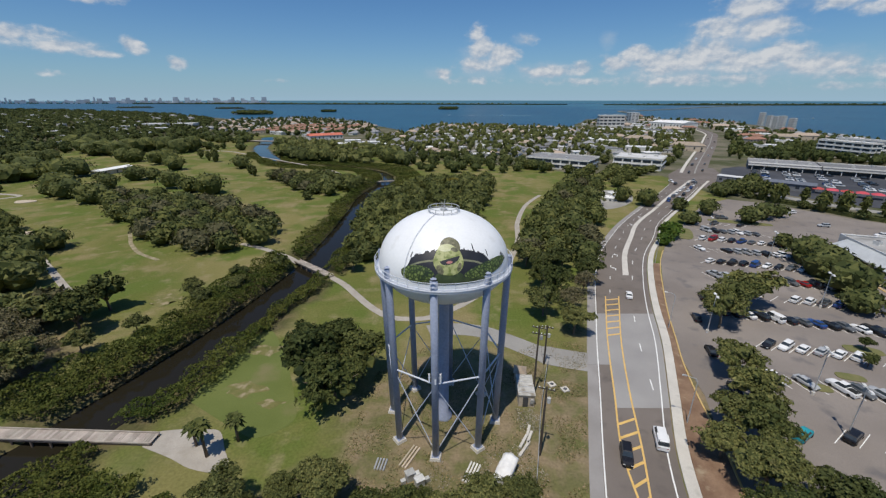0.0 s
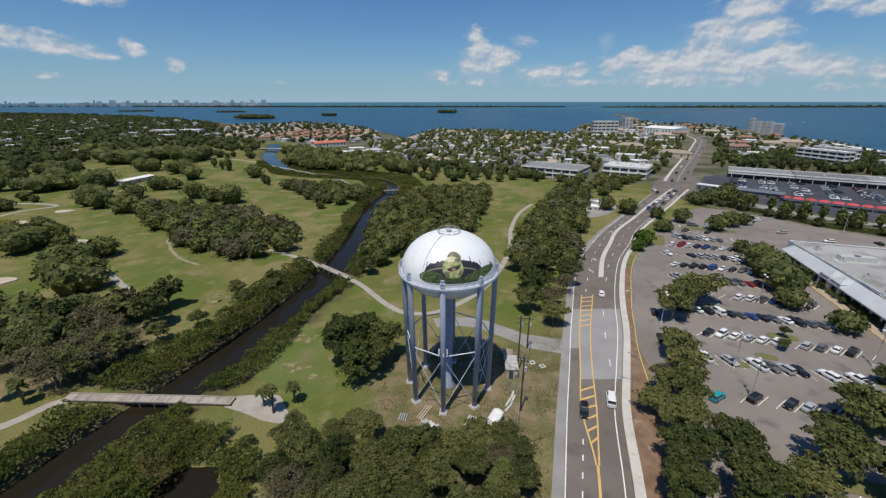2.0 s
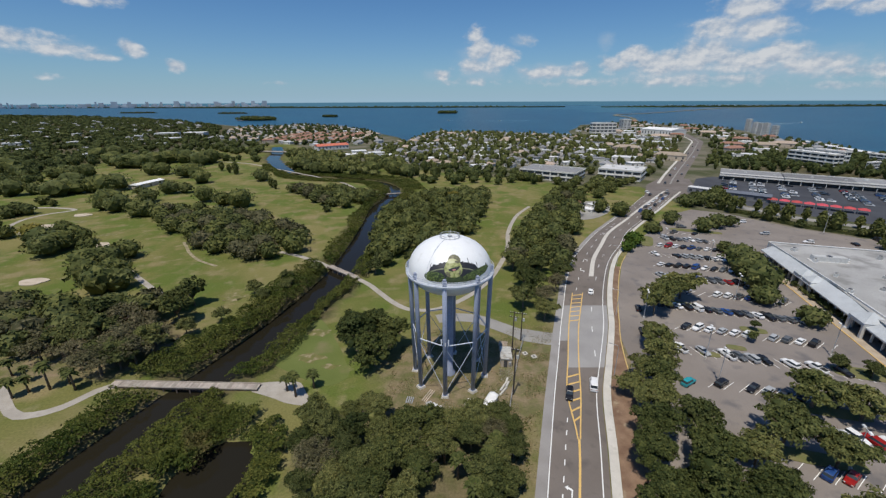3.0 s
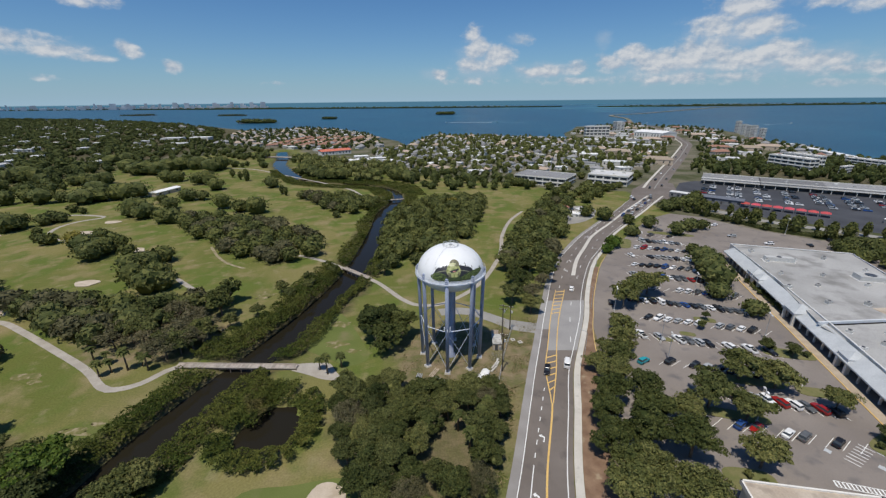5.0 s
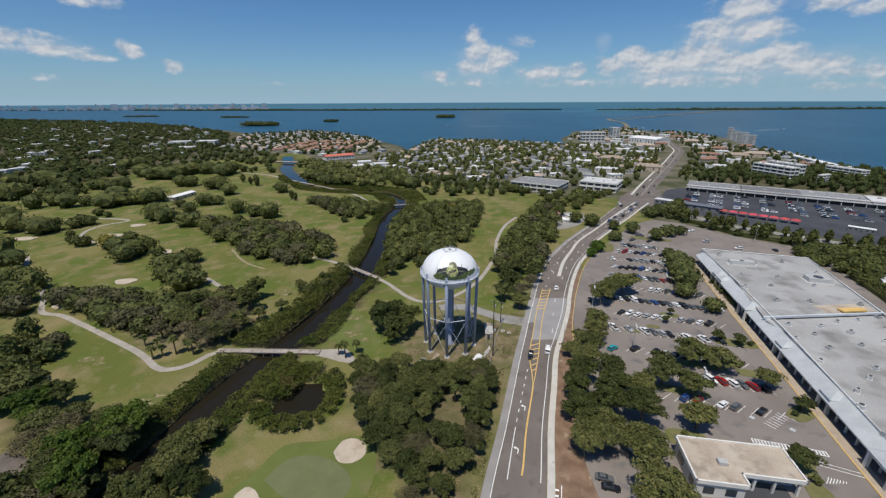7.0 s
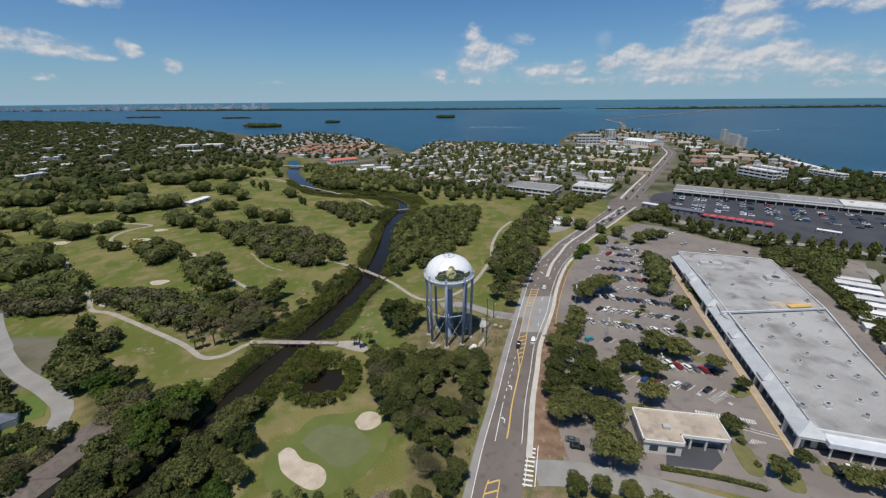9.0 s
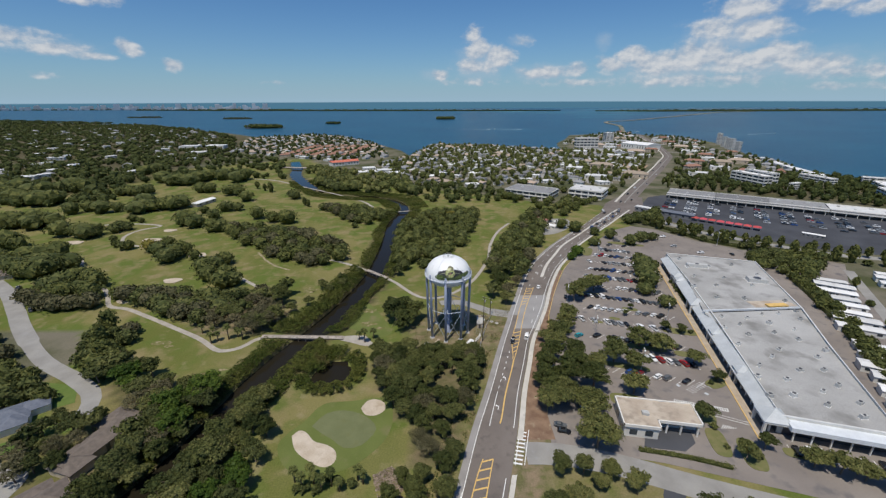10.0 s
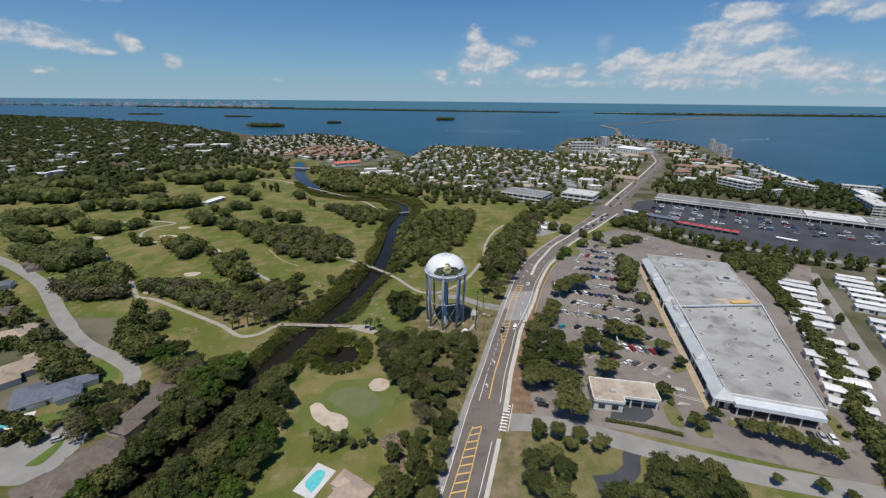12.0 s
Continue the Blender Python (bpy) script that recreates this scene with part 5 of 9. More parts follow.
# wood north of the tower, east of the canal
wood([(-38, 160), (-34, 225), (-8, 262), (25, 250), (18, 200), (8, 165), (-3, 140), (-22, 146)], 7.6, 6, {"dark": 5, "oak": 3}, (4.5, 6.5))
for x, y, r in ((-29, 121, 4.0), (-26.5, 130, 4.6), (-31, 139, 5.0), (-24, 141, 5.0), (-29, 150, 5.4), (-34, 159, 5.0), (-22, 152, 5.0), (-34, 172, 5.0), (-32, 186, 5.0), (-14, 133, 4.6)):
    plant("dark" if r > 4.8 else "oak", x, y, r)

# ---- buildings ----
M["glass"] = surface("glass", (0.03, 0.04, 0.05), (0.05, 0.06, 0.07), 0.4, 0.12, 3.0, 0.0)
M["dark_front"] = surface("dark_front", (0.05, 0.05, 0.055), (0.08, 0.08, 0.085), 0.4, 0.35, 3.0, 0.0)
M["roof_membrane"] = surface("roof_membrane", (0.33, 0.325, 0.315), (0.41, 0.405, 0.395), 0.06, 0.8, 3.0, 0.1, spots=((0.215, 0.21, 0.2), 0.11, 0.52, 0.7))
M["roof_stained"] = surface("roof_stained", (0.4, 0.33, 0.26), (0.5, 0.43, 0.35), 0.18, 0.85, 3.0, 0.1, spots=((0.3, 0.25, 0.2), 0.35, 0.5, 0.68))
M["roof_white"] = surface("roof_white", (0.64, 0.635, 0.62), (0.74, 0.735, 0.72), 0.2, 0.6, 3.0, 0.05, spots=((0.55, 0.54, 0.52), 0.35, 0.58, 0.75), vary=0.18)
M["roof_metal"] = surface("roof_metal", (0.44, 0.46, 0.47), (0.51, 0.53, 0.54), 0.3, 0.45, 4.0, 0.05)
M["roof_grey"] = surface("roof_grey", (0.2, 0.2, 0.205), (0.27, 0.27, 0.275), 0.6, 0.85, 5.0, 0.25, vary=0.3)
M["roof_slate"] = surface("roof_slate", (0.115, 0.13, 0.165), (0.155, 0.17, 0.205), 0.8, 0.8, 5.0, 0.25)
M["roof_brown"] = surface("roof_brown", (0.13, 0.108, 0.092), (0.175, 0.145, 0.122), 0.8, 0.85, 5.0, 0.25, vary=0.1)
M["roof_tan"] = surface("roof_tan", (0.34, 0.27, 0.21), (0.42, 0.34, 0.27), 0.6, 0.85, 5.0, 0.25, vary=0.2)
M["roof_red"] = surface("roof_red", (0.44, 0.13, 0.08), (0.55, 0.19, 0.12), 0.3, 0.8, 5.0, 0.2, vary=0.15)
M["roof_brick"] = surface("roof_brick", (0.27, 0.14, 0.1), (0.36, 0.2, 0.15), 0.5, 0.85, 5.0, 0.2, vary=0.2)
M["stucco"] = surface("stucco", (0.62, 0.6, 0.56), (0.7, 0.68, 0.63), 0.4, 0.9, 4.0, 0.1, vary=0.18)
M["stucco_tan"] = surface("stucco_tan", (0.46, 0.38, 0.29), (0.54, 0.46, 0.36), 0.4, 0.9, 4.0, 0.1, vary=0.15)
M["fascia"] = surface("fascia", (0.6, 0.63, 0.66), (0.68, 0.71, 0.74), 0.4, 0.6, 3.0, 0.05)
M["plant_unit"] = surface("plant_unit", (0.42, 0.42, 0.41), (0.52, 0.52, 0.5), 1.5, 0.6, 4.0, 0.05, vary=0.3)
M["pool_water"] = surface("pool_water", (0.1, 0.5, 0.52), (0.16, 0.58, 0.6), 0.8, 0.08, 2.0, 0.05)
M["green_paint"] = surface("green_paint", (0.1, 0.3, 0.22), (0.12, 0.34, 0.25), 0.8, 0.5, 3.0, 0.05)

E_U, E_V = np.array((0.29, 0.957)), np.array((0.957, -0.29))


def shell(outline, z0, z1, thick=0.3):
    """Walls with a thickness along an outline (counter-clockwise)."""
    bm = bmesh.new()
    n = len(outline)
    c = np.mean(outline, axis=0)
    inner = [tuple(np.array(p) + (c - np.array(p)) / np.linalg.norm(c - np.array(p)) * thick * 1.4) for p in outline]
    ring = []
    for pts, z in ((outline, z0), (outline, z1), (inner, z1), (inner, z0)):
        ring.append([bm.verts.new((p[0], p[1], z)) for p in pts])
    for a, b in zip(ring, ring[1:]):
        for i in range(n):
            bm.faces.new((a[i], a[(i + 1) % n], b[(i + 1) % n], b[i]))
    return bm


STORE = [(100.0, 0.2), (128.5, -8.0), (148.0, 37.0), (162.5, 68.0), (182.0, 125.5), (136.8, 140.0), (127.5, 99.0), (116.0, 56.0)]


M["walk_tan"] = surface("walk_tan", (0.36, 0.29, 0.22), (0.43, 0.36, 0.28), 0.4, 0.9, 5.0, 0.1)


def superstore():
    s = thing("shopping_centre", 0, 0, 0, 0, "long single-storey shopping centre with a grey flat roof and arcade", "shop building")
    part("wall", shell(STORE, 0.0, 6.3), M["stucco"], s)
    south = [STORE[0], STORE[1], STORE[2], STORE[3], (115.5, 65.0), STORE[7]]
    north = [(115.9, 66.0), (162.8, 69.0), STORE[4], STORE[5], STORE[6]]
    for outline, z in ((south, 5.8), (north, 6.1)):
        bm = bmesh.new()
        c = np.mean(outline, axis=0)
        add_slab(bm, [tuple(c + (np.array(p) - c) * 0.992) for p in outline], z - 0.3, z)
        bmesh.ops.recalc_face_normals(bm, faces=bm.faces)
        part("roof", bm, M["roof_membrane"], s, "grey stained membrane roof")
    bm = shell(STORE, 6.3, 6.6, 0.45)
    part("parapet", bm, M["roof_white"], s, "white parapet coping")
    bm = bmesh.new()
    add_box(bm, 139, 67.3, 6.2, 47, 0.5, 0.9, 3.5)
    part("roof_step", bm, M["fascia"], s)
    # arcade along the west front: sloping roof, dark shop fronts, posts
    w = np.array(STORE[0])
    e = np.array(STORE[5])
    ln = np.linalg.norm(e - w)
    d = (e - w) / ln
    nrm = np.array((-d[1], d[0]))
    ang = math.degrees(math.atan2(d[1], d[0]))
    for k in range(17):
        p = w + d * (4 + k * (ln - 8) / 16.5) + nrm * 2.0
        bm = bmesh.new()
        length = (ln - 8) / 16.5
        v = []
        for s0 in (-length / 2, length / 2):
            v.append([bm.verts.new((x, s0, z)) for x, z in ((1.7, 3.9), (1.7, 3.5), (-2.6, 5.7), (-2.6, 6.05))])
        for i in range(4):
            bm.faces.new((v[0][i], v[0][(i + 1) % 4], v[1][(i + 1) % 4], v[1][i]))
        bm.faces.new(v[0])
        bm.faces.new(v[1][::-1])
        bmesh.ops.recalc_face_normals(bm, faces=bm.faces)
        for vert in bm.verts:
            q = p + nrm * vert.co.x + d * vert.co.y
            vert.co = (q[0], q[1], vert.co.z)
        part("arcade_roof", bm, M["roof_metal"], s, "pale blue-grey sloping arcade roof")
        bm = bmesh.new()
        q = w + d * (4 + k * (ln - 8) / 16.5) - nrm * 0.1
        add_box(bm, q[0], q[1], 1.75, length * 0.92, 0.5, 3.1, ang)
        part("shop_front", bm, M["dark_front"], s, "dark glazed shop front")
        for off in (-0.48, 0.0):
            bm = bmesh.new()
            q = p + d * length * off + nrm * 0.0
            add_box(bm, q[0], q[1], 1.9, 0.45, 0.45, 3.8, ang)
            part("post", bm, M["stucco"], s)
    # gabled porches
    for k, size in ((0.012, 8.0), (0.175, 5.0), (0.355, 5.0), (0.545, 7.0), (0.735, 5.5), (0.775, 5.5)):
        p = w + d * ln * k + nrm * 0.9
        bm = bmesh.new()
        h = size / 2
        v = [bm.verts.new(c) for c in ((-h, -h, 5.0), (h, -h, 5.0), (h, h, 5.0), (-h, h, 5.0), (0, 0, 5.0 + size * 0.33))]
        for i in range(4):
            bm.faces.new((v[i], v[(i + 1) % 4], v[4]))
        bm.faces.new(v[:4][::-1])
        for vert in bm.verts:
            q = p + d * vert.co.x + nrm * vert.co.y
            vert.co = (q[0], q[1], vert.co.z)
        bmesh.ops.recalc_face_normals(bm, faces=bm.faces)
        porch = part("porch_roof", bm, M["roof_metal"], s, "pale metal pyramid porch roof")
        bm = bmesh.new()
        add_box(bm, p[0], p[1], 4.6, size * 0.96, size * 0.96, 0.8, ang)
        part("porch_fascia", bm, M["roof_white"], porch)
        for a, b in ((-0.42, 0.42), (0.42, 0.42)):
            q = p + d * size * a + nrm * size * b
            bm = bmesh.new()
            add_box(bm, q[0], q[1], 2.1, 0.8, 0.8, 4.2, ang)
            part("porch_pier", bm, M["stucco"], porch)
        # walk and painted kerb before the arcade
    for off, width, z, mat_, label in ((4.6, 2.6, 0.2, M["walk_tan"], "tan paved shop front walk"), (6.05, 0.3, 0.21, M["line_yellow"], "yellow painted kerb")):
        a_, b_ = w - d * 5 + nrm * off, e + nrm * off
        ribbon("front_walk", [tuple(a_ + (b_ - a_) * k / 6) for k in range(7)], width, z, mat_, s, label, 0.2)
    # south front: white fascia over a dark recess
    a, b = np.array(STORE[0]), np.array(STORE[1])
    sd = (b - a) / np.linalg.norm(b - a)
    sn = np.array((sd[1], -sd[0]))
    sl = np.linalg.norm(b - a)
    sa = math.degrees(math.atan2(sd[1], sd[0]))
    m = (a + b) / 2 + sn * 1.6
    bm = bmesh.new()
    add_box(bm, m[0], m[1], 4.9, sl - 3, 4.6, 1.5, sa)
    part("south_canopy", bm, M["fascia"], s, "deep white fascia canopy")
    for k in range(6):
        q = a + sd * (3 + k * (sl - 6) / 5) + sn * 2.9
        bm = bmesh.new()
        add_box(bm, q[0], q[1], 2.1, 0.35, 0.35, 4.3, sa)
        part("post", bm, M["stucco"], s)
    q = (a + b) / 2 + sn * 0.1
    bm = bmesh.new()
    add_box(bm, q[0], q[1], 1.9, sl - 3, 0.4, 3.4, sa)
    part("shop_front", bm, M["dark_front"], s, "dark glazed shop front")
    bm = bmesh.new()
    add_box(bm, 152.0, 73.0, 6.06, 20, 6.0, 0.2, 4)
    part("roof_section", bm, M["roof_stained"], s, "tan stained roof section")
    bm = bmesh.new()
    add_box(bm, 152.5, 70.5, 6.7, 9.5, 2.6, 0.6, 4)
    part("yellow_roof_curb", bm, M["line_yellow"], s, "ochre stained roof section")


superstore()


def roof_unit(x, y, z, sx, sy, sz, turn):
    u = thing("roof_unit", x, y, z, turn, "grey air-conditioning unit on the flat roof", "air conditioner", "units on the shop roof")
    bm = bmesh.new()
    add_box(bm, 0, 0, sz / 2 + 0.15, sx, sy, sz, 0, 0.95)
    part("casing", bm, M["plant_unit"], u)
    bm = bmesh.new()
    add_lathe(bm, [(min(sx, sy) * 0.36, sz + 0.1), (min(sx, sy) * 0.36, sz + 0.3), (min(sx, sy) * 0.3, sz + 0.3), (0.02, sz + 0.22)], 12)
    part("fan", bm, M["dark_front"], u)
    bm = bmesh.new()
    add_box(bm, 0, 0, 0.08, sx * 1.1, sy * 1.1, 0.16)
    part("curb", bm, M["roof_white"], u)
    return u


unit_rnd = random.Random(8)
for x, y in scatter([(101, 6), (127, -2), (146, 38), (158, 66), (118, 62)], 7.5, 21) + scatter([(120, 72), (162, 74), (176, 118), (138, 130)], 12.0, 22):
    roof_unit(x, y, 5.8 if y < 68 else 6.1, unit_rnd.uniform(1.2, 2.2), unit_rnd.uniform(1.0, 1.7), unit_rnd.uniform(0.7, 1.3), unit_rnd.uniform(0, 40))
for x, y, sx, sy in ((143, 118, 11, 2.6), (163, 98, 9, 5)):
    roof_unit(x, y, 6.1, sx, sy, 1.8, -15)


def bank():
    b = thing("bank_building", 52.2, -1.2, 0, -9.5, "low tan bank building with a flat stained roof and drive-through", "bank")
    out = [(0, 0), (10.5, 0), (10.5, 3.2), (23.2, 3.2), (23.2, 12.5), (0, 12.5)]
    bm = bmesh.new()
    add_slab(bm, [(0.3, 0.3), (10.2, 0.3), (10.2, 6.2), (22.9, 6.2), (22.9, 12.2), (0.3, 12.2)], 0, 4.0)
    bmesh.ops.recalc_face_normals(bm, faces=bm.faces)
    part("wall", bm, M["stucco"], b)
    bm = bmesh.new()
    add_slab(bm, out, 4.0, 4.6)
    bmesh.ops.recalc_face_normals(bm, faces=bm.faces)
    part("roof", bm, M["roof_stained"], b, "brown stained flat roof")
    bm = bmesh.new()
    for (x0, y0), (x1, y1) in zip(out, out[1:] + out[:1]):
        add_box(bm, (x0 + x1) / 2, (y0 + y1) / 2, 4.45, abs(x1 - x0) + 0.35, abs(y1 - y0) + 0.35, 1.0)
    part("parapet", bm, M["stucco"], b, "cream parapet")
    for x in (13.5, 17.5, 22.3):
        bm = bmesh.new()
        add_box(bm, x, 3.6, 2.0, 0.5, 0.5, 4.0)
        part("drive_through_post", bm, M["stucco"], b)
    for x, y, sx, sy in ((-0.02, 2.5, 0.1, 2.0), (-0.02, 8.5, 0.1, 3.0), (3.0, 0.28, 2.2, 0.1), (7.5, 0.28, 2.2, 0.1), (16, 6.18, 8, 0.1)):
        bm = bmesh.new()
        add_box(bm, x + 0.28 * (sx < 0.2), y, 1.9, sx, sy, 1.9)
        part("window", bm, M["glass"], b)
    bm = bmesh.new()
    add_box(bm, 7.4, 5.6, 5.0, 2.0, 1.5, 1.0)
    part("roof_box", bm, M["plant_unit"], b)


bank()


def add_hip(bm, x, y, z, W, D, pitch, turn):
    """A hipped roof volume."""
    m = pose(x, y, z, 0, 0, turn)
    ridge = max(W - D * 0.95, 0.3)
    rz = D * pitch
    v = [bm.verts.new(m @ Vector(c)) for c in ((-W, -D, 0), (W, -D, 0), (W, D, 0), (-W, D, 0), (-ridge, 0, rz), (ridge, 0, rz))]
    lo = [bm.verts.new(m @ Vector(c)) for c in ((-W, -D, -0.2), (W, -D, -0.2), (W, D, -0.2), (-W, D, -0.2))]
    for f in ((v[0], v[1], v[5], v[4]), (v[2], v[3], v[4], v[5]), (v[1], v[2], v[5]), (v[3], v[0], v[4])):
        bm.faces.new(f)
    for i in range(4):
        bm.faces.new((lo[i], lo[(i + 1) % 4], v[(i + 1) % 4], v[i]))
    bm.faces.new(lo[::-1])


def house(name, w, d, h, roof_mat, wall_mat, label, style="hip", category="house", storeys=1, eave=0.5, pitch=0.42, wins=3, wings=()):
    t = thing(name, 0, 0, -400, 0, label, category)
    bm = bmesh.new()
    add_box(bm, 0, 0, h / 2 - 0.1, w, d, h + 0.2)
    for wx, wy, ww, wd, wt in wings:
        add_box(bm, wx, wy, h / 2 - 0.12, ww, wd, h + 0.16, wt)
    part("wall", bm, wall_mat, t)
    bm = bmesh.new()
    W, D = w / 2 + eave, d / 2 + eave
    for wx, wy, ww, wd, wt in wings:
        add_hip(bm, wx, wy, h - 0.03, ww / 2 + eave, wd / 2 + eave, pitch * 0.96, wt)
    if style == "flat":
        add_box(bm, 0, 0, h + 0.2, 2 * W - eave, 2 * D - eave, 0.4)
        add_box(bm, w * 0.2, d * 0.1, h + 0.75, 1.4, 1.1, 0.8)
    else:
        ridge = W - D * (0.95 if style == "hip" else 0.0)
        z = h + 0.02
        rz = z + D * pitch
        v = [bm.verts.new(c) for c in ((-W, -D, z), (W, -D, z), (W, D, z), (-W, D, z), (-ridge, 0, rz), (ridge, 0, rz))]
        lo = [bm.verts.new(c) for c in ((-W, -D, z - 0.2), (W, -D, z - 0.2), (W, D, z - 0.2), (-W, D, z - 0.2))]
        for f in ((v[0], v[1], v[5], v[4]), (v[2], v[3], v[4], v[5]), (v[1], v[2], v[5]), (v[3], v[0], v[4])):
            bm.faces.new(f)
        for i in range(4):
            bm.faces.new((lo[i], lo[(i + 1) % 4], v[(i + 1) % 4], v[i]))
        bm.faces.new(lo[::-1])
    bmesh.ops.recalc_face_normals(bm, faces=bm.faces)
    part("roof", bm, roof_mat, t)
    sh = h / storeys
    for s in range(storeys):
        for side in (-1, 1):
            for k in range(wins):
                x = -w / 2 + w * (k + 0.5) / wins
                if side == -1 and s == 0 and k == wins // 2:
                    continue
                bm = bmesh.new()
                add_box(bm, x, side * d / 2, s * sh + sh * 0.55, min(1.8, w / wins * 0.6), 0.14, sh * 0.42)
                part("window", bm, M["glass"], t)
    bm = bmesh.new()
    add_box(bm, 0, -d / 2, 1.05, 1.1, 0.16, 2.1)
    part("door", bm, M["dark_front"], t)
    return t


TOWN_HOUSES = []


def town_house(proto, x, y, turn, k=1.0, kz=None, group=""):
    """A house of the far town: the nearer ones become things, the rest one mass."""
    TOWN_HOUSES.append((math.hypot(x - 60, y - 40), proto, x, y, turn, k, kz or k, group))


def put(proto, x, y, turn, k=1.0, kz=None, group=""):
    c = copy_thing(proto, pose(x, y, 0.0, 0, 0, turn) @ Matrix.Diagonal((k, k, kz or k, 1)))
    if group:
        c["group"] = group
    return c


PROTO_HOUSES = []


def proto(*args, **kw):
    h = house(*args, **kw)
    PROTO_HOUSES.append(h)
    return h


# near houses of the subdivision
slate = proto("house", 22, 11, 3.0, M["roof_slate"], M["stucco"], "single-storey house with a dark blue-grey shingle roof", wings=((-6, 5.5, 10, 9, 90), (6.5, -4.5, 9, 8, 90), (12, 2, 9, 7, 0)))
brown = proto("house", 24, 12, 3.0, M["roof_brown"], M["stucco_tan"], "single-storey house with a brown shingle roof", wings=((-8, -6, 10, 9, 90), (3, 5.5, 12, 7, 0), (-13, 3, 8, 7, 0)))
tan = proto("house", 18, 12, 3.0, M["roof_tan"], M["stucco"], "single-storey house with a tan shingle roof", wings=((-5, -5.5, 9, 8, 90), (6, 5, 9, 7, 90)))
long_brown = proto("house", 20, 7, 2.9, M["roof_brown"], M["stucco_tan"], "long low house with a dark brown roof under the trees", style="gable", pitch=0.3, wings=((8, 2.5, 8, 9, 0), (-8, -1.0, 6, 9, 0)))
put(slate, -145, 2.5, 40, 0.86)
put(tan, -169, 17, 50, 0.9)
put(brown, -105.5, -29, 52, 0.86)
put(long_brown, -104.5, -5.0, 74, 1.0)
put(tan, -27.5, -38.5, 60, 0.72)
put(tan, -196, 38, 30)
put(brown, -226, 55, 35)
put(slate, -262, 84, 30)
put(tan, -300, 105, 25)
put(brown, -255, 128, 30, 0.9)

# mobile homes east of the shops
mobile = proto("mobile_home", 16.5, 5.2, 2.8, M["roof_white"], M["stucco"], "long white-roofed mobile home", style="gable", category="mobile home", pitch=0.14, eave=0.3, wins=4)
for dx, dy, n in ((0, 0, 17), (33, -7, 18), (55, -14, 18), (88, -20, 16)):
    for k in range(n):
        if (k * 7 + dx) % 9 == 4:
            continue
        put(mobile, 146 + k * 4.3 + dx + (k * 5 + dx) % 4 * 0.7, 0 + k * 7.2 + dy + (k * 3 + dx) % 3 * 0.5, -30 + (k * 5 + dx) % 7 - 3, 0.8 + (k * 11 + dx) % 5 * 0.05, None, "mobile homes")
        if (k + dx) % 3 == 0:
            plant("small" if k % 2 else "oak", 146 + k * 4.3 + dx + 11.5, 0 + k * 7.2 + dy - 4.5, 1.6 + (k % 3) * 0.5)
tagged(ribbon("park_lane", curve([(146, -32), (160, -8), (181, 28), (206, 70), (230, 110), (240, 126)], 6.0), 5.0, 0.06, M["street"]), "narrow pale lane between mobile homes", "road", "", "structure")

# landmarks of the town
red_hall = proto("long_building", 48, 17, 6.0, M["roof_red"], M["stucco"], "long building with a bright orange-red roof", style="gable", category="building", pitch=0.3, wins=9)
put(red_hall, -161, 560, 34, 0.92)


def banded(name, w, d, h, storeys, roof_mat, wall_mat, label, category, band=0.42, ledge=0.25, pane=0.82, bay=7.0):
    """A flat-roofed building of several storeys with a row of panes between projecting floor edges on every side."""
    t = thing(name, 0, 0, -400, 0, label, category)
    PROTO_HOUSES.append(t)
    bm = bmesh.new()
    add_box(bm, 0, 0, h / 2 - 0.1, w, d, h + 0.2)
    part("wall", bm, wall_mat, t)
    sh = h / storeys
    for k in range(storeys):
        for s_, along_, off, turn_ in ((-1, w, d / 2, 0), (1, w, d / 2, 0), (-1, d, w / 2, 90), (1, d, w / 2, 90)):
            n = max(2, round(along_ / bay))
            for i in range(n):
                q = -along_ / 2 + along_ * (i + 0.5) / n
                bm = bmesh.new()
                cx, cy = (q, s_ * off) if turn_ == 0 else (s_ * off, q)
                add_box(bm, cx, cy, (k + 0.55) * sh, along_ / n * pane, 0.14, sh * band, turn_)
                part("window", bm, M["glass"], t)
        bm = bmesh.new()
        add_box(bm, 0, 0, (k + 1) * sh - 0.15, w + 2 * ledge, d + 2 * ledge, 0.35)
        part("floor_edge", bm, wall_mat, t)
    for x, y, sx, sy in ((0, d / 2 - 0.15, w, 0.3), (0, -d / 2 + 0.15, w, 0.3), (w / 2 - 0.15, 0, 0.3, d - 0.6), (-w / 2 + 0.15, 0, 0.3, d - 0.6)):
        bm = bmesh.new()
        add_box(bm, x, y, h + 0.45, sx, sy, 0.7)
        part("parapet", bm, wall_mat, t)
    bm = bmesh.new()
    add_box(bm, 0, 0, h + 0.12, w - 0.6, d - 0.6, 0.2)
    part("roof", bm, roof_mat, t)
    for x, y, s_ in ((-0.25, 0.1, 1.0), (0.1, -0.2, 0.7), (0.3, 0.2, 1.2)):
        bm = bmesh.new()
        add_box(bm, x * w, y * d, h + 0.8, 2.6 * s_, 1.8 * s_, 1.3)
        part("roof_box", bm, M["plant_unit"], t)
    return t


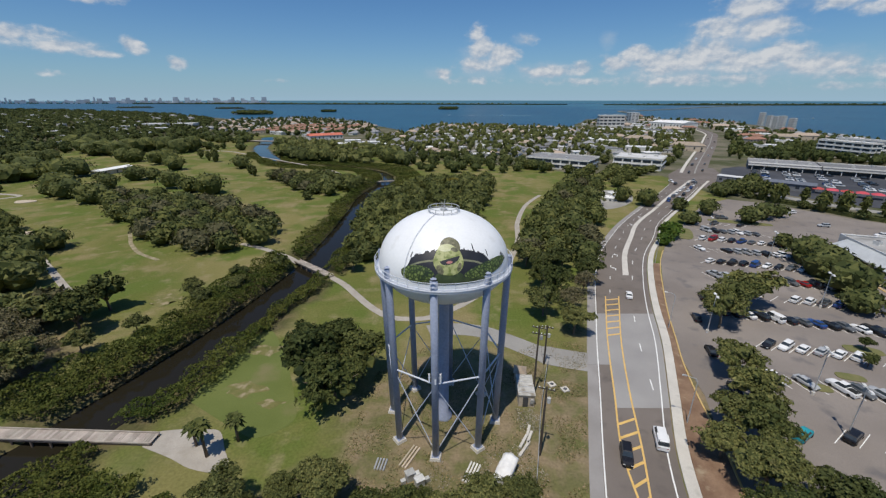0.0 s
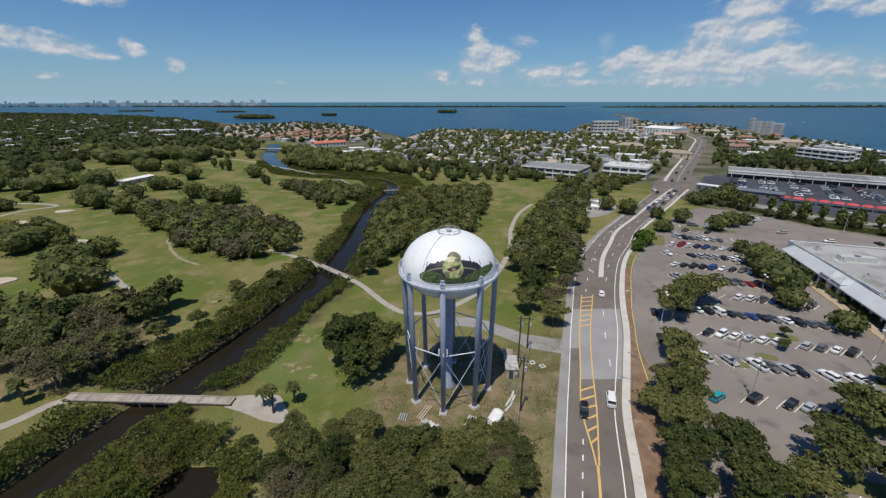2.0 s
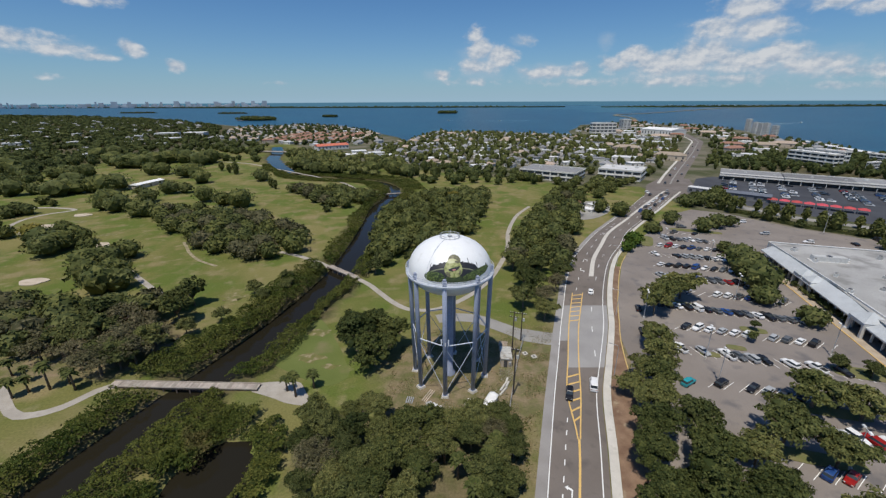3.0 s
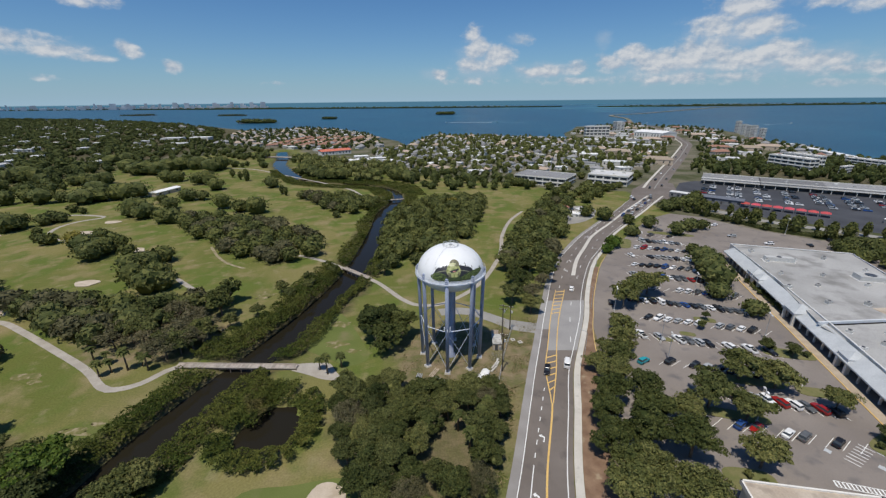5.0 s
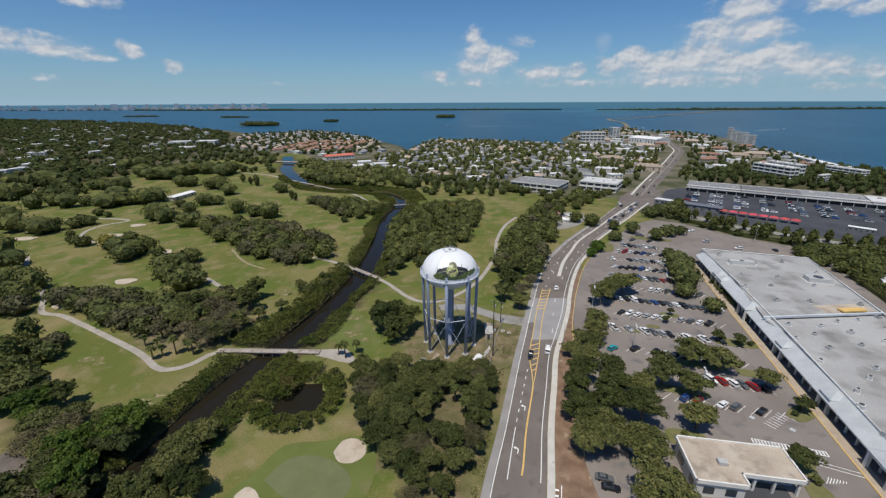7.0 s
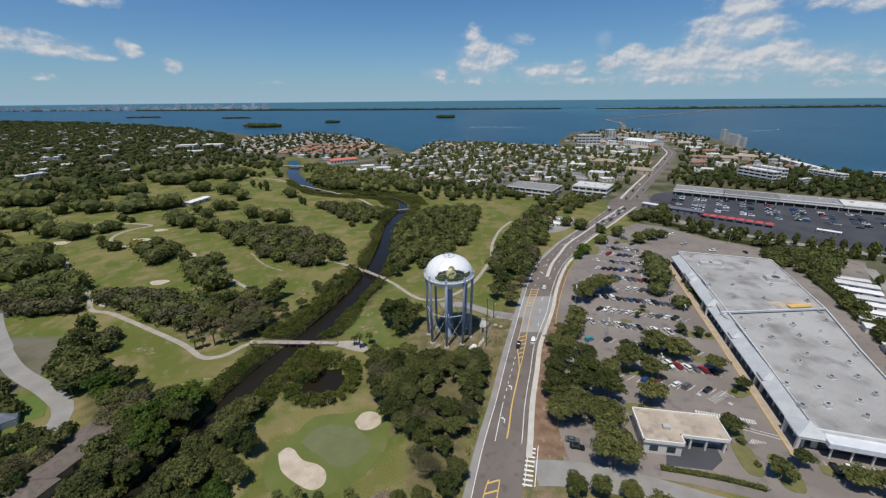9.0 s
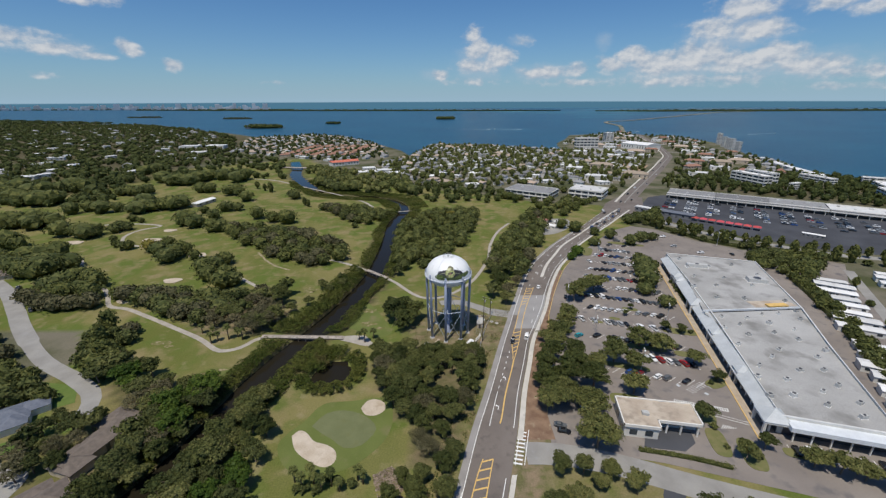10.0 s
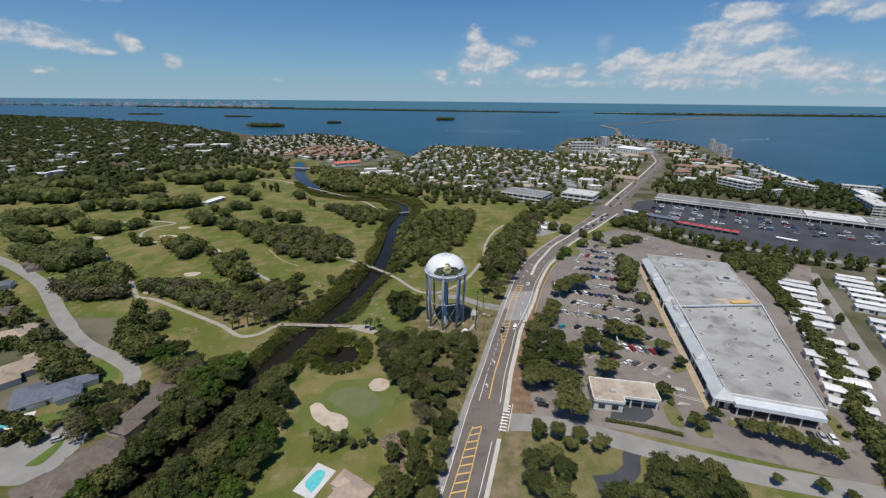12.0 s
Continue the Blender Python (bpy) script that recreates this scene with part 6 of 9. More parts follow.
office_a = banded("office_building", 52, 34, 8.0, 2, M["roof_grey"], M["stucco"], "white two-storey office building with a grey flat roof", "office building", 0.55, 0.5)
put(office_a, 92, 332, -33, 0.92)
office_b = banded("office_building", 34, 28, 8.0, 2, M["roof_white"], M["stucco"], "white office building with a bright flat roof", "office building", 0.5, 0.4)
put(office_b, 152, 330, -33)
hall = proto("exhibition_hall", 64, 44, 9.0, M["roof_white"], M["stucco"], "large white hall with a low white roof", style="gable", category="hall", pitch=0.12, wins=10)
put(hall, 404, 764, -62, 0.95, 1.25)
condo = banded("apartment_tower", 10, 15, 24.0, 8, M["roof_white"], M["stucco"], "white apartment tower with rows of balconies", "apartment building", 0.4, 0.12, 0.6, 8.0)
for x, y in ((620, 850), (603, 806), (588, 770), (574, 738), (558, 696)):
    put(condo, x, y, 10, 0.62, 0.85 + (x % 3) * 0.08, "row of apartment towers")
put(condo, 388, 900, 0, 1.6, 0.95)
block = banded("apartment_block", 60, 16, 13.0, 4, M["roof_white"], M["stucco"], "long white apartment block with balconies", "apartment building", 0.5, 0.5, 0.75, 10.0)
put(block, 293, 768, 0, 0.75, 1.7)
put(block, 360, 382, 103, 0.72, 1.1)
put(block, 376, 388, 103, 0.6, 1.2)
put(block, 441, 384, 100, 0.62, 0.8)
put(block, 438, 290, 62, 0.9, 0.85)
put(block, 384, 347, 20, 0.24, 0.75)
put(block, 512, 378, -33, 0.6, 0.7)
put(block, 470, 330, 62, 0.8, 0.8)
put(block, 520, 262, -40, 0.9, 0.8)
# shop wall grey, darkened to include the shade below the canopies
M["wall_shaded"] = surface("wall_shaded", (0.16, 0.165, 0.175), (0.22, 0.225, 0.235), 0.3, 0.85, 3.0, 0.1)


def strip_mall(roof_mat, label):
    """One unit of a long row of shops: flat roof behind a parapet, a deep canopy over dark glazing."""
    t = thing("strip_mall", 0, 0, -400, 0, label, "shop building")
    PROTO_HOUSES.append(t)
    for name, x, y, z, sx, sy, sz, mat_, text in (
            ("wall", 0, 0, 2.4, 46, 28, 4.9, "wall_shaded", ""), ("roof", 0, 0, 4.95, 45.4, 27.4, 0.2, roof_mat, ""),
            ("parapet", 0, -13.8, 5.2, 46, 0.5, 0.9, "stucco", "pale parapet"), ("parapet", 0, 13.8, 5.2, 46, 0.5, 0.9, "stucco", "pale parapet"),
            ("shop_front", 0, -14.05, 1.6, 44, 0.25, 2.9, "dark_front", "dark glazed shop front"), ("canopy", 0, -16.2, 3.7, 46, 4.6, 0.5, "roof_grey", "grey flat canopy"),
            ("fascia", 0, -18.6, 3.75, 46, 0.2, 0.8, "stucco", "pale fascia")):
        bm = bmesh.new()
        add_box(bm, x, y, z, sx, sy, sz)
        part(name, bm, M[mat_], t, text)
    for k in range(6):
        bm = bmesh.new()
        add_box(bm, -20 + k * 8, -18.0, 1.8, 0.45, 0.45, 3.6)
        part("post", bm, M["stucco"], t)
    for x, y, w_ in ((-15, 4, 2.4), (-4, -3, 1.8), (9, 6, 3.0), (17, -5, 2.0)):
        bm = bmesh.new()
        add_box(bm, x, y, 5.6, w_, w_ * 0.7, 1.2)
        part("roof_box", bm, M["plant_unit"], t)
    return t


mall = strip_mall("roof_grey", "long low strip mall with a grey flat roof")
mall_white = strip_mall("roof_white", "long low strip mall with a white flat roof")
for k, (x, y) in enumerate(((257, 322), (293, 298), (329, 275), (365, 251), (401, 227), (437, 203))):
    put(mall_white if k == 3 else mall, x, y, -33.4, 0.93)
shed = proto("golf_pavilion", 26, 8, 3.2, M["roof_white"], M["stucco_tan"], "open golf pavilion with a bright white roof", style="gable", category="pavilion", pitch=0.2)
put(shed, -242, 299, 79)
cottage_white = proto("house", 15, 10, 3.2, M["roof_white"], M["stucco"], "small house with a white flat roof in the town", style="flat")
cottage_grey = proto("house", 14, 11, 3.2, M["roof_grey"], M["stucco"], "small house with a grey hipped roof in the town")
cottage_tan = proto("house", 15, 11, 3.4, M["roof_tan"], M["stucco"], "small house with a tan hipped roof in the town")
cottage_brick = proto("house", 26, 11, 6.0, M["roof_brick"], M["stucco_tan"], "two-storey terrace with a brick-red roof", storeys=2, wins=5)
put(cottage_white, 84, 216, -33, 0.6)
put(cottage_white, 93, 228, 20, 0.5)
put(cottage_brick, 80, 232, -33, 0.45)
canopy_row = proto("shop_row", 22, 6, 4.0, M["roof_white"], M["wall_shaded"], "narrow shop row with a white canopy roof", style="flat", category="shop building", wins=5)
blue_row = proto("shop_row", 26, 8, 4.0, M["roof_slate"], M["wall_shaded"], "narrow shop row with a blue-grey roof", style="gable", category="shop building", wins=5, pitch=0.25)
put(canopy_row, 272, 189, -45, 0.6)
put(canopy_row, 184, 262, -47)
put(blue_row, 202, 246, -42)
block_low = proto("commercial_building", 30, 20, 6.0, M["roof_white"], M["stucco"], "low commercial building with a pale flat roof", style="flat", category="building", wins=4)
block_grey = proto("commercial_building", 36, 16, 6.5, M["roof_grey"], M["stucco"], "low commercial building with a grey flat roof", style="flat", category="building", wins=4)
block_tan = proto("commercial_building", 40, 18, 7.0, M["roof_tan"], M["stucco_tan"], "low commercial building with a tan roof", category="building", wins=5)
put(block_low, -540, 790, 5, 1.2)
put(block_low, -490, 800, 5, 1.2)
put(block_low, -470, 690, 5, 1.0)
for k in range(7):
    put(block_low, 512 - k * 4.6, 546 - k * 17, 75, 0.5 + (k % 3) * 0.06, 0.8)
COMMERCE = [(block_low, 195, 430), (block_grey, 275, 640), (block_tan, 235, 520), (block_low, 310, 600), (block_low, 345, 690), (block_grey, 215, 590), (block_low, 190, 500), (block_grey, 300, 760), (block_low, 345, 820), (block_tan, 250, 440), (block_low, 260, 700), (block_grey, 160, 420), (block_low, 440, 600), (block_tan, 470, 560), (block_tan, 430, 545), (block_low, 400, 500), (block_low, 520, 760), (block_low, 470, 700), (block_low, 560, 860), (block_grey, 600, 960), (block_low, 520, 930), (block_low, 500, 1040), (block_low, 340, 450), (block_low, 480, 430)]
COMMERCE += [((block_low, block_grey, block_low, block_tan)[k % 4], x, y) for k, (x, y) in enumerate(((300, 640), (330, 662), (352, 640), (362, 690), (330, 710), (310, 740), (345, 775), (330, 805), (365, 812), (400, 862), (420, 902), (440, 955), (400, 940), (370, 872), (462, 690), (488, 765), (505, 820)))]
for p_, x, y in COMMERCE:
    put(p_, x, y, -33 + (x * 7 % 3) * 4, 0.8 + (y % 5) * 0.06)
patch("bare_lot", [(250, 470), (290, 500), (318, 545), (300, 570), (262, 540)], 0.08, M["dirt"], "bare orange-brown building lot", "ground")
patch("green_field", [(276, 392), (296, 384), (322, 450), (302, 446)], 0.08, M["green_turf"], "small bright green lawn beside the main road", "ground")
NORTH_TOWN = [(-50, 400), (45, 375), (70, 390), (180, 385), (235, 430), (300, 540), (380, 700), (240, 740), (110, 820), (-25, 860), (-62, 640), (-110, 560), (-60, 450)]
WEST_TOWN = [(-180, 590), (-260, 640), (-420, 720), (-520, 1030), (-400, 1150), (-310, 1100), (-215, 980), (-145, 830), (-100, 660)]
EAST_TOWN = [(330, 500), (430, 430), (500, 480), (545, 610), (540, 640), (520, 800), (600, 860), (630, 1000), (540, 1180), (450, 1140), (330, 980), (275, 870), (400, 760), (400, 640)]
house_rnd = random.Random(12)
for poly, gap, seed, protos in ((NORTH_TOWN, 19, 31, (cottage_white, cottage_grey, cottage_grey, cottage_white, cottage_tan)), (WEST_TOWN, 21, 32, (cottage_white, cottage_grey, cottage_tan)), (EAST_TOWN, 22, 33, (cottage_white, cottage_grey, cottage_grey, cottage_tan, cottage_brick))):
    for x, y in scatter(poly, gap, seed):
        if any(math.hypot(x - cx, y - cy) < 24 for _, cx, cy in COMMERCE):
            continue
        if seg_dist(np.array([x]), np.array([y]), FAR_ROAD)[0] < 22 or inside(np.array([x]), np.array([y]), [(240, 615), (300, 618), (352, 735), (292, 815), (262, 760)])[0]:
            continue
        town_house(house_rnd.choice(protos), x, y, house_rnd.choice((-33, 57, -30, 60, 10)), house_rnd.uniform(0.65, 1.1), house_rnd.uniform(0.8, 1.2), "houses of the town")
for k in range(40):
    town_house(cottage_brick, -292 + (k % 5) * 28 + (k // 5) * 2, 660 + (k // 5) * 22, 24, 0.72, None, "brick-red terraces")
for x, y, k in ((-108, 470, 0.8), (-86, 486, 0.7), (-112, 505, 0.6), (-66, 462, 0.7)):
    put(block_low, x, y, 20, k, 0.7)
for x, y in scatter([(-430, 430), (-900, 560), (-1500, 1100), (-1250, 1600), (-800, 1300), (-560, 1000), (-430, 720)], 64, 34):
    town_house(house_rnd.choice((cottage_white, cottage_white, cottage_grey)), x, y, house_rnd.uniform(0, 90), house_rnd.uniform(0.8, 1.2), house_rnd.uniform(1.0, 1.5), "houses in the far woods")
for k, (x, y) in enumerate(((-646, 542), (-607, 462), (-550, 436), (-542, 452), (-508, 387), (-567, 489), (-578, 541), (-526, 377), (-678, 625), (-689, 654), (-493, 649), (-504, 635), (-471, 714), (-551, 783), (-575, 764))):
    town_house((cottage_white, cottage_grey, cottage_white)[k % 3], x, y, 20 + k * 31 % 60, 0.9 + k % 3 * 0.2, 1.4, "houses in the far woods")


def settle_town(limit):
    TOWN_HOUSES.sort(key=lambda h: h[0])
    for _, proto_, x, y, turn, k, kz, group in TOWN_HOUSES[:limit]:
        put(proto_, x, y, turn, k, kz, group)
    rest = {}
    for _, proto_, x, y, turn, k, kz, group in TOWN_HOUSES[limit:]:
        m = pose(x, y, 0, 0, 0, turn) @ Matrix.Diagonal((k, k, kz, 1))
        for o in proto_.children:
            kind = o.name.split(".")[0]
            if kind not in ("wall", "roof", "window"):
                continue
            mat_ = o.data.materials[0]
            verts, faces = rest.setdefault(mat_.name, ([], [], mat_))[:2]
            base = len(verts)
            verts += [tuple(m @ v.co) for v in o.data.vertices]
            faces += [tuple(base + i for i in f.vertices) for f in o.data.polygons]
    for verts, faces, mat_ in rest.values():
        tagged(mesh_object("far_houses", verts, faces, mat_), "small houses far off among trees", "houses", "", "stuff")


settle_town(125)

# ---- more trees on the golf course ----
# the far western fairway
for x, y, r in ((-341, 261, 8.8), (-334, 271, 8.4), (-316, 264, 10.3), (-305, 270, 6.8), (-282, 262, 11.4), (-282, 272, 9.9), (-275, 272, 10.7), (-352, 338, 7.9), (-342, 339, 8.8), (-334, 338, 8.7), (-329, 345, 9.8), (-427, 365, 16.6), (-417, 363, 13.1), (-390, 346, 10.4), (-382, 315, 5.0), (-372, 312, 4.8), (-364, 315, 4.8), (-363, 323, 5.0)):
    plant("dark" if (x + y) % 3 == 0 else "oak", x, y, r)
# a dark belt of trees beyond it
for x, y, r in ((-418, 297, 14.2), (-411, 297, 14.0), (-398, 292, 13.8), (-393, 296, 13.8), (-393, 305, 11.9), (-449, 335, 14.3), (-441, 343, 14.3), (-460, 309, 14.0), (-464, 322, 14.3), (-442, 309, 13.7), (-486, 364, 14.2), (-503, 364, 14.4), (-433, 352, 11.0)):
    plant("oak" if (x + y) % 3 == 0 else "dark", x, y, r)
# the west fairway
for x, y, r in ((-369, 218, 11.2), (-363, 222, 11.2), (-351, 218, 11.0), (-346, 222, 11.7), (-332, 215, 11.4), (-338, 226, 10.9), (-331, 226, 9.9), (-319, 221, 9.7), (-293, 196, 10.4), (-277, 195, 10.1), (-269, 191, 9.2), (-268, 198, 7.2), (-259, 205, 5.8), (-260, 212, 5.8), (-254, 212, 5.1), (-268, 237, 3.9), (-258, 233, 2.6), (-245, 185, 2.7), (-233, 172, 3.2), (-223, 166, 4.4), (-220, 167, 3.8)):
    plant("oak" if (x + y) % 3 == 0 else "dark", x, y, r)
# the wood beside the residential street
for x, y, r in ((-327, 176, 10.6), (-313, 170, 10.4), (-306, 170, 10.3), (-300, 169, 8.6), (-349, 196, 10.5), (-277, 134, 8.5), (-268, 130, 8.3), (-289, 142, 8.8), (-256, 124, 9.2), (-247, 119, 9.0), (-240, 118, 8.8), (-239, 122, 9.6), (-239, 128, 9.7), (-238, 132, 9.1), (-233, 134, 8.4), (-266, 142, 9.8), (-260, 147, 9.7), (-254, 150, 9.1), (-254, 134, 8.7)):
    plant("oak" if (x + y) % 3 == 0 else "dark", x, y, r)
# the lower wood beside the street
for x, y, r in ((-214, 100, 8.1), (-211, 103, 8.1), (-208, 107, 8.1), (-206, 111, 8.1), (-201, 110, 7.6), (-193, 105, 6.3), (-204, 91, 7.2), (-199, 92, 7.2), (-195, 96, 7.2), (-186, 92, 7.0)):
    plant("oak" if (x + y) % 3 == 0 else "dark", x, y, r)
# dry scrub below that wood
for x, y, r in ((-219, 90, 4.8), (-212, 87, 5.2), (-201, 81, 6.0), (-193, 79, 5.9), (-186, 81, 5.8), (-178, 82, 5.8)):
    plant("grey", x, y, r)
# the middle fairways
for x, y, r in ((-293, 290, 12.2), (-266, 276, 9.8), (-258, 277, 11.4), (-253, 283, 11.4), (-355, 414, 15.3), (-333, 396, 14.8), (-322, 396, 14.6), (-312, 396, 14.4), (-311, 414, 14.8), (-309, 431, 13.0), (-290, 431, 12.7), (-263, 413, 14.3), (-260, 430, 12.5), (-421, 474, 12.5), (-420, 498, 12.7)):
    plant("oak" if (x + y) % 3 == 0 else "dark", x, y, r)
# round the pavilion
for x, y, r in ((-235, 338, 9.7), (-226, 339, 10.5), (-204, 311, 9.0), (-264, 353, 9.3), (-274, 353, 9.3), (-204, 270, 8.4), (-195, 273, 6.0), (-215, 226, 11.2), (-205, 220, 10.3), (-222, 232, 7.9), (-184, 209, 8.5), (-178, 208, 7.8), (-202, 244, 7.2), (-222, 264, 5.3)):
    plant("oak" if (x + y) % 3 == 0 else "dark", x, y, r)
# the belt in the middle of the course
wood([(-176, 212), (-158, 189), (-133, 166), (-108, 146), (-92, 139), (-76, 131), (-70, 143), (-66, 156), (-79, 174), (-100, 188), (-122, 199), (-151, 209)], 7.2, 42, {"dark": 5, "oak": 4, "grey": 3}, (4.8, 6.8))
for x, y, r in ((-164, 244, 8.3), (-147, 234, 7.3), (-133, 230, 10.0)):
    plant("dark", x, y, r)
# the fairway beside the canal
wood([(-119, 277), (-98, 252), (-78, 229), (-64, 226), (-55, 236), (-53, 250), (-66, 262), (-85, 266), (-104, 276)], 7.5, 43, {"oak": 4, "dark": 3, "grey": 2}, (4.5, 6.2))
for x, y, r in ((-158, 320, 8.3), (-165, 331, 5.0), (-74, 217, 2.6)):
    plant("oak", x, y, r)
# young trees on the fairway
for x, y, r in ((-220, 374, 2.8), (-206, 361, 2.2), (-196, 353, 3.5), (-138, 291, 2.2), (-133, 286, 1.9)):
    plant("small", x, y, r)
# beyond the upper canal
for x, y, r in ((-177, 428, 10.9), (-151, 390, 10.0), (-136, 373, 9.7), (-123, 357, 9.3), (-113, 357, 9.2), (-103, 357, 9.2), (-70, 357, 9.9), (-47, 351, 10.6), (-36, 342, 10.4)):
    plant("oak" if (x + y) % 3 == 0 else "dark", x, y, r)
# the clump by the flowering tree
for x, y, r in ((-192, 156, 7.7), (-178, 142, 8.3), (-178, 150, 7.9), (-180, 160, 6.4), (-176, 159, 5.8), (-164, 148, 4.4), (-196, 171, 6.1)):
    plant("oak" if (x + y) % 3 == 0 else "dark", x, y, r)
# the round clump
for x, y, r in ((-145, 126, 8.0), (-142, 130, 8.1), (-140, 139, 6.7), (-136, 114, 6.7), (-124, 105, 7.3), (-120, 108, 6.4), (-127, 116, 6.6)):
    plant("oak" if (x + y) % 3 == 0 else "dark", x, y, r)
# the oak at the bend of the path
for x, y, r in ((-83, 84, 6.4), (-88, 90, 5.0), (-85, 95, 5.8)):
    plant("oak" if (x + y) % 3 == 0 else "dark", x, y, r)
plant("yellow", -202, 162, 6.1)
plant("yellow", 4, 241, 5.0)
for x, y in ((-103, 56), (-99, 52), (-95, 53), (-101, 50), (-89, 53), (-92, 55), (-109, 58), (-38.5, 52.5), (-32.5, 53.5), (-35.8, 50.5)):
    plant("palm", x, y)
wood([(-230, 66), (-206, 58), (-180, 42), (-165, 28), (-190, 30), (-225, 45)], 7.5, 72, {"oak": 2, "dark": 3, "grey": 1}, (3.2, 5.0))
wood([(-160, 30), (-146, 22), (-138, 14), (-146, 12), (-164, 24)], 5.0, 73, {"dark": 2, "oak": 2}, (2.8, 4.2))
wood([(-128, -2), (-112, 6), (-108, -14), (-120, -16)], 4.6, 74, {"oak": 2, "dark": 1, "grey": 2}, (2.8, 4.4))
wood([(-160, -8), (-132, -10), (-126, -18), (-140, -22), (-165, -20)], 5.0, 75, {"oak": 1, "dark": 2, "bush": 2}, (2.0, 3.2))
wood([(-150, 46), (-132, 42), (-120, 28), (-128, 24), (-142, 34)], 5.5, 76, {"dark": 3, "oak": 2}, (3.4, 5.0))
# woods west of the street and by the far fairways
wood([(-158, 52), (-150, 60), (-140, 58), (-135, 48), (-146, 44)], 6.0, 51, {"oak": 2, "grey": 2, "small": 2}, (3.0, 4.5))
for x, y, r in ((-88, -2, 5.0), (-91, -9, 5.5), (-90, -16, 5.5), (-93, -22, 4.5), (-92, -28, 5.0), (-95, -35, 5.5), (-94, -42, 5.0), (-98, -49, 6.0), (-97, -57, 5.5), (-69, -4, 5.0), (-67, -11, 5.5), (-71, -19, 5.5), (-69, -27, 5.5), (-75, -34, 5.5), (-70, -41, 6.0), (-76, -48, 6.0), (-64, 6, 4.5), (-66, 13, 4.0)):
    plant("dark" if (x + y) % 2 else "oak", x, y, r)
for x, y in ((-81.5, -1), (-84, -9), (-86, -17), (-89, -25), (-91, -33), (-72, -13), (-76, -21), (-79.5, -29), (-82, -38), (-93, -42)):
    plant("dark" if y % 3 == 0 else "oak", x, y, 4.4)
# subdivision gardens
wood([(-128, 3), (-116, 6), (-112, -8), (-118, -18), (-128, -8)], 6.0, 52, {"oak": 2, "dark": 2, "grey": 2}, (3.2, 5.0))
wood([(-176, 30), (-156, 24), (-150, 12), (-170, 26)], 6.0, 53, {"dark": 2, "oak": 1}, (3.5, 5.0))
wood([(-300, 118), (-262, 100), (-232, 78), (-206, 52), (-230, 40), (-290, 80)], 12.0, 54, {"dark": 2, "oak": 3, "grey": 1}, (4.0, 6.0))
wood([(-15, -18), (2, -8), (0, -30), (-8, -60), (-22, -60), (-20, -34)], 5.0, 55, {"oak": 3, "dark": 3}, (2.6, 4.0))
for x, y, r in ((-68, 103, 3.6), (-63, 98, 3.2), (-58, 106, 3.0), (-70, 84, 3.0), (-60, 112, 3.0), (-76, 76, 3.4), (-52, 122, 2.8)):
    plant("oak", x, y, r)
for x, y, r in ((130, 174, 6.0), (141, 181, 6.5), (150, 184, 5.0), (104, 173, 5.0), (121, 188, 5.5), (122, 144, 4.0), (124, 130, 4.5), (86, 154, 5.0), (80, 146, 3.5), (112, 196, 4.5)):
    plant("oak" if x > 100 else "bright", x, y, r * 0.9)
# car park trees
for x, y, r in ((44, 46, 5.5), (40, 38, 5.5), (41, 51, 4.0), (36, 31, 5.0), (42, 24, 6.5), (34, 22, 5.0), (35, 15, 5.0), (51, 21, 6.0), (47, 31, 6.0), (56, 32, 5.0), (50, 40, 5.0), (46, 56, 4.0)):
    plant("dark" if x + y < 64 else "oak" if x + y > 80 else "grey" if x == 46 else "bright" if x == 44 else "dark", x, y, r)
for x, y, r in ((64, 36, 6.5), (70, 31, 5.5), (79, 47, 6.5), (86, 43, 6.0), (70, 94, 7.0), (78, 99, 7.0), (64, 88, 5.5), (56, 70, 5.0), (52, 61, 5.5), (49, 54, 5.0), (114, 118, 7.5), (110, 106, 7.5), (117, 128, 7.0), (104, 96, 5.0), (64, 18, 5.0), (94, 34, 4.5), (108, 82, 4.5), (46, 9, 6.6), (43, -5.5, 7.2), (33.8, 10.5, 6.4), (38.5, 14.5, 5.6)):
    plant("oak", x, y, r)
for x, y, r in ((97, 24, 2.8), (102, 57, 2.6), (96, 60, 2.4), (89, 79, 1.8), (84, 73, 1.8), (80, 5, 4.0), (84, -10, 3.5), (92, -6, 3.0)):
    plant("oak", x, y, r)
for x, y, r in ((30, -14, 3.6), (36, -14.5, 3.4), (43, -15.5, 3.6), (48, -19, 3.6), (39, -19, 3.0), (26.5, -27, 4.6), (31, -24, 4.0), (34, -30, 4.4), (25, -34, 4.8), (30, -38, 5.0), (63, -28, 4.4), (70, -29.5, 4.6), (77, -31, 4.4), (70, -35, 4.6), (59, -33, 4.2), (64, -36, 4.6), (77, -38, 4.8), (54, -38, 4.6), (46, -38, 4.4), (101, -12.5, 4.2), (106, -15, 4.4), (111, -17, 4.2), (115, -20, 3.8), (119, -23, 3.2), (95, -31, 2.0), (106, -33.5, 2.2), (112, -36, 2.0)):
    plant("oak", x, y, r)
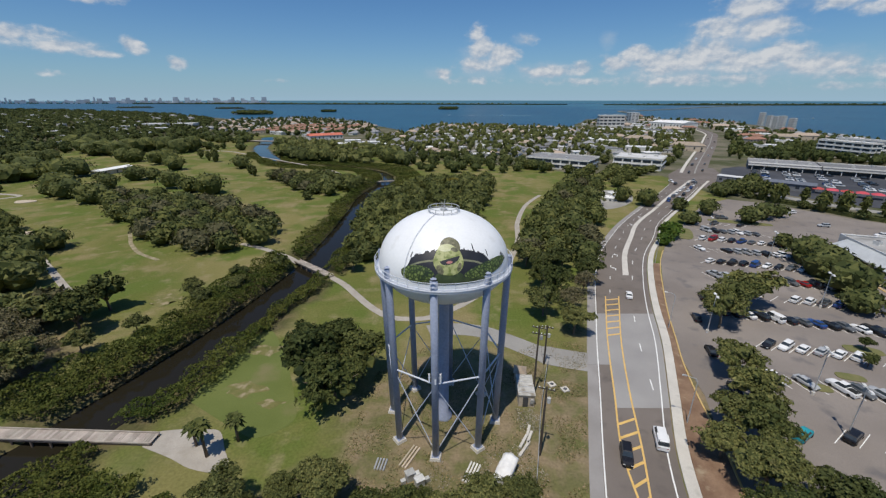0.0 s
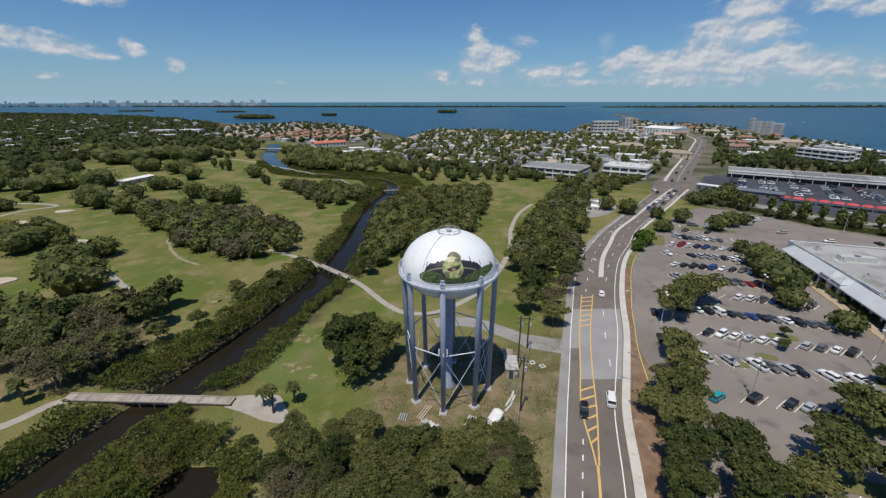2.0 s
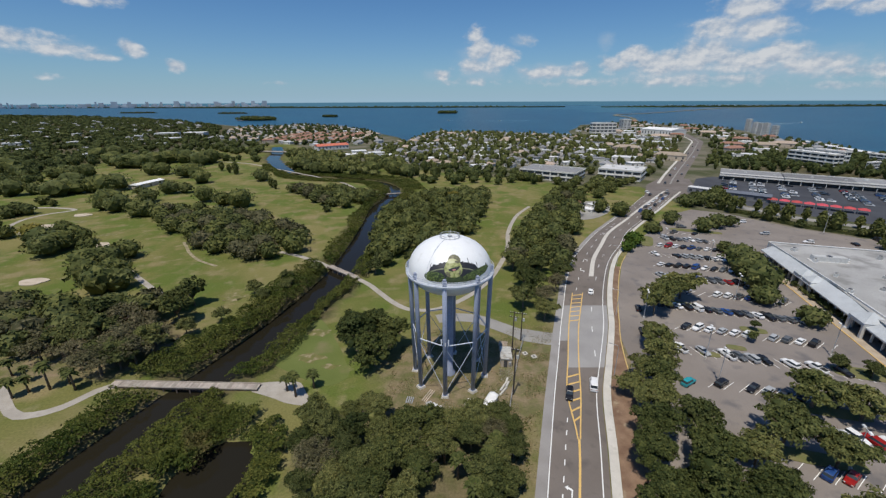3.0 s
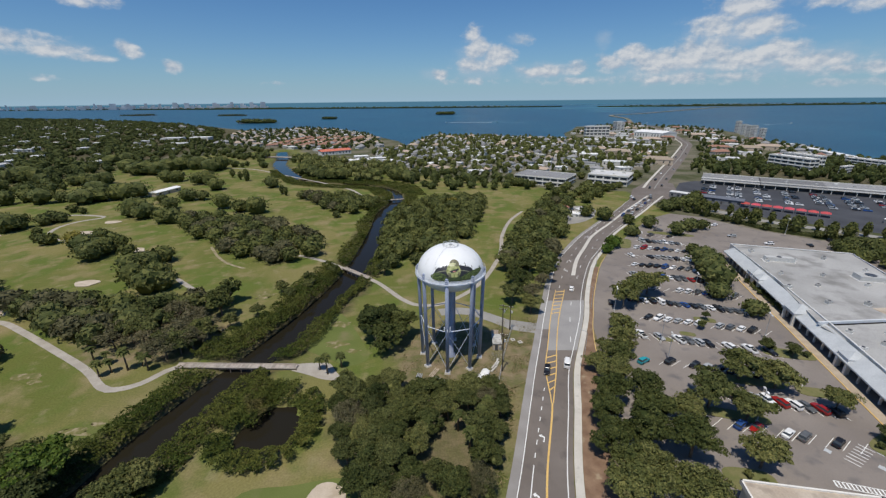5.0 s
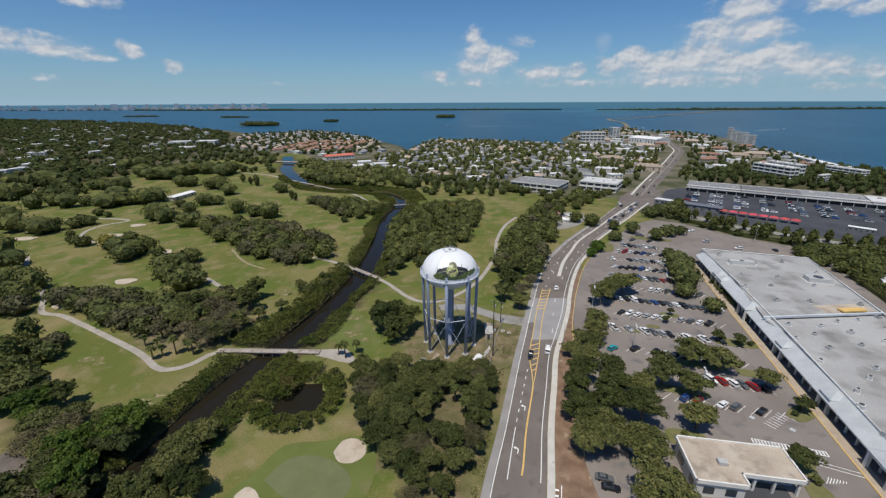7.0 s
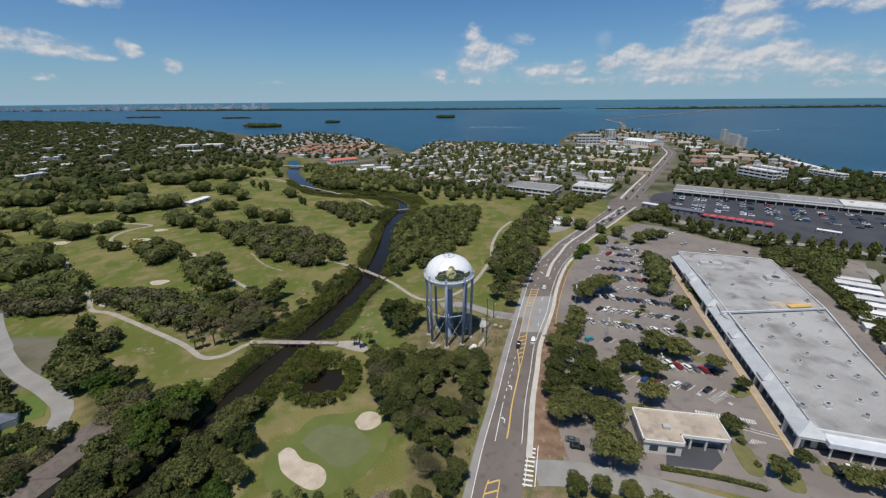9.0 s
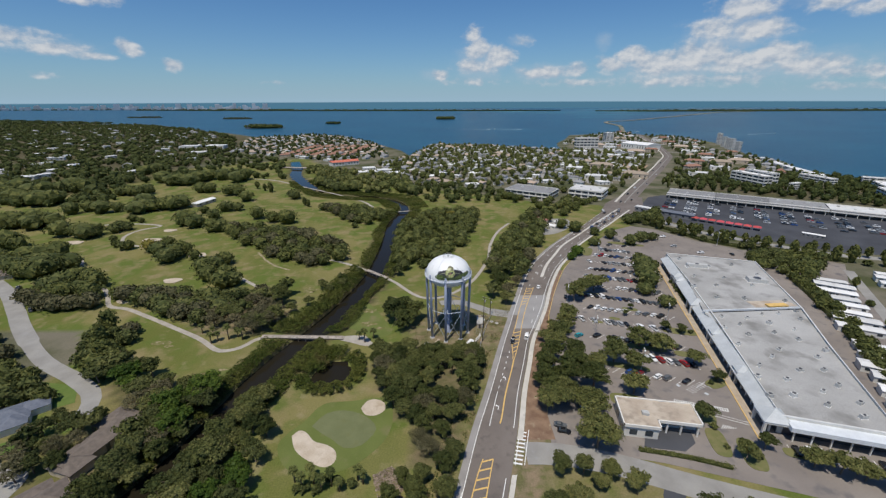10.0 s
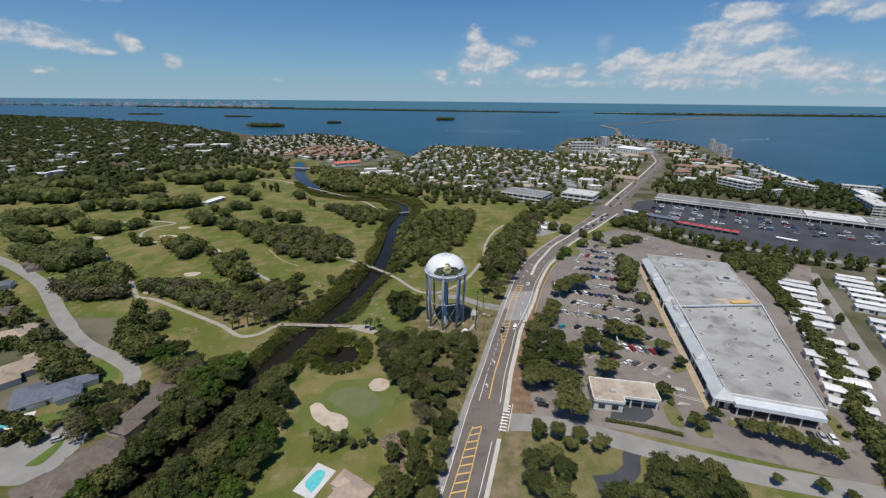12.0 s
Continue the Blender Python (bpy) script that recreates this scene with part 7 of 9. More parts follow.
# hedge trees behind the shops and along the cross street
wood([(128, -30), (139, -12), (152, 14), (172, 53), (186, 88), (196, 114), (200, 108), (190, 84), (176, 50), (156, 10), (138, -24)], 5.0, 57, {"oak": 3, "dark": 3}, (2.6, 3.8))
wood([(186, 128), (192, 150), (222, 150), (238, 140), (206, 112)], 6.5, 58, {"oak": 3, "dark": 3}, (3.6, 5.5))
verge = curve([(166, 226), (180, 196), (204, 170), (236, 150), (300, 122), (380, 96)], 7.0)
for k, (x, y) in enumerate(verge):
    plant("small" if k % 3 else "oak", x - 3 + (k % 2) * 2, y - 4 + (k % 3), 2.4 + (k % 3) * 0.5)
    plant("small", x + 10, y + 9, 2.0)
wood([(150, 226), (178, 232), (186, 252), (172, 246), (152, 236)], 8.0, 59, {"dark": 3, "oak": 1}, (4.5, 6.0))
for x, y, r in ((98, 288, 5.0), (106, 276, 5.0), (116, 276, 5.5), (124, 282, 4.5), (134, 290, 4.5), (96, 262, 5.0), (88, 276, 5.0), (104, 300, 4.5), (118, 297, 5.0), (112, 286, 4.0), (131, 302, 4.5), (142, 298, 4.0), (150, 304, 3.5), (62, 317, 5.0), (76, 311, 4.5), (88, 300, 4.5), (126, 312, 3.5), (182, 345, 4.0), (188, 352, 4.0), (130, 345, 4.5), (124, 356, 4.5), (100, 205, 6.0), (92, 214, 5.0), (110, 262, 5.0), (104, 252, 5.0), (118, 290, 6.0), (120, 270, 4.0)):
    plant("dark", x, y, r)

# ---- foliage that nobody could count ----
def foliage(name, centres, radii, heights, per, size, material, label, category, seed, sub=2):
    """Many crowns as one mass of leaf sprays."""
    rng = np.random.default_rng(seed)
    c = np.repeat(np.asarray(centres, float), per, axis=0)
    r = np.repeat(np.asarray(radii, float), per)[:, None]
    h = np.repeat(np.asarray(heights, float), per)[:, None]
    e = rng.normal(0, 1, (len(c), 3))
    e /= np.linalg.norm(e, axis=1)[:, None]
    e[:, 2] = np.abs(e[:, 2]) * 1.0 - 0.25
    k = rng.uniform(0.75, 1.05, (len(c), 1))
    p = np.concatenate([c[:, :2] + e[:, :2] * r * k, h * 0.45 + e[:, 2:] * h * 0.55 * k], 1)
    gz = c[:, 2:] if c.shape[1] > 2 else 0.0
    p[:, 2:] += gz
    s = (size if np.isscalar(size) else np.repeat(size, per)) * rng.uniform(0.7, 1.3, len(c))
    shapes = [lump(sub, 0.7, 0.4, 0.42, k, 0.35) for k in range(6)]
    mass = []
    for (cx, cy), rr, hh in zip(np.asarray(centres)[:, :2], radii, heights):
        a = rng.uniform(0, 6.28)
        v = shapes[rng.integers(6)]
        mass.append(np.stack([cx + rr * (v[:, 0] * math.cos(a) - v[:, 1] * math.sin(a)), cy + rr * (v[:, 0] * math.sin(a) + v[:, 1] * math.cos(a)), hh * v[:, 2]], 1))
    ob = sprays(name, np.concatenate([leaf_cloud(p, e, s, rng), *mass]), material)
    return tagged(ob, label, category, "", "stuff")


frng = np.random.default_rng(77)
# mangroves along the canal and round the pond
def thicket(name, line_, bands, density, seed, label, size=(0.24, 0.46), leaf="leaf_mangrove", category="mangroves"):
    """A low unbroken thicket along a line: bands of (side, from, to, height, first y, last y)."""
    rng = np.random.default_rng(seed)
    pts_, hs = [], []
    for p, q in zip(line_, line_[1:]):
        ln = np.linalg.norm(q - p)
        if ln < 1e-6:
            continue
        d = (q - p) / ln
        nrm = np.array((-d[1], d[0]))
        for side, lo, hi, h, y0, y1 in bands:
            if not y0 <= p[1] < y1:
                continue
            n = int(ln * (hi - lo) * density)
            blur = rng.normal(0, 0.3, (n, 2))
            o = p + np.outer(rng.uniform(0, ln, n), d) + np.outer(rng.uniform(lo, max(hi + 2.2 * math.sin(p[1] * 0.13 + side), lo + 0.6), n), nrm) * side + blur
            pts_.append(o)
            hs.append(np.full(n, h))
    o = np.concatenate(pts_)
    h = np.concatenate(hs)
    keep = ~((np.abs(o[:, 1] - 54) < 2.6) & (o[:, 0] > -84) & (o[:, 0] < -38)) & ~((np.abs(o[:, 1] - 122 + (o[:, 0] + 42) * 0.86) < 3.0) & (o[:, 0] > -54) & (o[:, 0] < -30))
    keep &= seg_dist(o[:, 0], o[:, 1], CANAL) > np.where(o[:, 1] > 372, 7.5, np.where(o[:, 1] > 290, 3.4, 4.8))
    o, h = o[keep], h[keep]
    lump = np.array([0.55 + 0.45 * noise.noise((x * 0.35, y * 0.35, 3.0)) + 0.35 * noise.noise((x * 0.11, y * 0.11, 9.0)) for x, y in o])
    z = h * np.clip(lump, 0.15, 1.3) * np.where(rng.uniform(size=len(o)) < 0.8, 1.0, rng.uniform(0.2, 1.0, len(o))) + 0.1
    base = np.clip(ground_height(o[:, 0], o[:, 1]), -1.0, 0.5)
    c = np.concatenate([o, (z + base)[:, None]], 1)
    out = np.tile(np.array((0, 0, 0.6)), (len(c), 1)) + rng.normal(0, 0.5, (len(c), 3))
    ob = sprays(name, leaf_cloud(c, out, rng.uniform(*size, len(c)), rng, 0.9), M[leaf])
    tagged(ob, label, category, "", "stuff")


near = CANAL[CANAL[:, 1] < 135]
thicket("mangroves", near, [(1, 5.0, 14.0, 3.6, -110, 50), (1, 5.0, 16.5, 4.3, 50, 140), (-1, 5.0, 11.5, 3.4, -110, 34), (-1, 5.0, 22.0, 3.8, 34, 51), (-1, 5.0, 11.0, 3.5, 51, 140)], 24.0, 3, "low dense olive-green mangrove thicket along the canal", (0.19, 0.36))
thicket("mangroves", CANAL[CANAL[:, 1] > 130], [(1, 5.0, 12.0, 3.0, 130, 275), (1, 4.0, 18.0, 1.1, 275, 420), (-1, 5.0, 14.0, 3.4, 130, 275), (-1, 4.0, 24.0, 1.1, 275, 420)], 11.0, 5, "low dense olive-green mangrove thicket along the upper canal")
M["marsh_grass"] = surface("marsh_grass", (0.15, 0.125, 0.06), (0.22, 0.18, 0.095), 0.12, 0.9, 3.0, 0.0, island=0.4, trans=0.15)
thicket("marsh_grass", CANAL[(CANAL[:, 1] > 52) & (CANAL[:, 1] < 112)], [(1, 4.6, 7.2, 1.5, 58, 110)], 26.0, 6, "tan marsh grass at the edge of the canal", (0.16, 0.32), "marsh_grass", "grass")
thicket("marsh_grass", CANAL[CANAL[:, 1] < 20], [(1, 4.8, 6.2, 2.2, -60, 18)], 14.0, 7, "tan marsh grass at the edge of the canal", (0.16, 0.32), "marsh_grass", "grass")
ring = np.array(POND + POND[:1])
thicket("mangroves", ring, [(1, 0.2, 7.5, 3.6, -20, 80)], 27.0, 4, "low dense mangrove thicket round the pond", (0.19, 0.36))

LOTS = [(184, 280), (216, 330), (240, 372), (330, 336), (420, 262), (480, 190), (400, 120), (308, 146), (262, 158), (224, 190), (204, 208), (188, 232), (176, 258)]


def far_wood(name, poly, gap, seed, label, mat, per=30, r=(4.5, 7.0), size=1.25, sub=2, clump=None):
    rng = np.random.default_rng(seed)
    pts_ = np.array(scatter(poly, gap, seed, 6000))
    pts_ = pts_[(seg_dist(pts_[:, 0], pts_[:, 1], CANAL) > 17) & (seg_dist(pts_[:, 0], pts_[:, 1], FAR_ROAD) > 17)]
    pts_ = pts_[~inside(pts_[:, 0], pts_[:, 1], LOTS)]
    if clump:
        pts_ = np.array([p for p in pts_ if noise.noise((p[0] / clump, p[1] / clump, seed)) > -0.08])
    foliage(name, pts_, rng.uniform(r[0] * 0.8, r[1] * 1.1, len(pts_)), rng.uniform(6, 11, len(pts_)), per, size, mat, label, "woods", seed, sub)


far_wood("far_woods", [(-410, 430), (-900, 520), (-1500, 900), (-1750, 1500), (-1350, 1750), (-900, 1430), (-640, 1150), (-540, 1000), (-420, 720)], 11, 61, "dark green woods reaching to the bay", M["leaf_dark"], 36, (5.5, 9.0), 1.4, 1)
far_wood("far_woods", [(-1500, 800), (-2400, 1500), (-4200, 2800), (-2300, 2150), (-1500, 1850), (-1750, 1400)], 32, 62, "dark green woods reaching to the bay", M["leaf_dark"], 40, (15.0, 22.0), 3.2, 1)
far_wood("garden_trees", NORTH_TOWN, 10.5, 63, "garden trees among the houses of the town", M["leaf_dark"], 24, (2.8, 5.2), 0.95)
far_wood("garden_trees", WEST_TOWN, 13, 64, "garden trees among the houses of the town", M["leaf_dark"], 32, (3.0, 5.0), 0.85)
far_wood("garden_trees", EAST_TOWN, 13, 65, "garden trees among the houses of the town", M["leaf_dark"], 26, (3.0, 5.0), 0.8)
far_wood("golf_woods", [(-420, 280), (-330, 300), (-400, 420), (-300, 440), (-220, 430), (-120, 420), (-160, 500), (-260, 600), (-420, 700), (-700, 520), (-520, 330)], 10, 66, "scattered broadleaf trees along the far fairways", M["leaf_dark"], 50, (3.6, 6.5), 0.8, 2, 34.0)
far_wood("golf_woods", [(-300, 300), (-330, 345), (-380, 330), (-470, 250), (-420, 235), (-520, 225), (-640, 330), (-520, 450), (-430, 460), (-330, 470), (-270, 470), (-250, 445), (-300, 430), (-400, 400)], 11, 166, "broadleaf trees along the western fairways", M["leaf_dark"], 50, (4.5, 7.5), 0.85, 2, 40.0)
far_wood("golf_woods", [(-100, 345), (-60, 340), (-40, 380), (-60, 440), (-100, 470), (-190, 520), (-205, 500), (-165, 440), (-140, 390)], 10, 167, "broadleaf trees along the upper canal", M["leaf_oak"], 50, (3.6, 6.0), 0.8, 2)
far_wood("town_edge_trees", [(-15, 300), (40, 300), (70, 300), (60, 345), (40, 370), (-40, 395), (-90, 440), (-60, 370)], 11, 67, "broadleaf trees along the edge of the town", M["leaf_dark"], 60, (4.0, 6.0), 0.8)

tagged(ribbon("cart_path", curve([(-285, 226), (-258, 229), (-235, 223), (-244, 212), (-245.5, 198), (-238, 184), (-225, 175), (-212, 173)], 3.0), 2.4, 0.06, M["cart_path"]), "pale golf cart path curving round a green", "path", "", "structure")
tagged(ribbon("cart_path", curve([(-268, 440), (-220, 425), (-173, 386), (-118, 340), (-85, 308), (-70, 283)], 5.0), 2.4, 0.06, M["cart_path"]), "pale golf cart path along the far fairway", "path", "", "structure")
for cx, cy, rx, ry in ((-219.6, 210, 5.0, 3.4), (-218.7, 187, 7.0, 3.6), (-166.6, 155, 6.0, 4.5), (-272, 181, 8, 4), (-157.5, 114, 5.0, 3.4), (-166, 89.5, 4.0, 3.4)):
    patch("sand_bunker", [(cx + rx * (1 + 0.15 * math.sin(3 * a + cx)) * math.cos(a), cy + ry * math.sin(a)) for a in np.linspace(0, 2 * math.pi, 24, False)], 0.3, M["sand"], "pale sand bunker on the golf course", "sand bunker", thick=0.5)
far_wood("coast_trees", [(440, 300), (480, 380), (500, 430), (520, 400), (590, 376), (790, 316), (1100, 205), (900, 120), (620, 110), (500, 190), (460, 240)], 11, 68, "dark trees along the coast", M["leaf_dark"], 30, (4.0, 6.5), 1.0)
far_wood("coast_trees", [(255, 400), (330, 385), (400, 350), (470, 320), (510, 420), (500, 450), (440, 470), (380, 490), (300, 470)], 11, 69, "dark trees behind the shops", M["leaf_dark"], 32, (3.0, 5.0), 0.9)
far_wood("coast_trees", [(262, 352), (310, 345), (360, 315), (410, 280), (455, 245), (500, 320), (505, 420), (440, 432), (380, 425), (330, 415), (290, 400)], 9, 168, "dark trees between the apartment blocks and the shops", M["leaf_dark"], 34, (3.0, 5.5), 0.9)
far_wood("street_trees", [(170, 330), (280, 500), (370, 665), (420, 660), (350, 520), (282, 405), (210, 300)], 13, 70, "trees along the main road", M["leaf_dark"], 50, (2.6, 4.0), 0.8)
M["green_shallows"] = surface("green_shallows", (0.016, 0.105, 0.14), (0.022, 0.13, 0.16), 0.002, 0.35, 0.03, 0.2)
for cx, cy, rx, ry in ((500, 6800, 3400, 1300), (2400, 5400, 1800, 420), (-600, 5200, 900, 160)):
    patch("green_shallows", [(cx + rx * (1 + 0.12 * math.sin(3 * a + cx)) * math.cos(a), cy + ry * (1 + 0.2 * math.sin(2 * a + cy)) * math.sin(a)) for a in np.linspace(0, 2 * math.pi, 60, False)], -1.0, M["green_shallows"], "green-blue shallow water far out in the bay", "water")
M["shoal"] = surface("shoal", (0.05, 0.19, 0.23), (0.1, 0.26, 0.28), 0.004, 0.4, 0.05, 0.2)
for cx, cy, rx, ry in ((820, 3250, 330, 60), (1150, 2850, 260, 60), (1350, 3500, 480, 110), (560, 3700, 340, 60), (900, 2420, 160, 45), (1900, 4300, 700, 120)):
    patch("shoal", [(cx + rx * (1 + 0.3 * math.sin(3 * a + cx)) * math.cos(a), cy + ry * (1 + 0.3 * math.sin(2 * a + cy)) * math.sin(a)) for a in np.linspace(0, 2 * math.pi, 40, False)], -0.95, M["shoal"], "pale turquoise shallow water over a sand bar", "water")
# islands, the causeway and the far shore
def island(name, x, y, rx, ry, turn, h, seed, label):
    rng = np.random.default_rng(seed)
    n = 40
    bm = bmesh.new()
    out = [(x + rx * (1 + 0.12 * math.sin(5 * a + seed)) * math.cos(a) * math.cos(turn) - ry * math.sin(a) * math.sin(turn), y + rx * math.cos(a) * math.sin(turn) + ry * math.sin(a) * math.cos(turn)) for a in np.linspace(0, 2 * math.pi, n, False)]
    add_slab(bm, out, -3.0, h * 0.42 if rx > 500 else -0.6)
    bmesh.ops.recalc_face_normals(bm, faces=bm.faces)
    base = part(name, bm, M["leaf_dark"] if rx > 500 else M["bark"])
    tagged(base, label, "island", "", "structure")
    n = 260 if rx > 500 else 120
    a, k = rng.uniform(0, 2 * math.pi, n), np.sqrt(rng.uniform(0, 0.9, n))
    pts_ = np.stack([x + rx * k * np.cos(a) * math.cos(turn) - ry * k * np.sin(a) * math.sin(turn), y + rx * k * np.cos(a) * math.sin(turn) + ry * k * np.sin(a) * math.cos(turn)], 1)
    s = h / 8
    foliage("island_trees", pts_, rng.uniform(4, 8, n) * s, rng.uniform(0.35, 1.25, n) * h, 16, 1.5 * s, M["leaf_dark"], "dark green mangrove trees covering an island", "trees", seed, 1)


island("mangrove_island", -683, 1515, 75, 26, 0.0, 14, 1, "low mangrove island in the bay")
island("mangrove_island", -492, 1790, 30, 14, 0.0, 9, 2, "low mangrove island in the bay")
island("mangrove_island", 9, 2220, 50, 28, 0.0, 14, 3, "low mangrove island in the bay")
island("mangrove_island", -1180, 2350, 80, 26, 0.1, 8, 4, "low mangrove island in the bay")
island("mangrove_island", -1850, 2550, 110, 26, 0.1, 8, 5, "low mangrove island in the bay")
island("barrier_island", -1100, 4250, 2100, 120, -0.16, 16, 6, "long low wooded barrier island")
island("barrier_island", 2900, 3700, 1500, 150, 0.02, 16, 7, "long low wooded barrier island")
M["causeway_fill"] = surface("causeway_fill", (0.22, 0.2, 0.16), (0.3, 0.27, 0.21), 0.05, 0.9, 1.0, 0.1, spots=((0.09, 0.1, 0.05), 0.02, 0.45, 0.6))
CAUSEWAY = [(545, 1180), (620, 1380), (690, 1580), (740, 1850), (930, 2010), (1250, 2330), (1650, 2750), (2150, 3250), (2600, 3500)]
causeway = curve(CAUSEWAY, 60)
tagged(ribbon("causeway", causeway, np.linspace(12, 46, len(causeway)), 0.6, M["causeway_fill"], thick=3.0), "pale causeway road across the bay", "causeway", "", "structure")



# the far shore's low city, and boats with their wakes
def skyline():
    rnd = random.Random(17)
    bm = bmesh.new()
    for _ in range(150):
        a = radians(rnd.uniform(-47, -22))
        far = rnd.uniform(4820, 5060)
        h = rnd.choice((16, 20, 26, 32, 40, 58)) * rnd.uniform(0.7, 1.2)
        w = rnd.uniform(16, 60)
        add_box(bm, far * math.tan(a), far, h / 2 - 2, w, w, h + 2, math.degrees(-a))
    return tagged(part("far_city", bm, M["hazed_wall"]), "pale low city along the far shore", "city", "", "stuff")


# city wall colour with the distance haze mixed in as pale blue-grey
M["hazed_wall"] = surface("hazed_wall", (0.36, 0.42, 0.48), (0.46, 0.51, 0.56), 0.004, 0.9, 0.02, 0.0)
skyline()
island("far_shore", -3700, 4930, 1750, 70, 0.0, 12, 8, "low wooded far shore under the city")
M["wake"] = surface("wake", (0.62, 0.68, 0.72), (0.75, 0.8, 0.83), 0.02, 0.6, 0.3, 0.0)


def boat(x, y, turn, wake):
    t = thing("motor_boat", x, y, -1.1, turn, "small white motor boat under way on the bay", "boat")
    bm = bmesh.new()
    loft_pts = [(-4, 1.3, 1.0), (0, 1.5, 1.1), (3, 1.0, 1.3), (5, 0.1, 1.6)]
    rings = [[bm.verts.new(c) for c in ((px_, -w_, h_), (px_, -w_ * 0.6, -0.3), (px_, w_ * 0.6, -0.3), (px_, w_, h_))] for px_, w_, h_ in loft_pts]
    for a, b in zip(rings, rings[1:]):
        for i in range(4):
            bm.faces.new((a[i], a[(i + 1) % 4], b[(i + 1) % 4], b[i]))
    bm.faces.new(rings[0][::-1])
    bm.faces.new(rings[-1])
    part("hull", bm, M["roof_white"], t)
    bm = bmesh.new()
    add_box(bm, 0, 0, 1.9, 2.6, 1.8, 1.4, 0, 0.75)
    part("cabin", bm, M["roof_white"], t)
    bm = bmesh.new()
    n = 24
    left = [bm.verts.new((-4 - wake * k / n, 0.8 + 2.2 * (k / n) + 0.4 * math.sin(k * 1.7), 0.06)) for k in range(n + 1)]
    right = [bm.verts.new((-4 - wake * k / n, -0.8 - 2.2 * (k / n) - 0.4 * math.sin(k * 2.1), 0.06)) for k in range(n + 1)]
    for k in range(n):
        bm.faces.new((left[k], right[k], right[k + 1], left[k + 1]))
    part("wake", bm, M["wake"], t, "long white foaming wake")


boat(1000, 1180, 20, 110)
boat(620, 1260, 8, 60)
boat(10, 1420, 170, 150)
boat(180, 1400, 172, 90)

# ---- vehicles ----
CAR_PAINT = {
    "black": ((0.012, 0.012, 0.014), (0.018, 0.018, 0.02)), "white": ((0.72, 0.72, 0.72), (0.78, 0.78, 0.78)), "silver": ((0.36, 0.37, 0.38), (0.42, 0.43, 0.44)),
    "grey": ((0.1, 0.105, 0.11), (0.13, 0.135, 0.14)), "blue": ((0.02, 0.06, 0.2), (0.03, 0.08, 0.25)), "red": ((0.25, 0.012, 0.012), (0.32, 0.02, 0.018)), "teal": ((0.02, 0.25, 0.3), (0.03, 0.3, 0.36)),
}
PAINT = {k: surface("car_paint_" + k, a, b, 0.8, 0.25, 4.0, 0.0) for k, (a, b) in CAR_PAINT.items()}
M["tyre"] = surface("tyre", (0.02, 0.02, 0.02), (0.03, 0.03, 0.03), 3.0, 0.9, 8.0, 0.2)
M["lamp_red"] = surface("lamp_red", (0.3, 0.01, 0.01), (0.35, 0.02, 0.02), 3.0, 0.3, 4.0, 0.0)
M["lamp_clear"] = surface("lamp_clear", (0.6, 0.6, 0.58), (0.7, 0.7, 0.68), 3.0, 0.2, 4.0, 0.0)
# length, width, bonnet height, roof height, and along the body: screen foot, roof front, roof back, rear screen foot, tail height
SHAPES = {
    "sedan": (4.7, 1.82, 0.95, 1.45, 0.75, 0.15, -1.25, -1.8, 1.02),
    "suv": (4.7, 1.9, 1.1, 1.72, 0.95, 0.35, -1.95, -2.25, 1.15),
    "pickup": (5.6, 1.98, 1.15, 1.85, 1.25, 0.7, -0.55, -0.75, 1.2),
    "van": (5.2, 2.0, 1.15, 2.05, 1.75, 1.25, -2.35, -2.5, 1.25),
}
CAR_WORDS = {"sedan": "saloon car", "suv": "sport utility car", "pickup": "pickup truck", "van": "van"}


def loft(bm, sections):
    """Skins closed cross-sections, each a list of points."""
    rings = [[bm.verts.new(p) for p in s] for s in sections]
    n = len(rings[0])
    for a, b in zip(rings, rings[1:]):
        for k in range(n):
            bm.faces.new((a[k], a[(k + 1) % n], b[(k + 1) % n], b[k]))
    bm.faces.new(rings[0][::-1])
    bm.faces.new(rings[-1])
    bmesh.ops.recalc_face_normals(bm, faces=bm.faces)


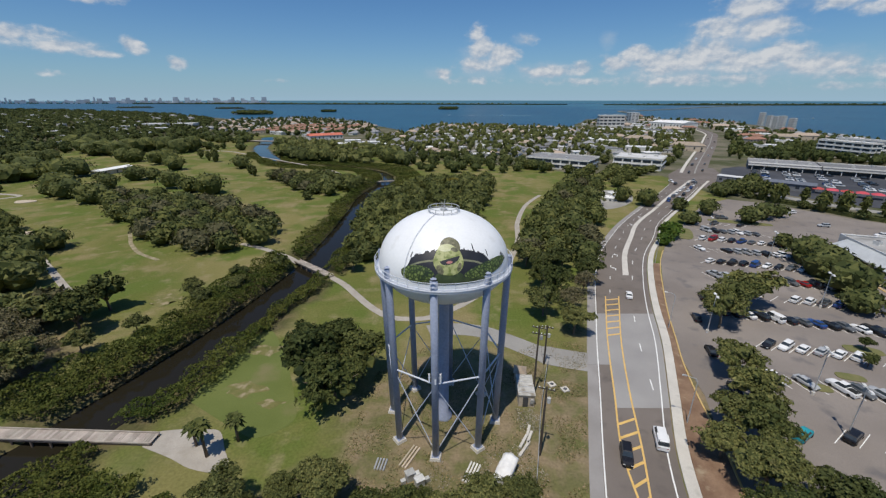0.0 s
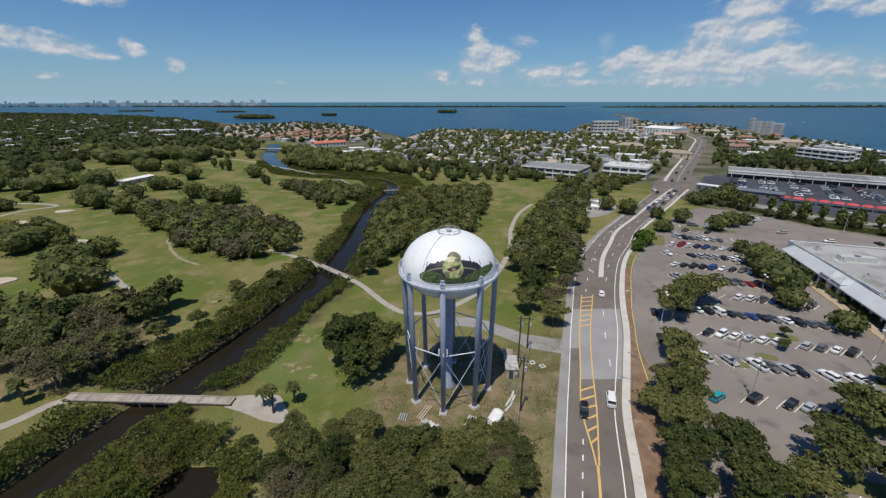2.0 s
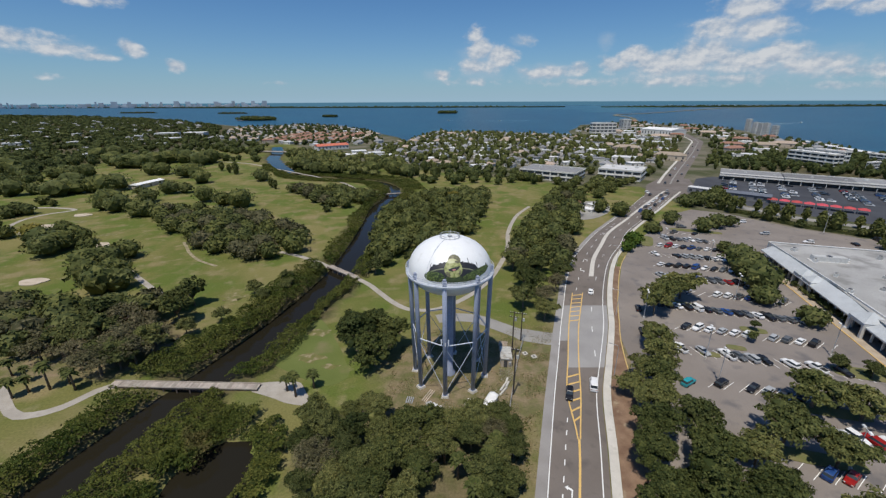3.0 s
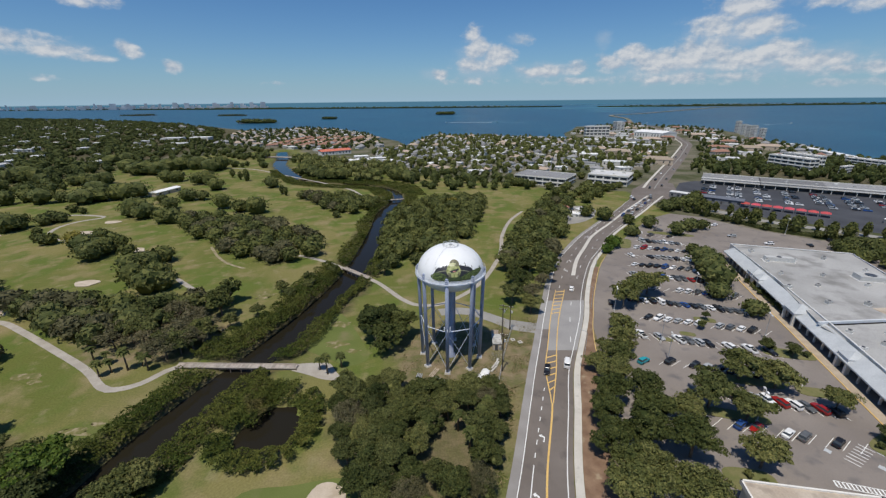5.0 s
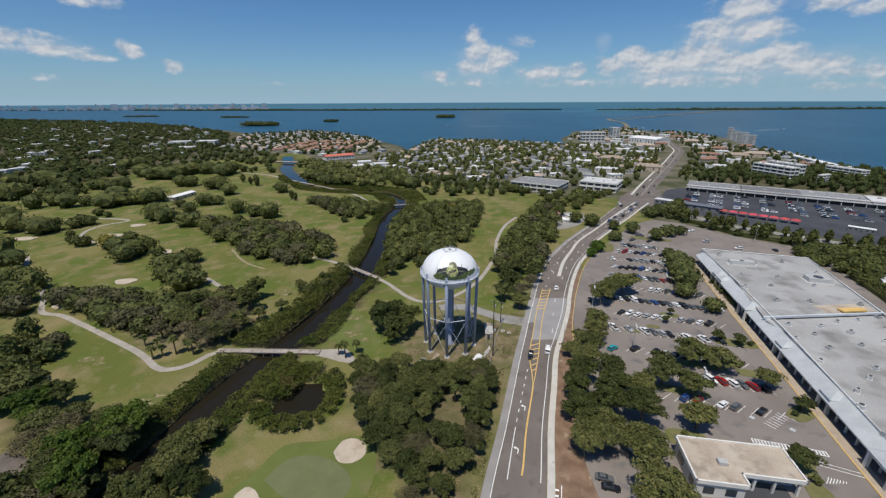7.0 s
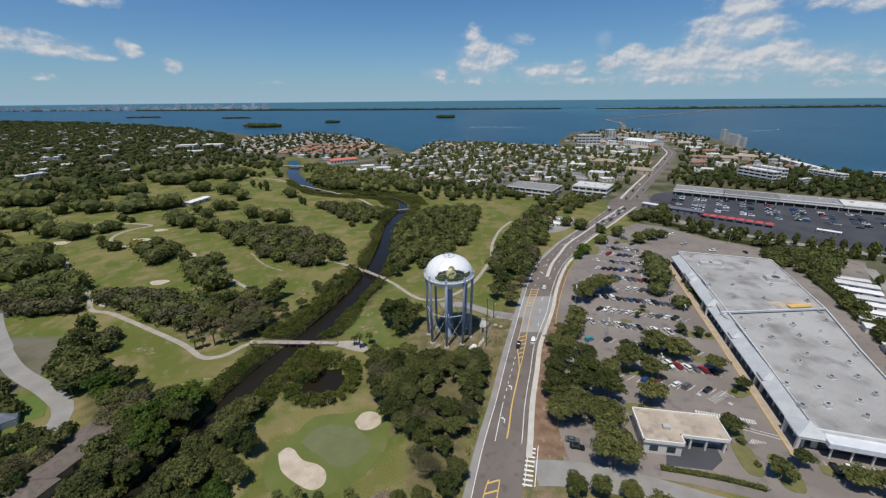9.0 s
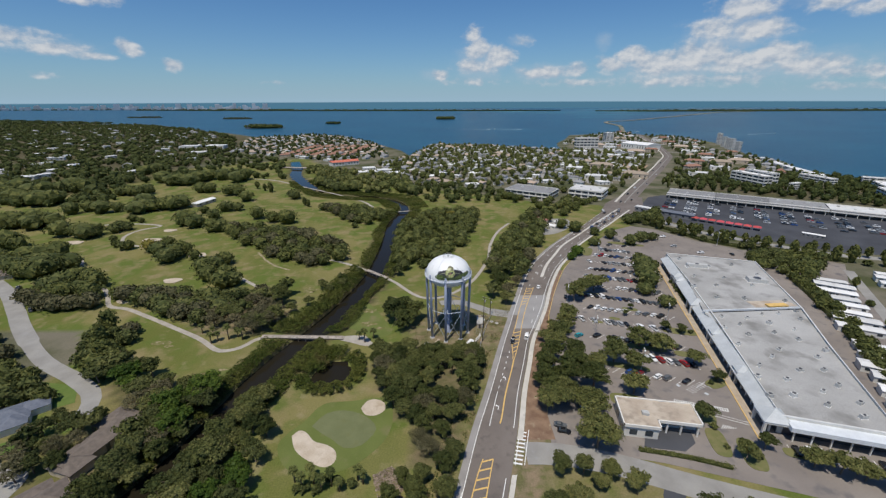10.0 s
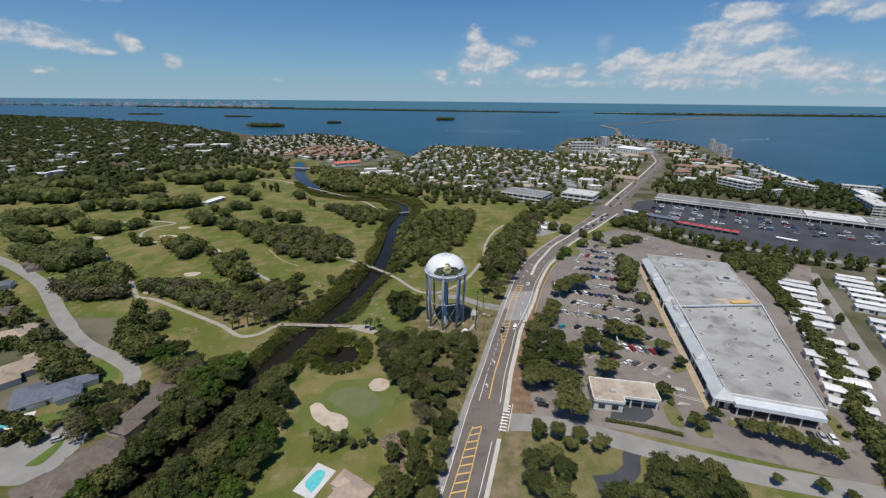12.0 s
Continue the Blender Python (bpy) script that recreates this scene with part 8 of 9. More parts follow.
def build_car(shape, colour, label):
    L_, W_, hb, hr, s0, r0, r1, s1, ht = SHAPES[shape]
    t = thing("car", 0, 0, -400, 0, label, "truck" if shape == "pickup" else "van" if shape == "van" else "car")
    bm = bmesh.new()
    secs = []
    for x, z, w in ((-L_ / 2, ht - 0.25, 0.86), (-L_ / 2 + 0.12, ht - 0.05, 0.94), (s1, ht, 1.0), (s0, hb, 1.0), (L_ / 2 - 0.5, hb - 0.1, 0.95), (L_ / 2 - 0.08, hb - 0.25, 0.86), (L_ / 2, hb - 0.42, 0.76)):
        h = W_ / 2 * w
        secs.append([(x, -h * 0.92, 0.3), (x, -h, 0.5), (x, -h, z - 0.16), (x, -h * 0.9, z), (x, h * 0.9, z), (x, h, z - 0.16), (x, h, 0.5), (x, h * 0.92, 0.3)])
    loft(bm, secs)
    body = part("body", bm, PAINT[colour], t)
    bm = bmesh.new()
    hw, rw = W_ / 2 * 0.88, W_ / 2 * 0.7
    loft(bm, [[(s1, -hw, ht - 0.03), (s1, hw, ht - 0.03), (s0, hw, hb - 0.03), (s0, -hw, hb - 0.03)], [(r1, -rw, hr - 0.04), (r1, rw, hr - 0.04), (r0, rw, hr - 0.04), (r0, -rw, hr - 0.04)]])
    part("glasshouse", bm, M["glass"], t, "dark tinted glass")
    bm = bmesh.new()
    loft(bm, [[(r1 - 0.04, -rw - 0.03, hr - 0.06), (r1 - 0.04, rw + 0.03, hr - 0.06), (r0 + 0.04, rw + 0.03, hr - 0.06), (r0 + 0.04, -rw - 0.03, hr - 0.06)], [(r1 + 0.06, -rw + 0.06, hr + 0.02), (r1 + 0.06, rw - 0.06, hr + 0.02), (r0 - 0.06, rw - 0.06, hr + 0.02), (r0 - 0.06, -rw + 0.06, hr + 0.02)]])
    if shape == "van":
        add_box(bm, (r0 + r1) / 2 - 0.6, 0, hb + 0.45, 1.6, W_ * 0.9, 0.75)
    part("roof", bm, PAINT[colour], t)
    if shape == "pickup":
        bm = bmesh.new()
        add_box(bm, (s1 - L_ / 2) / 2, 0, ht + 0.004, -s1 and (L_ / 2 + s1) * 0.86, W_ * 0.74, 0.03)
        part("bed", bm, M["tyre"], t, "dark open load bed")
    bm = bmesh.new()
    add_tube(bm, [(0, -0.11, 0), (0, 0.11, 0)], 0.34, 12)
    first = part("wheel", bm, M["tyre"], t)
    for i, (a, b) in enumerate(((1, 1), (1, -1), (-1, 1), (-1, -1))):
        o = first if i == 0 else first.copy()
        if i:
            scene.collection.objects.link(o)
        o.location = (a * L_ * 0.3, b * (W_ / 2 - 0.1), 0.34)
    for a, mat_, nm in ((1, M["lamp_clear"], "headlight"), (-1, M["lamp_red"], "tail_light")):
        for b in (1, -1):
            bm = bmesh.new()
            add_box(bm, a * (L_ / 2 - 0.07), b * W_ * 0.33, (hb if a > 0 else ht) - 0.4, 0.14, 0.36, 0.16)
            part(nm, bm, mat_, t)
    return t


CARS = {}
PROTO_CARS = []
car_rnd = random.Random(20)


def park(shape, colour, x, y, heading, group="", z=0.05, state="parked"):
    key = (shape, colour, state)
    if key not in CARS:
        CARS[key] = build_car(shape, colour, f"{colour} {CAR_WORDS[shape]} {state}")
        PROTO_CARS.append(CARS[key])
    c = copy_thing(CARS[key], pose(x, y, z, 0, 0, heading) @ Matrix.Diagonal((0.89, 0.89, 0.92, 1)))
    if group:
        c["group"] = group
    return c


def any_car(x, y, heading, group, z=0.055, state="parked on the asphalt car park"):
    shape = car_rnd.choices(("sedan", "suv", "pickup", "van"), (5, 5, 1, 0.6))[0]
    colour = car_rnd.choices(("black", "white", "silver", "grey", "blue", "red"), (6.5, 5.2, 3.2, 4.0, 1.1, 1.1))[0]
    park(shape, colour, x, y, heading + (180 if car_rnd.random() < 0.25 else 0) + car_rnd.uniform(-2, 2), group, z, state)


def uv(u, v):
    return u * E_U[0] + v * E_V[0], u * E_U[1] + v * E_V[1]


lot = bpy.data.objects["parking_lot"]
bm = bmesh.new()
add_box(bm, 0, 0, 0.053, 5.0, 0.13, 0.02)
stall_line = part("stall_line", bm, M["line_white"], lot)
stall_line.location = (0, 0, 0)
first_line = True
# rows of slanted stalls: along the shop front axis u, from v to v, heading, share taken
for u, v0, v1, heading, taken in ((48, 42, 80, 33, 0.55), (59.5, 56, 82, 103, 0.9), (71, 44, 80, 33, 0.6), (84.5, 38, 80, 103, 0.65), (97.5, 42, 82, 33, 0.85), (111, 37, 80, 103, 0.95), (124, 48, 82, 33, 0.85), (136.5, 42, 80, 103, 0.92), (149, 44, 80, 33, 0.9), (161.5, 44, 78, 103, 0.92), (174, 48, 78, 33, 0.85), (186, 52, 76, 103, 0.8), (198, 58, 72, 33, 0.6)):
    gap = 2.42 / abs(math.sin(radians(heading) - math.atan2(E_V[1], E_V[0])))
    v = v0
    while v < v1:
        x, y = uv(u, v)
        o = stall_line if first_line else stall_line.copy()
        if not first_line:
            scene.collection.objects.link(o)
        first_line = False
        o.location, o.rotation_euler = (x, y, 0), (0, 0, radians(heading))
        if v + gap < v1 and car_rnd.random() < taken:
            cx, cy = uv(u, v + gap / 2)
            any_car(cx, cy, heading, "cars in the shop car park")
        v += gap
# in front of the south side of the shops
for k in range(10):
    x, y = 100.5 + k * 2.85, -5.6 - k * 0.82
    o = stall_line.copy()
    scene.collection.objects.link(o)
    o.location, o.rotation_euler = (x - 1.4, y - 1.4, 0), (0, 0, radians(-105))
    if k not in (4, 5, 6):
        any_car(x, y - 1.8, -105, "cars in the shop car park")
for x, y, h in ((56, 78, 255), (53, 66, 75), (61, 92, 72), (34.4, 3.0, -14), (34.9, 0.5, -14), (46, 12, 30), (69, 103, 70), (123, 181, -20), (161, 190, 10), (158, 169, -15), (169, 156, -10), (188, 153, 80), (204, 159, 75)):
    any_car(x, y, h, "cars in the shop car park")
park("suv", "teal", 56.5, 55, 30, "cars in the shop car park", 0.055, "parked on the asphalt car park")
# traffic on the main road, waiting at the junction
QUEUE = "waiting on the main road"
for y, f in ((262, inner), (254, inner), (246, inner), (238, inner), (228, inner), (218, inner), (208, inner), (258, outer), (266, outer), (270, median), (256, median), (247, median), (239, median), (231, median), (224, median), (214, median)):
    off = 1.8 if f is inner else 2.6 if f is median else -1.6
    x = float(f(y)) + off
    d = math.degrees(math.atan2(1.0, (float(f(y + 1)) - float(f(y - 1))) / 2))
    any_car(x, y, d, "cars on the main road", 0.09, QUEUE)
park("suv", "black", 27.0, 50.8, 253, "cars on the main road", 0.09, "on the main road")
park("van", "white", 33.6, 54.0, 73, "cars on the main road", 0.09, "on the main road")
park("sedan", "white", 49.6, 104, 69, "cars on the main road", 0.09, "on the main road")
for k, (y, side) in enumerate(((300, 4), (312, -4), (322, 4), (345, -4), (362, 4), (390, -4), (420, 4), (455, -4), (480, 4), (530, -4), (570, 4))):
    i = min(range(len(far_line)), key=lambda j: abs(far_line[j][1] - y))
    p = far_line[i] + side_[i] * side
    any_car(p[0], p[1], math.degrees(math.atan2(-side_[i][0], side_[i][1])) + (180 if side > 0 else 0), "cars on the main road", 0.08, QUEUE)
# the far dark car park: rows of cars too many to count
def far_cars():
    heaps = {}
    for row in range(13):
        a, b = np.array((200 + row * 15.5, 262 - row * 9.0)), np.array((232 + row * 15.0, 310 - row * 10.0))
        n = int(np.linalg.norm(b - a) / 2.9)
        for j in range(n):
            for side in (-2.8, 2.8):
                if car_rnd.random() > 0.38:
                    continue
                p = a + (b - a) * (j + 0.5) / n + np.array((side * 0.86, -side * 0.5))
                shape = car_rnd.choice(("sedan", "suv", "suv"))
                L_, W_, hb, hr, s0, r0, r1, s1, ht = SHAPES[shape]
                m = pose(p[0], p[1], 0.06, 0, 0, -31)
                colour = car_rnd.choices(("black", "white", "silver", "grey", "blue", "red"), (5, 5, 3, 3, 1, 1))[0]
                bm = heaps.setdefault(colour, bmesh.new())
                glass = heaps.setdefault("glass", bmesh.new())
                for tgt, secs in ((bm, [[(-L_ / 2, w_, z_) for w_, z_ in ((-W_ / 2, 0.3), (W_ / 2, 0.3), (W_ / 2 * 0.92, ht), (-W_ / 2 * 0.92, ht))], [(L_ / 2, w_, z_) for w_, z_ in ((-W_ / 2 * 0.9, 0.3), (W_ / 2 * 0.9, 0.3), (W_ / 2 * 0.8, hb - 0.25), (-W_ / 2 * 0.8, hb - 0.25))]]), (glass, [[(s1, -W_ * 0.44, ht - 0.1), (s1, W_ * 0.44, ht - 0.1), (s0, W_ * 0.44, hb - 0.2), (s0, -W_ * 0.44, hb - 0.2)], [(r1, -W_ * 0.35, hr - 0.05), (r1, W_ * 0.35, hr - 0.05), (r0, W_ * 0.35, hr - 0.05), (r0, -W_ * 0.35, hr - 0.05)]])):
                    rings = [[tgt.verts.new(m @ Vector(q)) for q in s_] for s_ in secs]
                    for k in range(4):
                        tgt.faces.new((rings[0][k], rings[0][(k + 1) % 4], rings[1][(k + 1) % 4], rings[1][k]))
                    tgt.faces.new(rings[0][::-1])
                    tgt.faces.new(rings[1])
                q = [bm.verts.new(m @ Vector(c)) for c in ((r1, -W_ * 0.34, hr), (r1, W_ * 0.34, hr), (r0, W_ * 0.34, hr), (r0, -W_ * 0.34, hr))]
                bm.faces.new(q)
    for colour, bm in heaps.items():
        bmesh.ops.recalc_face_normals(bm, faces=bm.faces)
        tagged(part("distant_cars", bm, M["glass"] if colour == "glass" else PAINT[colour]), "parked cars far off in rows on dark asphalt", "cars", "", "stuff")


far_cars()
# side streets
for x, y, h in ((-205, 79, 130), (-214, 88, 310), (-124, -17, 30), (-236, 104, 120)):
    any_car(x, y, h, "cars on the residential street", 0.07, "parked on the residential street")

# ---- paint, kerbs and planting by the road ----
M["mulch"] = surface("mulch", (0.17, 0.105, 0.07), (0.25, 0.165, 0.11), 0.35, 0.95, 5.0, 0.5, 0.05, spots=((0.32, 0.25, 0.17), 0.4, 0.6, 0.72))
M["wood_pole"] = surface("wood_pole", (0.05, 0.042, 0.036), (0.08, 0.066, 0.055), 1.5, 0.9, 8.0, 0.3)
M["kerb_yellow"] = surface("kerb_yellow", (0.5, 0.34, 0.12), (0.58, 0.42, 0.18), 0.8, 0.7, 6.0, 0.1)
lot_edge = spline([8, 30, 54, 64.7, 75, 83, 93.4, 106, 130, 150], [31.5, 36.1, 43.0, 45.4, 48.3, 51.2, 54.9, 60.0, 70.8, 82.8])
tagged(strip("planting_strip", along(road_e, 3.4), along(lot_edge, 0.0), -2.5, 128, 0.06, M["mulch"]), "bare brown soil strip beside the pavement", "planting bed", "", "structure")
tagged(strip("kerb", along(lot_edge, 0.0), along(lot_edge, 0.28), 9, 140, 0.2, M["kerb_yellow"], thick=0.2), "ochre painted kerb along the car park", "kerb", "", "structure")
for k in range(9):
    y = -11.2 + k * 1.45
    x = 18.0 + (y + 11.2) * 0.29
    bm = bmesh.new()
    add_box(bm, x + 0.6, y, Z_LINE - 0.005, 2.5, 0.55, 0.03, -12)
    part("crossing_bar", bm, M["line_white"], road)
for off in (-0.75, 1.95):
    bm = bmesh.new()
    add_box(bm, 20.3 + off, -5.2, Z_LINE - 0.004, 0.22, 13.6, 0.03, -16)
    part("crossing_line", bm, M["line_white"], road)


def arrow(x, y, turn, left=True):
    """A painted turn arrow."""
    bm = bmesh.new()
    s = -1 if left else 1
    pts = [(-0.12, 0), (0.12, 0), (0.12, 1.6), (s * 0.7 + 0.0, 2.0), (s * 0.7, 2.3), (s * 1.3, 1.75), (s * 0.7, 1.25), (s * 0.7, 1.6), (-0.12, 1.3)]
    m = pose(x, y, Z_LINE, 0, 0, turn)
    lo = [bm.verts.new(m @ Vector((a, b, -0.02))) for a, b in pts]
    hi = [bm.verts.new(m @ Vector((a, b, 0.0))) for a, b in pts]
    bm.faces.new(hi)
    for i in range(len(pts)):
        bm.faces.new((lo[i], lo[(i + 1) % len(pts)], hi[(i + 1) % len(pts)], hi[i]))
    bmesh.ops.recalc_face_normals(bm, faces=bm.faces)
    part("turn_arrow", bm, M["line_white"], road)


for y in (10.2, 25.2):
    arrow(float(turn_lane(y)) + 1.6, y, -18)
for y in (122, 134, 170, 182):
    arrow(float(outer(y)) + 1.6, y, -22 - (y > 150) * 12)

# zebra walk and bays by the bank
for k in range(23):
    bm = bmesh.new()
    add_box(bm, 76.4 + k * 0.69, 14.2 - k * 0.2, 0.053, 0.3, 1.3, 0.02, -16)
    part("crossing_bar", bm, M["line_white"], lot)
for off in (-0.75, 0.75):
    bm = bmesh.new()
    add_box(bm, 84.0 + off * 0.28, 12.0 + off * 0.96, 0.054, 16.0, 0.16, 0.02, -16)
    part("crossing_line", bm, M["line_white"], lot)
# hatched corner and stop lines beyond it
for k in range(7):
    bm = bmesh.new()
    add_box(bm, 85.2 + k * 0.62, 2.5 - k * 0.1, 0.053, 0.16, 2.6 - k * 0.3, 0.02, -50)
    part("corner_hatching", bm, M["line_white"], lot)
for dy in (0.0, 1.3):
    bm = bmesh.new()
    add_box(bm, 91.2, 4.6 + dy, 0.053, 12.0, 0.16, 0.02, -25)
    part("corner_line", bm, M["line_white"], lot)
for k in range(7):
    bm = bmesh.new()
    add_box(bm, 84.5 + k * 1.1, 19.2 + k * 0.62, 0.053, 0.18, 2.8, 0.02, 33)
    part("bay_hatching", bm, M["line_white"], lot)
for x, y in ((82, 22.3), (89.5, 17.8), (93, 21.5)):
    bm = bmesh.new()
    add_box(bm, x, y, 0.053, 1.2, 1.2, 0.02, 33)
    part("bay_symbol", bm, M["roof_metal"], lot, "pale blue painted bay marking")


# grass islands in the car park
M["island_grass"] = surface("island_grass", (0.13, 0.14, 0.05), (0.18, 0.165, 0.075), 0.4, 0.95, 5.0, 0.4, 0.05)
for cx, cy, rx, ry, turn in ((97.5, 24, 5.5, 2.4, 25), (102, 58.5, 7, 2.6, -15), (96, 41, 5, 2.0, -15), (81, 46, 8.5, 1.8, -17), (68, 33.5, 8.5, 1.8, -17), (89, 79, 3.5, 1.6, -17), (74, 96, 8, 1.8, -17), (112, 112, 3.0, 14.0, -15), (60, 15, 5, 3, -10), (81.0, 7.4, 4.6, 3.0, -28), (80, -3.6, 2.6, 5.6, -12), (87, -8, 3.0, 6.0, -16), (100, -8, 3.4, 1.8, -17), (133, -9, 2.0, 6.5, -20), (127, 175, 12, 2.5, -20), (94, 160, 4, 8, -25), (69, 67, 2.4, 1.2, -17), (78, 70, 2.4, 1.2, -17)):
    out = []
    for a in np.linspace(0, 2 * math.pi, 28, False):
        c, s = abs(math.cos(a)) ** 0.6 * math.copysign(1, math.cos(a)), abs(math.sin(a)) ** 0.6 * math.copysign(1, math.sin(a))
        x, y = rx * c, ry * s
        t = radians(turn)
        out.append((cx + x * math.cos(t) - y * math.sin(t), cy + x * math.sin(t) + y * math.cos(t)))
    isl = patch("planted_island", out, 0.17, M["island_grass"], "grassy planted island with a kerb in the car park", "planting bed")
for x, y in ((97, 25), (94, 23), (102, 58), (98, 60), (106, 57), (81, -6), (82, 2), (88, -10), (87, -4), (133, -5), (133.5, -9), (132.5, -13), (60, 16), (62, 14)):
    plant("bush", x, y, tree_rnd.uniform(1.0, 1.8))

# hedges
def hedge(points, width, height, seed, label):
    line_ = curve(points, 1.0)
    rng = np.random.default_rng(seed)
    idx = rng.integers(0, len(line_) - 1, int(len(line_) * width * 34))
    o = line_[idx] + (line_[idx + 1] - line_[idx]) * rng.uniform(0, 1, (len(idx), 1)) + rng.uniform(-width / 2, width / 2, (len(idx), 2)) + rng.normal(0, 0.15, (len(idx), 2))
    z = height * rng.uniform(0.3, 1.0, len(idx)) ** 0.6 + 0.1
    c = np.concatenate([o, z[:, None]], 1)
    out = np.tile(np.array((0, 0, 0.5)), (len(c), 1)) + rng.normal(0, 0.5, (len(c), 3))
    ob = ribbon("hedge", line_, width * 0.85, height * 0.8, M["leaf_oak"], thick=height * 0.8)
    sprays("leaves", leaf_cloud(c, out, rng.uniform(0.16, 0.3, len(c)), rng, 0.7), M["leaf_oak"], ob)
    tagged(ob, label, "hedge", "", "structure")


hedge([(164, 224), (176, 205), (186, 182), (204, 167), (232, 155), (251, 139)], 3.4, 2.0, 5, "clipped green hedge behind the car park")
hedge([(55, -6.5), (68, -9.5), (78, -13)], 1.4, 0.9, 6, "low clipped hedge beside the side street")
hedge([(126, -34), (139, -16), (152, 12), (172, 52), (187, 88), (196, 114)], 2.5, 2.4, 7, "ragged green hedge behind the shops")

# ---- utility poles, wires and lamps ----
def utility_pole(x, y, h, arms=1, lamp=False):
    t = thing("utility_pole", x, y, 0, -20, "dark wooden utility pole with a cross-arm", "utility pole")
    bm = bmesh.new()
    add_tube(bm, [(0, 0, -0.5), (0, 0, h)], [0.2, 0.13], 10)
    part("pole", bm, M["wood_pole"], t)
    for k in range(arms):
        bm = bmesh.new()
        add_box(bm, 0, 0.12, h - 0.5 - k * 1.2, 2.4, 0.12, 0.14)
        part("cross_arm", bm, M["wood_pole"], t)
        for dx in (-1.0, -0.4, 0.4, 1.0):
            bm = bmesh.new()
            add_lathe(bm, [(0.06, 0), (0.09, 0.1), (0.05, 0.22), (0.01, 0.24)], 8)
            for v in bm.verts:
                v.co += Vector((dx, 0.12, h - 0.43 - k * 1.2))
            part("insulator", bm, M["roof_white"], t)
    bm = bmesh.new()
    add_lathe(bm, [(0.02, h - 2.6), (0.27, h - 2.58), (0.27, h - 1.8), (0.02, h - 1.75)], 12)
    for v in bm.verts:
        v.co += Vector((0.45, 0, 0))
    part("transformer", bm, M["plant_unit"], t, "grey pole transformer")
    return t


def wire(name, a, b, sag, r=0.018):
    pts = [Vector(a).lerp(Vector(b), k / 10) - Vector((0, 0, sag * 4 * (k / 10) * (1 - k / 10))) for k in range(11)]
    bm = bmesh.new()
    add_tube(bm, pts, r, 5)
    tagged(part(name, bm, M["wood_pole"]), "thin dark overhead wire between poles", "wire")


POLES = [(15.8, 64.4, 14.5), (19.8, 73.7, 9.0), (14.2, 51.3, 12.5)]
for x, y, h in POLES:
    utility_pole(x, y, h, 2 if h > 13 else 1)
for (x0, y0, h0), (x1, y1, h1) in ((POLES[0], POLES[2]), (POLES[0], POLES[1])):
    wire("wire", (x0, y0, h0 - 0.4), (x1, y1, h1 - 0.4), 0.6)
wire("wire", (19.8, 73.7, 8.5), (28, 115, 9), 1.0)


def lot_lamp(x, y, h=9.5, turn=0):
    t = thing("lamp_post", x, y, 0.05, turn, "tall car park lamp post with twin heads", "lamp post", "lamp posts in the car park")
    bm = bmesh.new()
    add_lathe(bm, [(0.3, 0.0), (0.3, 0.7), (0.02, 0.72)], 12)
    part("base", bm, M["concrete"], t)
    bm = bmesh.new()
    add_tube(bm, [(0, 0, 0.6), (0, 0, h)], [0.11, 0.07], 8)
    part("post", bm, M["galvanised"], t)
    for s in (-1, 1):
        bm = bmesh.new()
        add_box(bm, s * 0.9, 0, h - 0.05, 0.8, 0.5, 0.25, 0, 0.8)
        add_box(bm, s * 0.35, 0, h - 0.05, 0.6, 0.08, 0.08)
        part("lamp_head", bm, M["roof_white"], t)


for x, y in ((72.4, 30.8), (63.5, 55.0), (66.5, 65), (100, 66), (96, 98), (108, 132), (98, 150), (190, 172), (60, 86)):
    lot_lamp(x, y, 9.5, 73)
for y in (58, 88, 128):
    t = thing("street_lamp", float(road_e(y)) + 3.9, y, 0.1, 160, "slim grey street lamp beside the pavement", "street lamp")
    bm = bmesh.new()
    add_tube(bm, [(0, 0, -0.2), (0, 0, 8.0), (0.3, 0, 8.6), (1.8, 0, 8.9)], [0.1, 0.07, 0.06, 0.05], 8)
    part("post", bm, M["galvanised"], t)
    bm = bmesh.new()
    add_box(bm, 2.0, 0, 8.88, 0.7, 0.28, 0.14, 0, 0.8)
    part("lamp_head", bm, M["plant_unit"], t)

# ---- yard round the tower ----
M["stained_roof"] = surface("stained_roof", (0.36, 0.35, 0.32), (0.52, 0.51, 0.48), 0.9, 0.85, 4.0, 0.1, spots=((0.24, 0.21, 0.17), 0.7, 0.54, 0.66))


def hut():
    t = thing("equipment_hut", 14.2, 64.2, 0, -4, "weathered tan equipment hut with a stained grey flat roof", "hut")
    bm = bmesh.new()
    add_box(bm, 0, 0, 1.2, 2.7, 5.4, 2.4)
    part("wall", bm, M["stucco_tan"], t)
    bm = bmesh.new()
    add_box(bm, 0, 0, 2.48, 2.95, 5.7, 0.16)
    roof = part("roof", bm, M["stained_roof"], t, "stained grey flat roof")
    for k in range(4):
        bm = bmesh.new()
        add_box(bm, 0, -1.9 + 1.3 * k, 2.58, 2.9, 0.09, 0.06)
        part("roof_seam", bm, M["galvanised"], roof)
    bm = bmesh.new()
    add_box(bm, -0.2, -2.72, 1.0, 0.9, 0.1, 2.0)
    part("door", bm, M["dark_front"], t, "dark door standing in the short wall")
    bm = bmesh.new()
    add_box(bm, 0.9, -2.8, 1.3, 0.5, 0.3, 0.7)
    part("meter_box", bm, M["galvanised"], t)


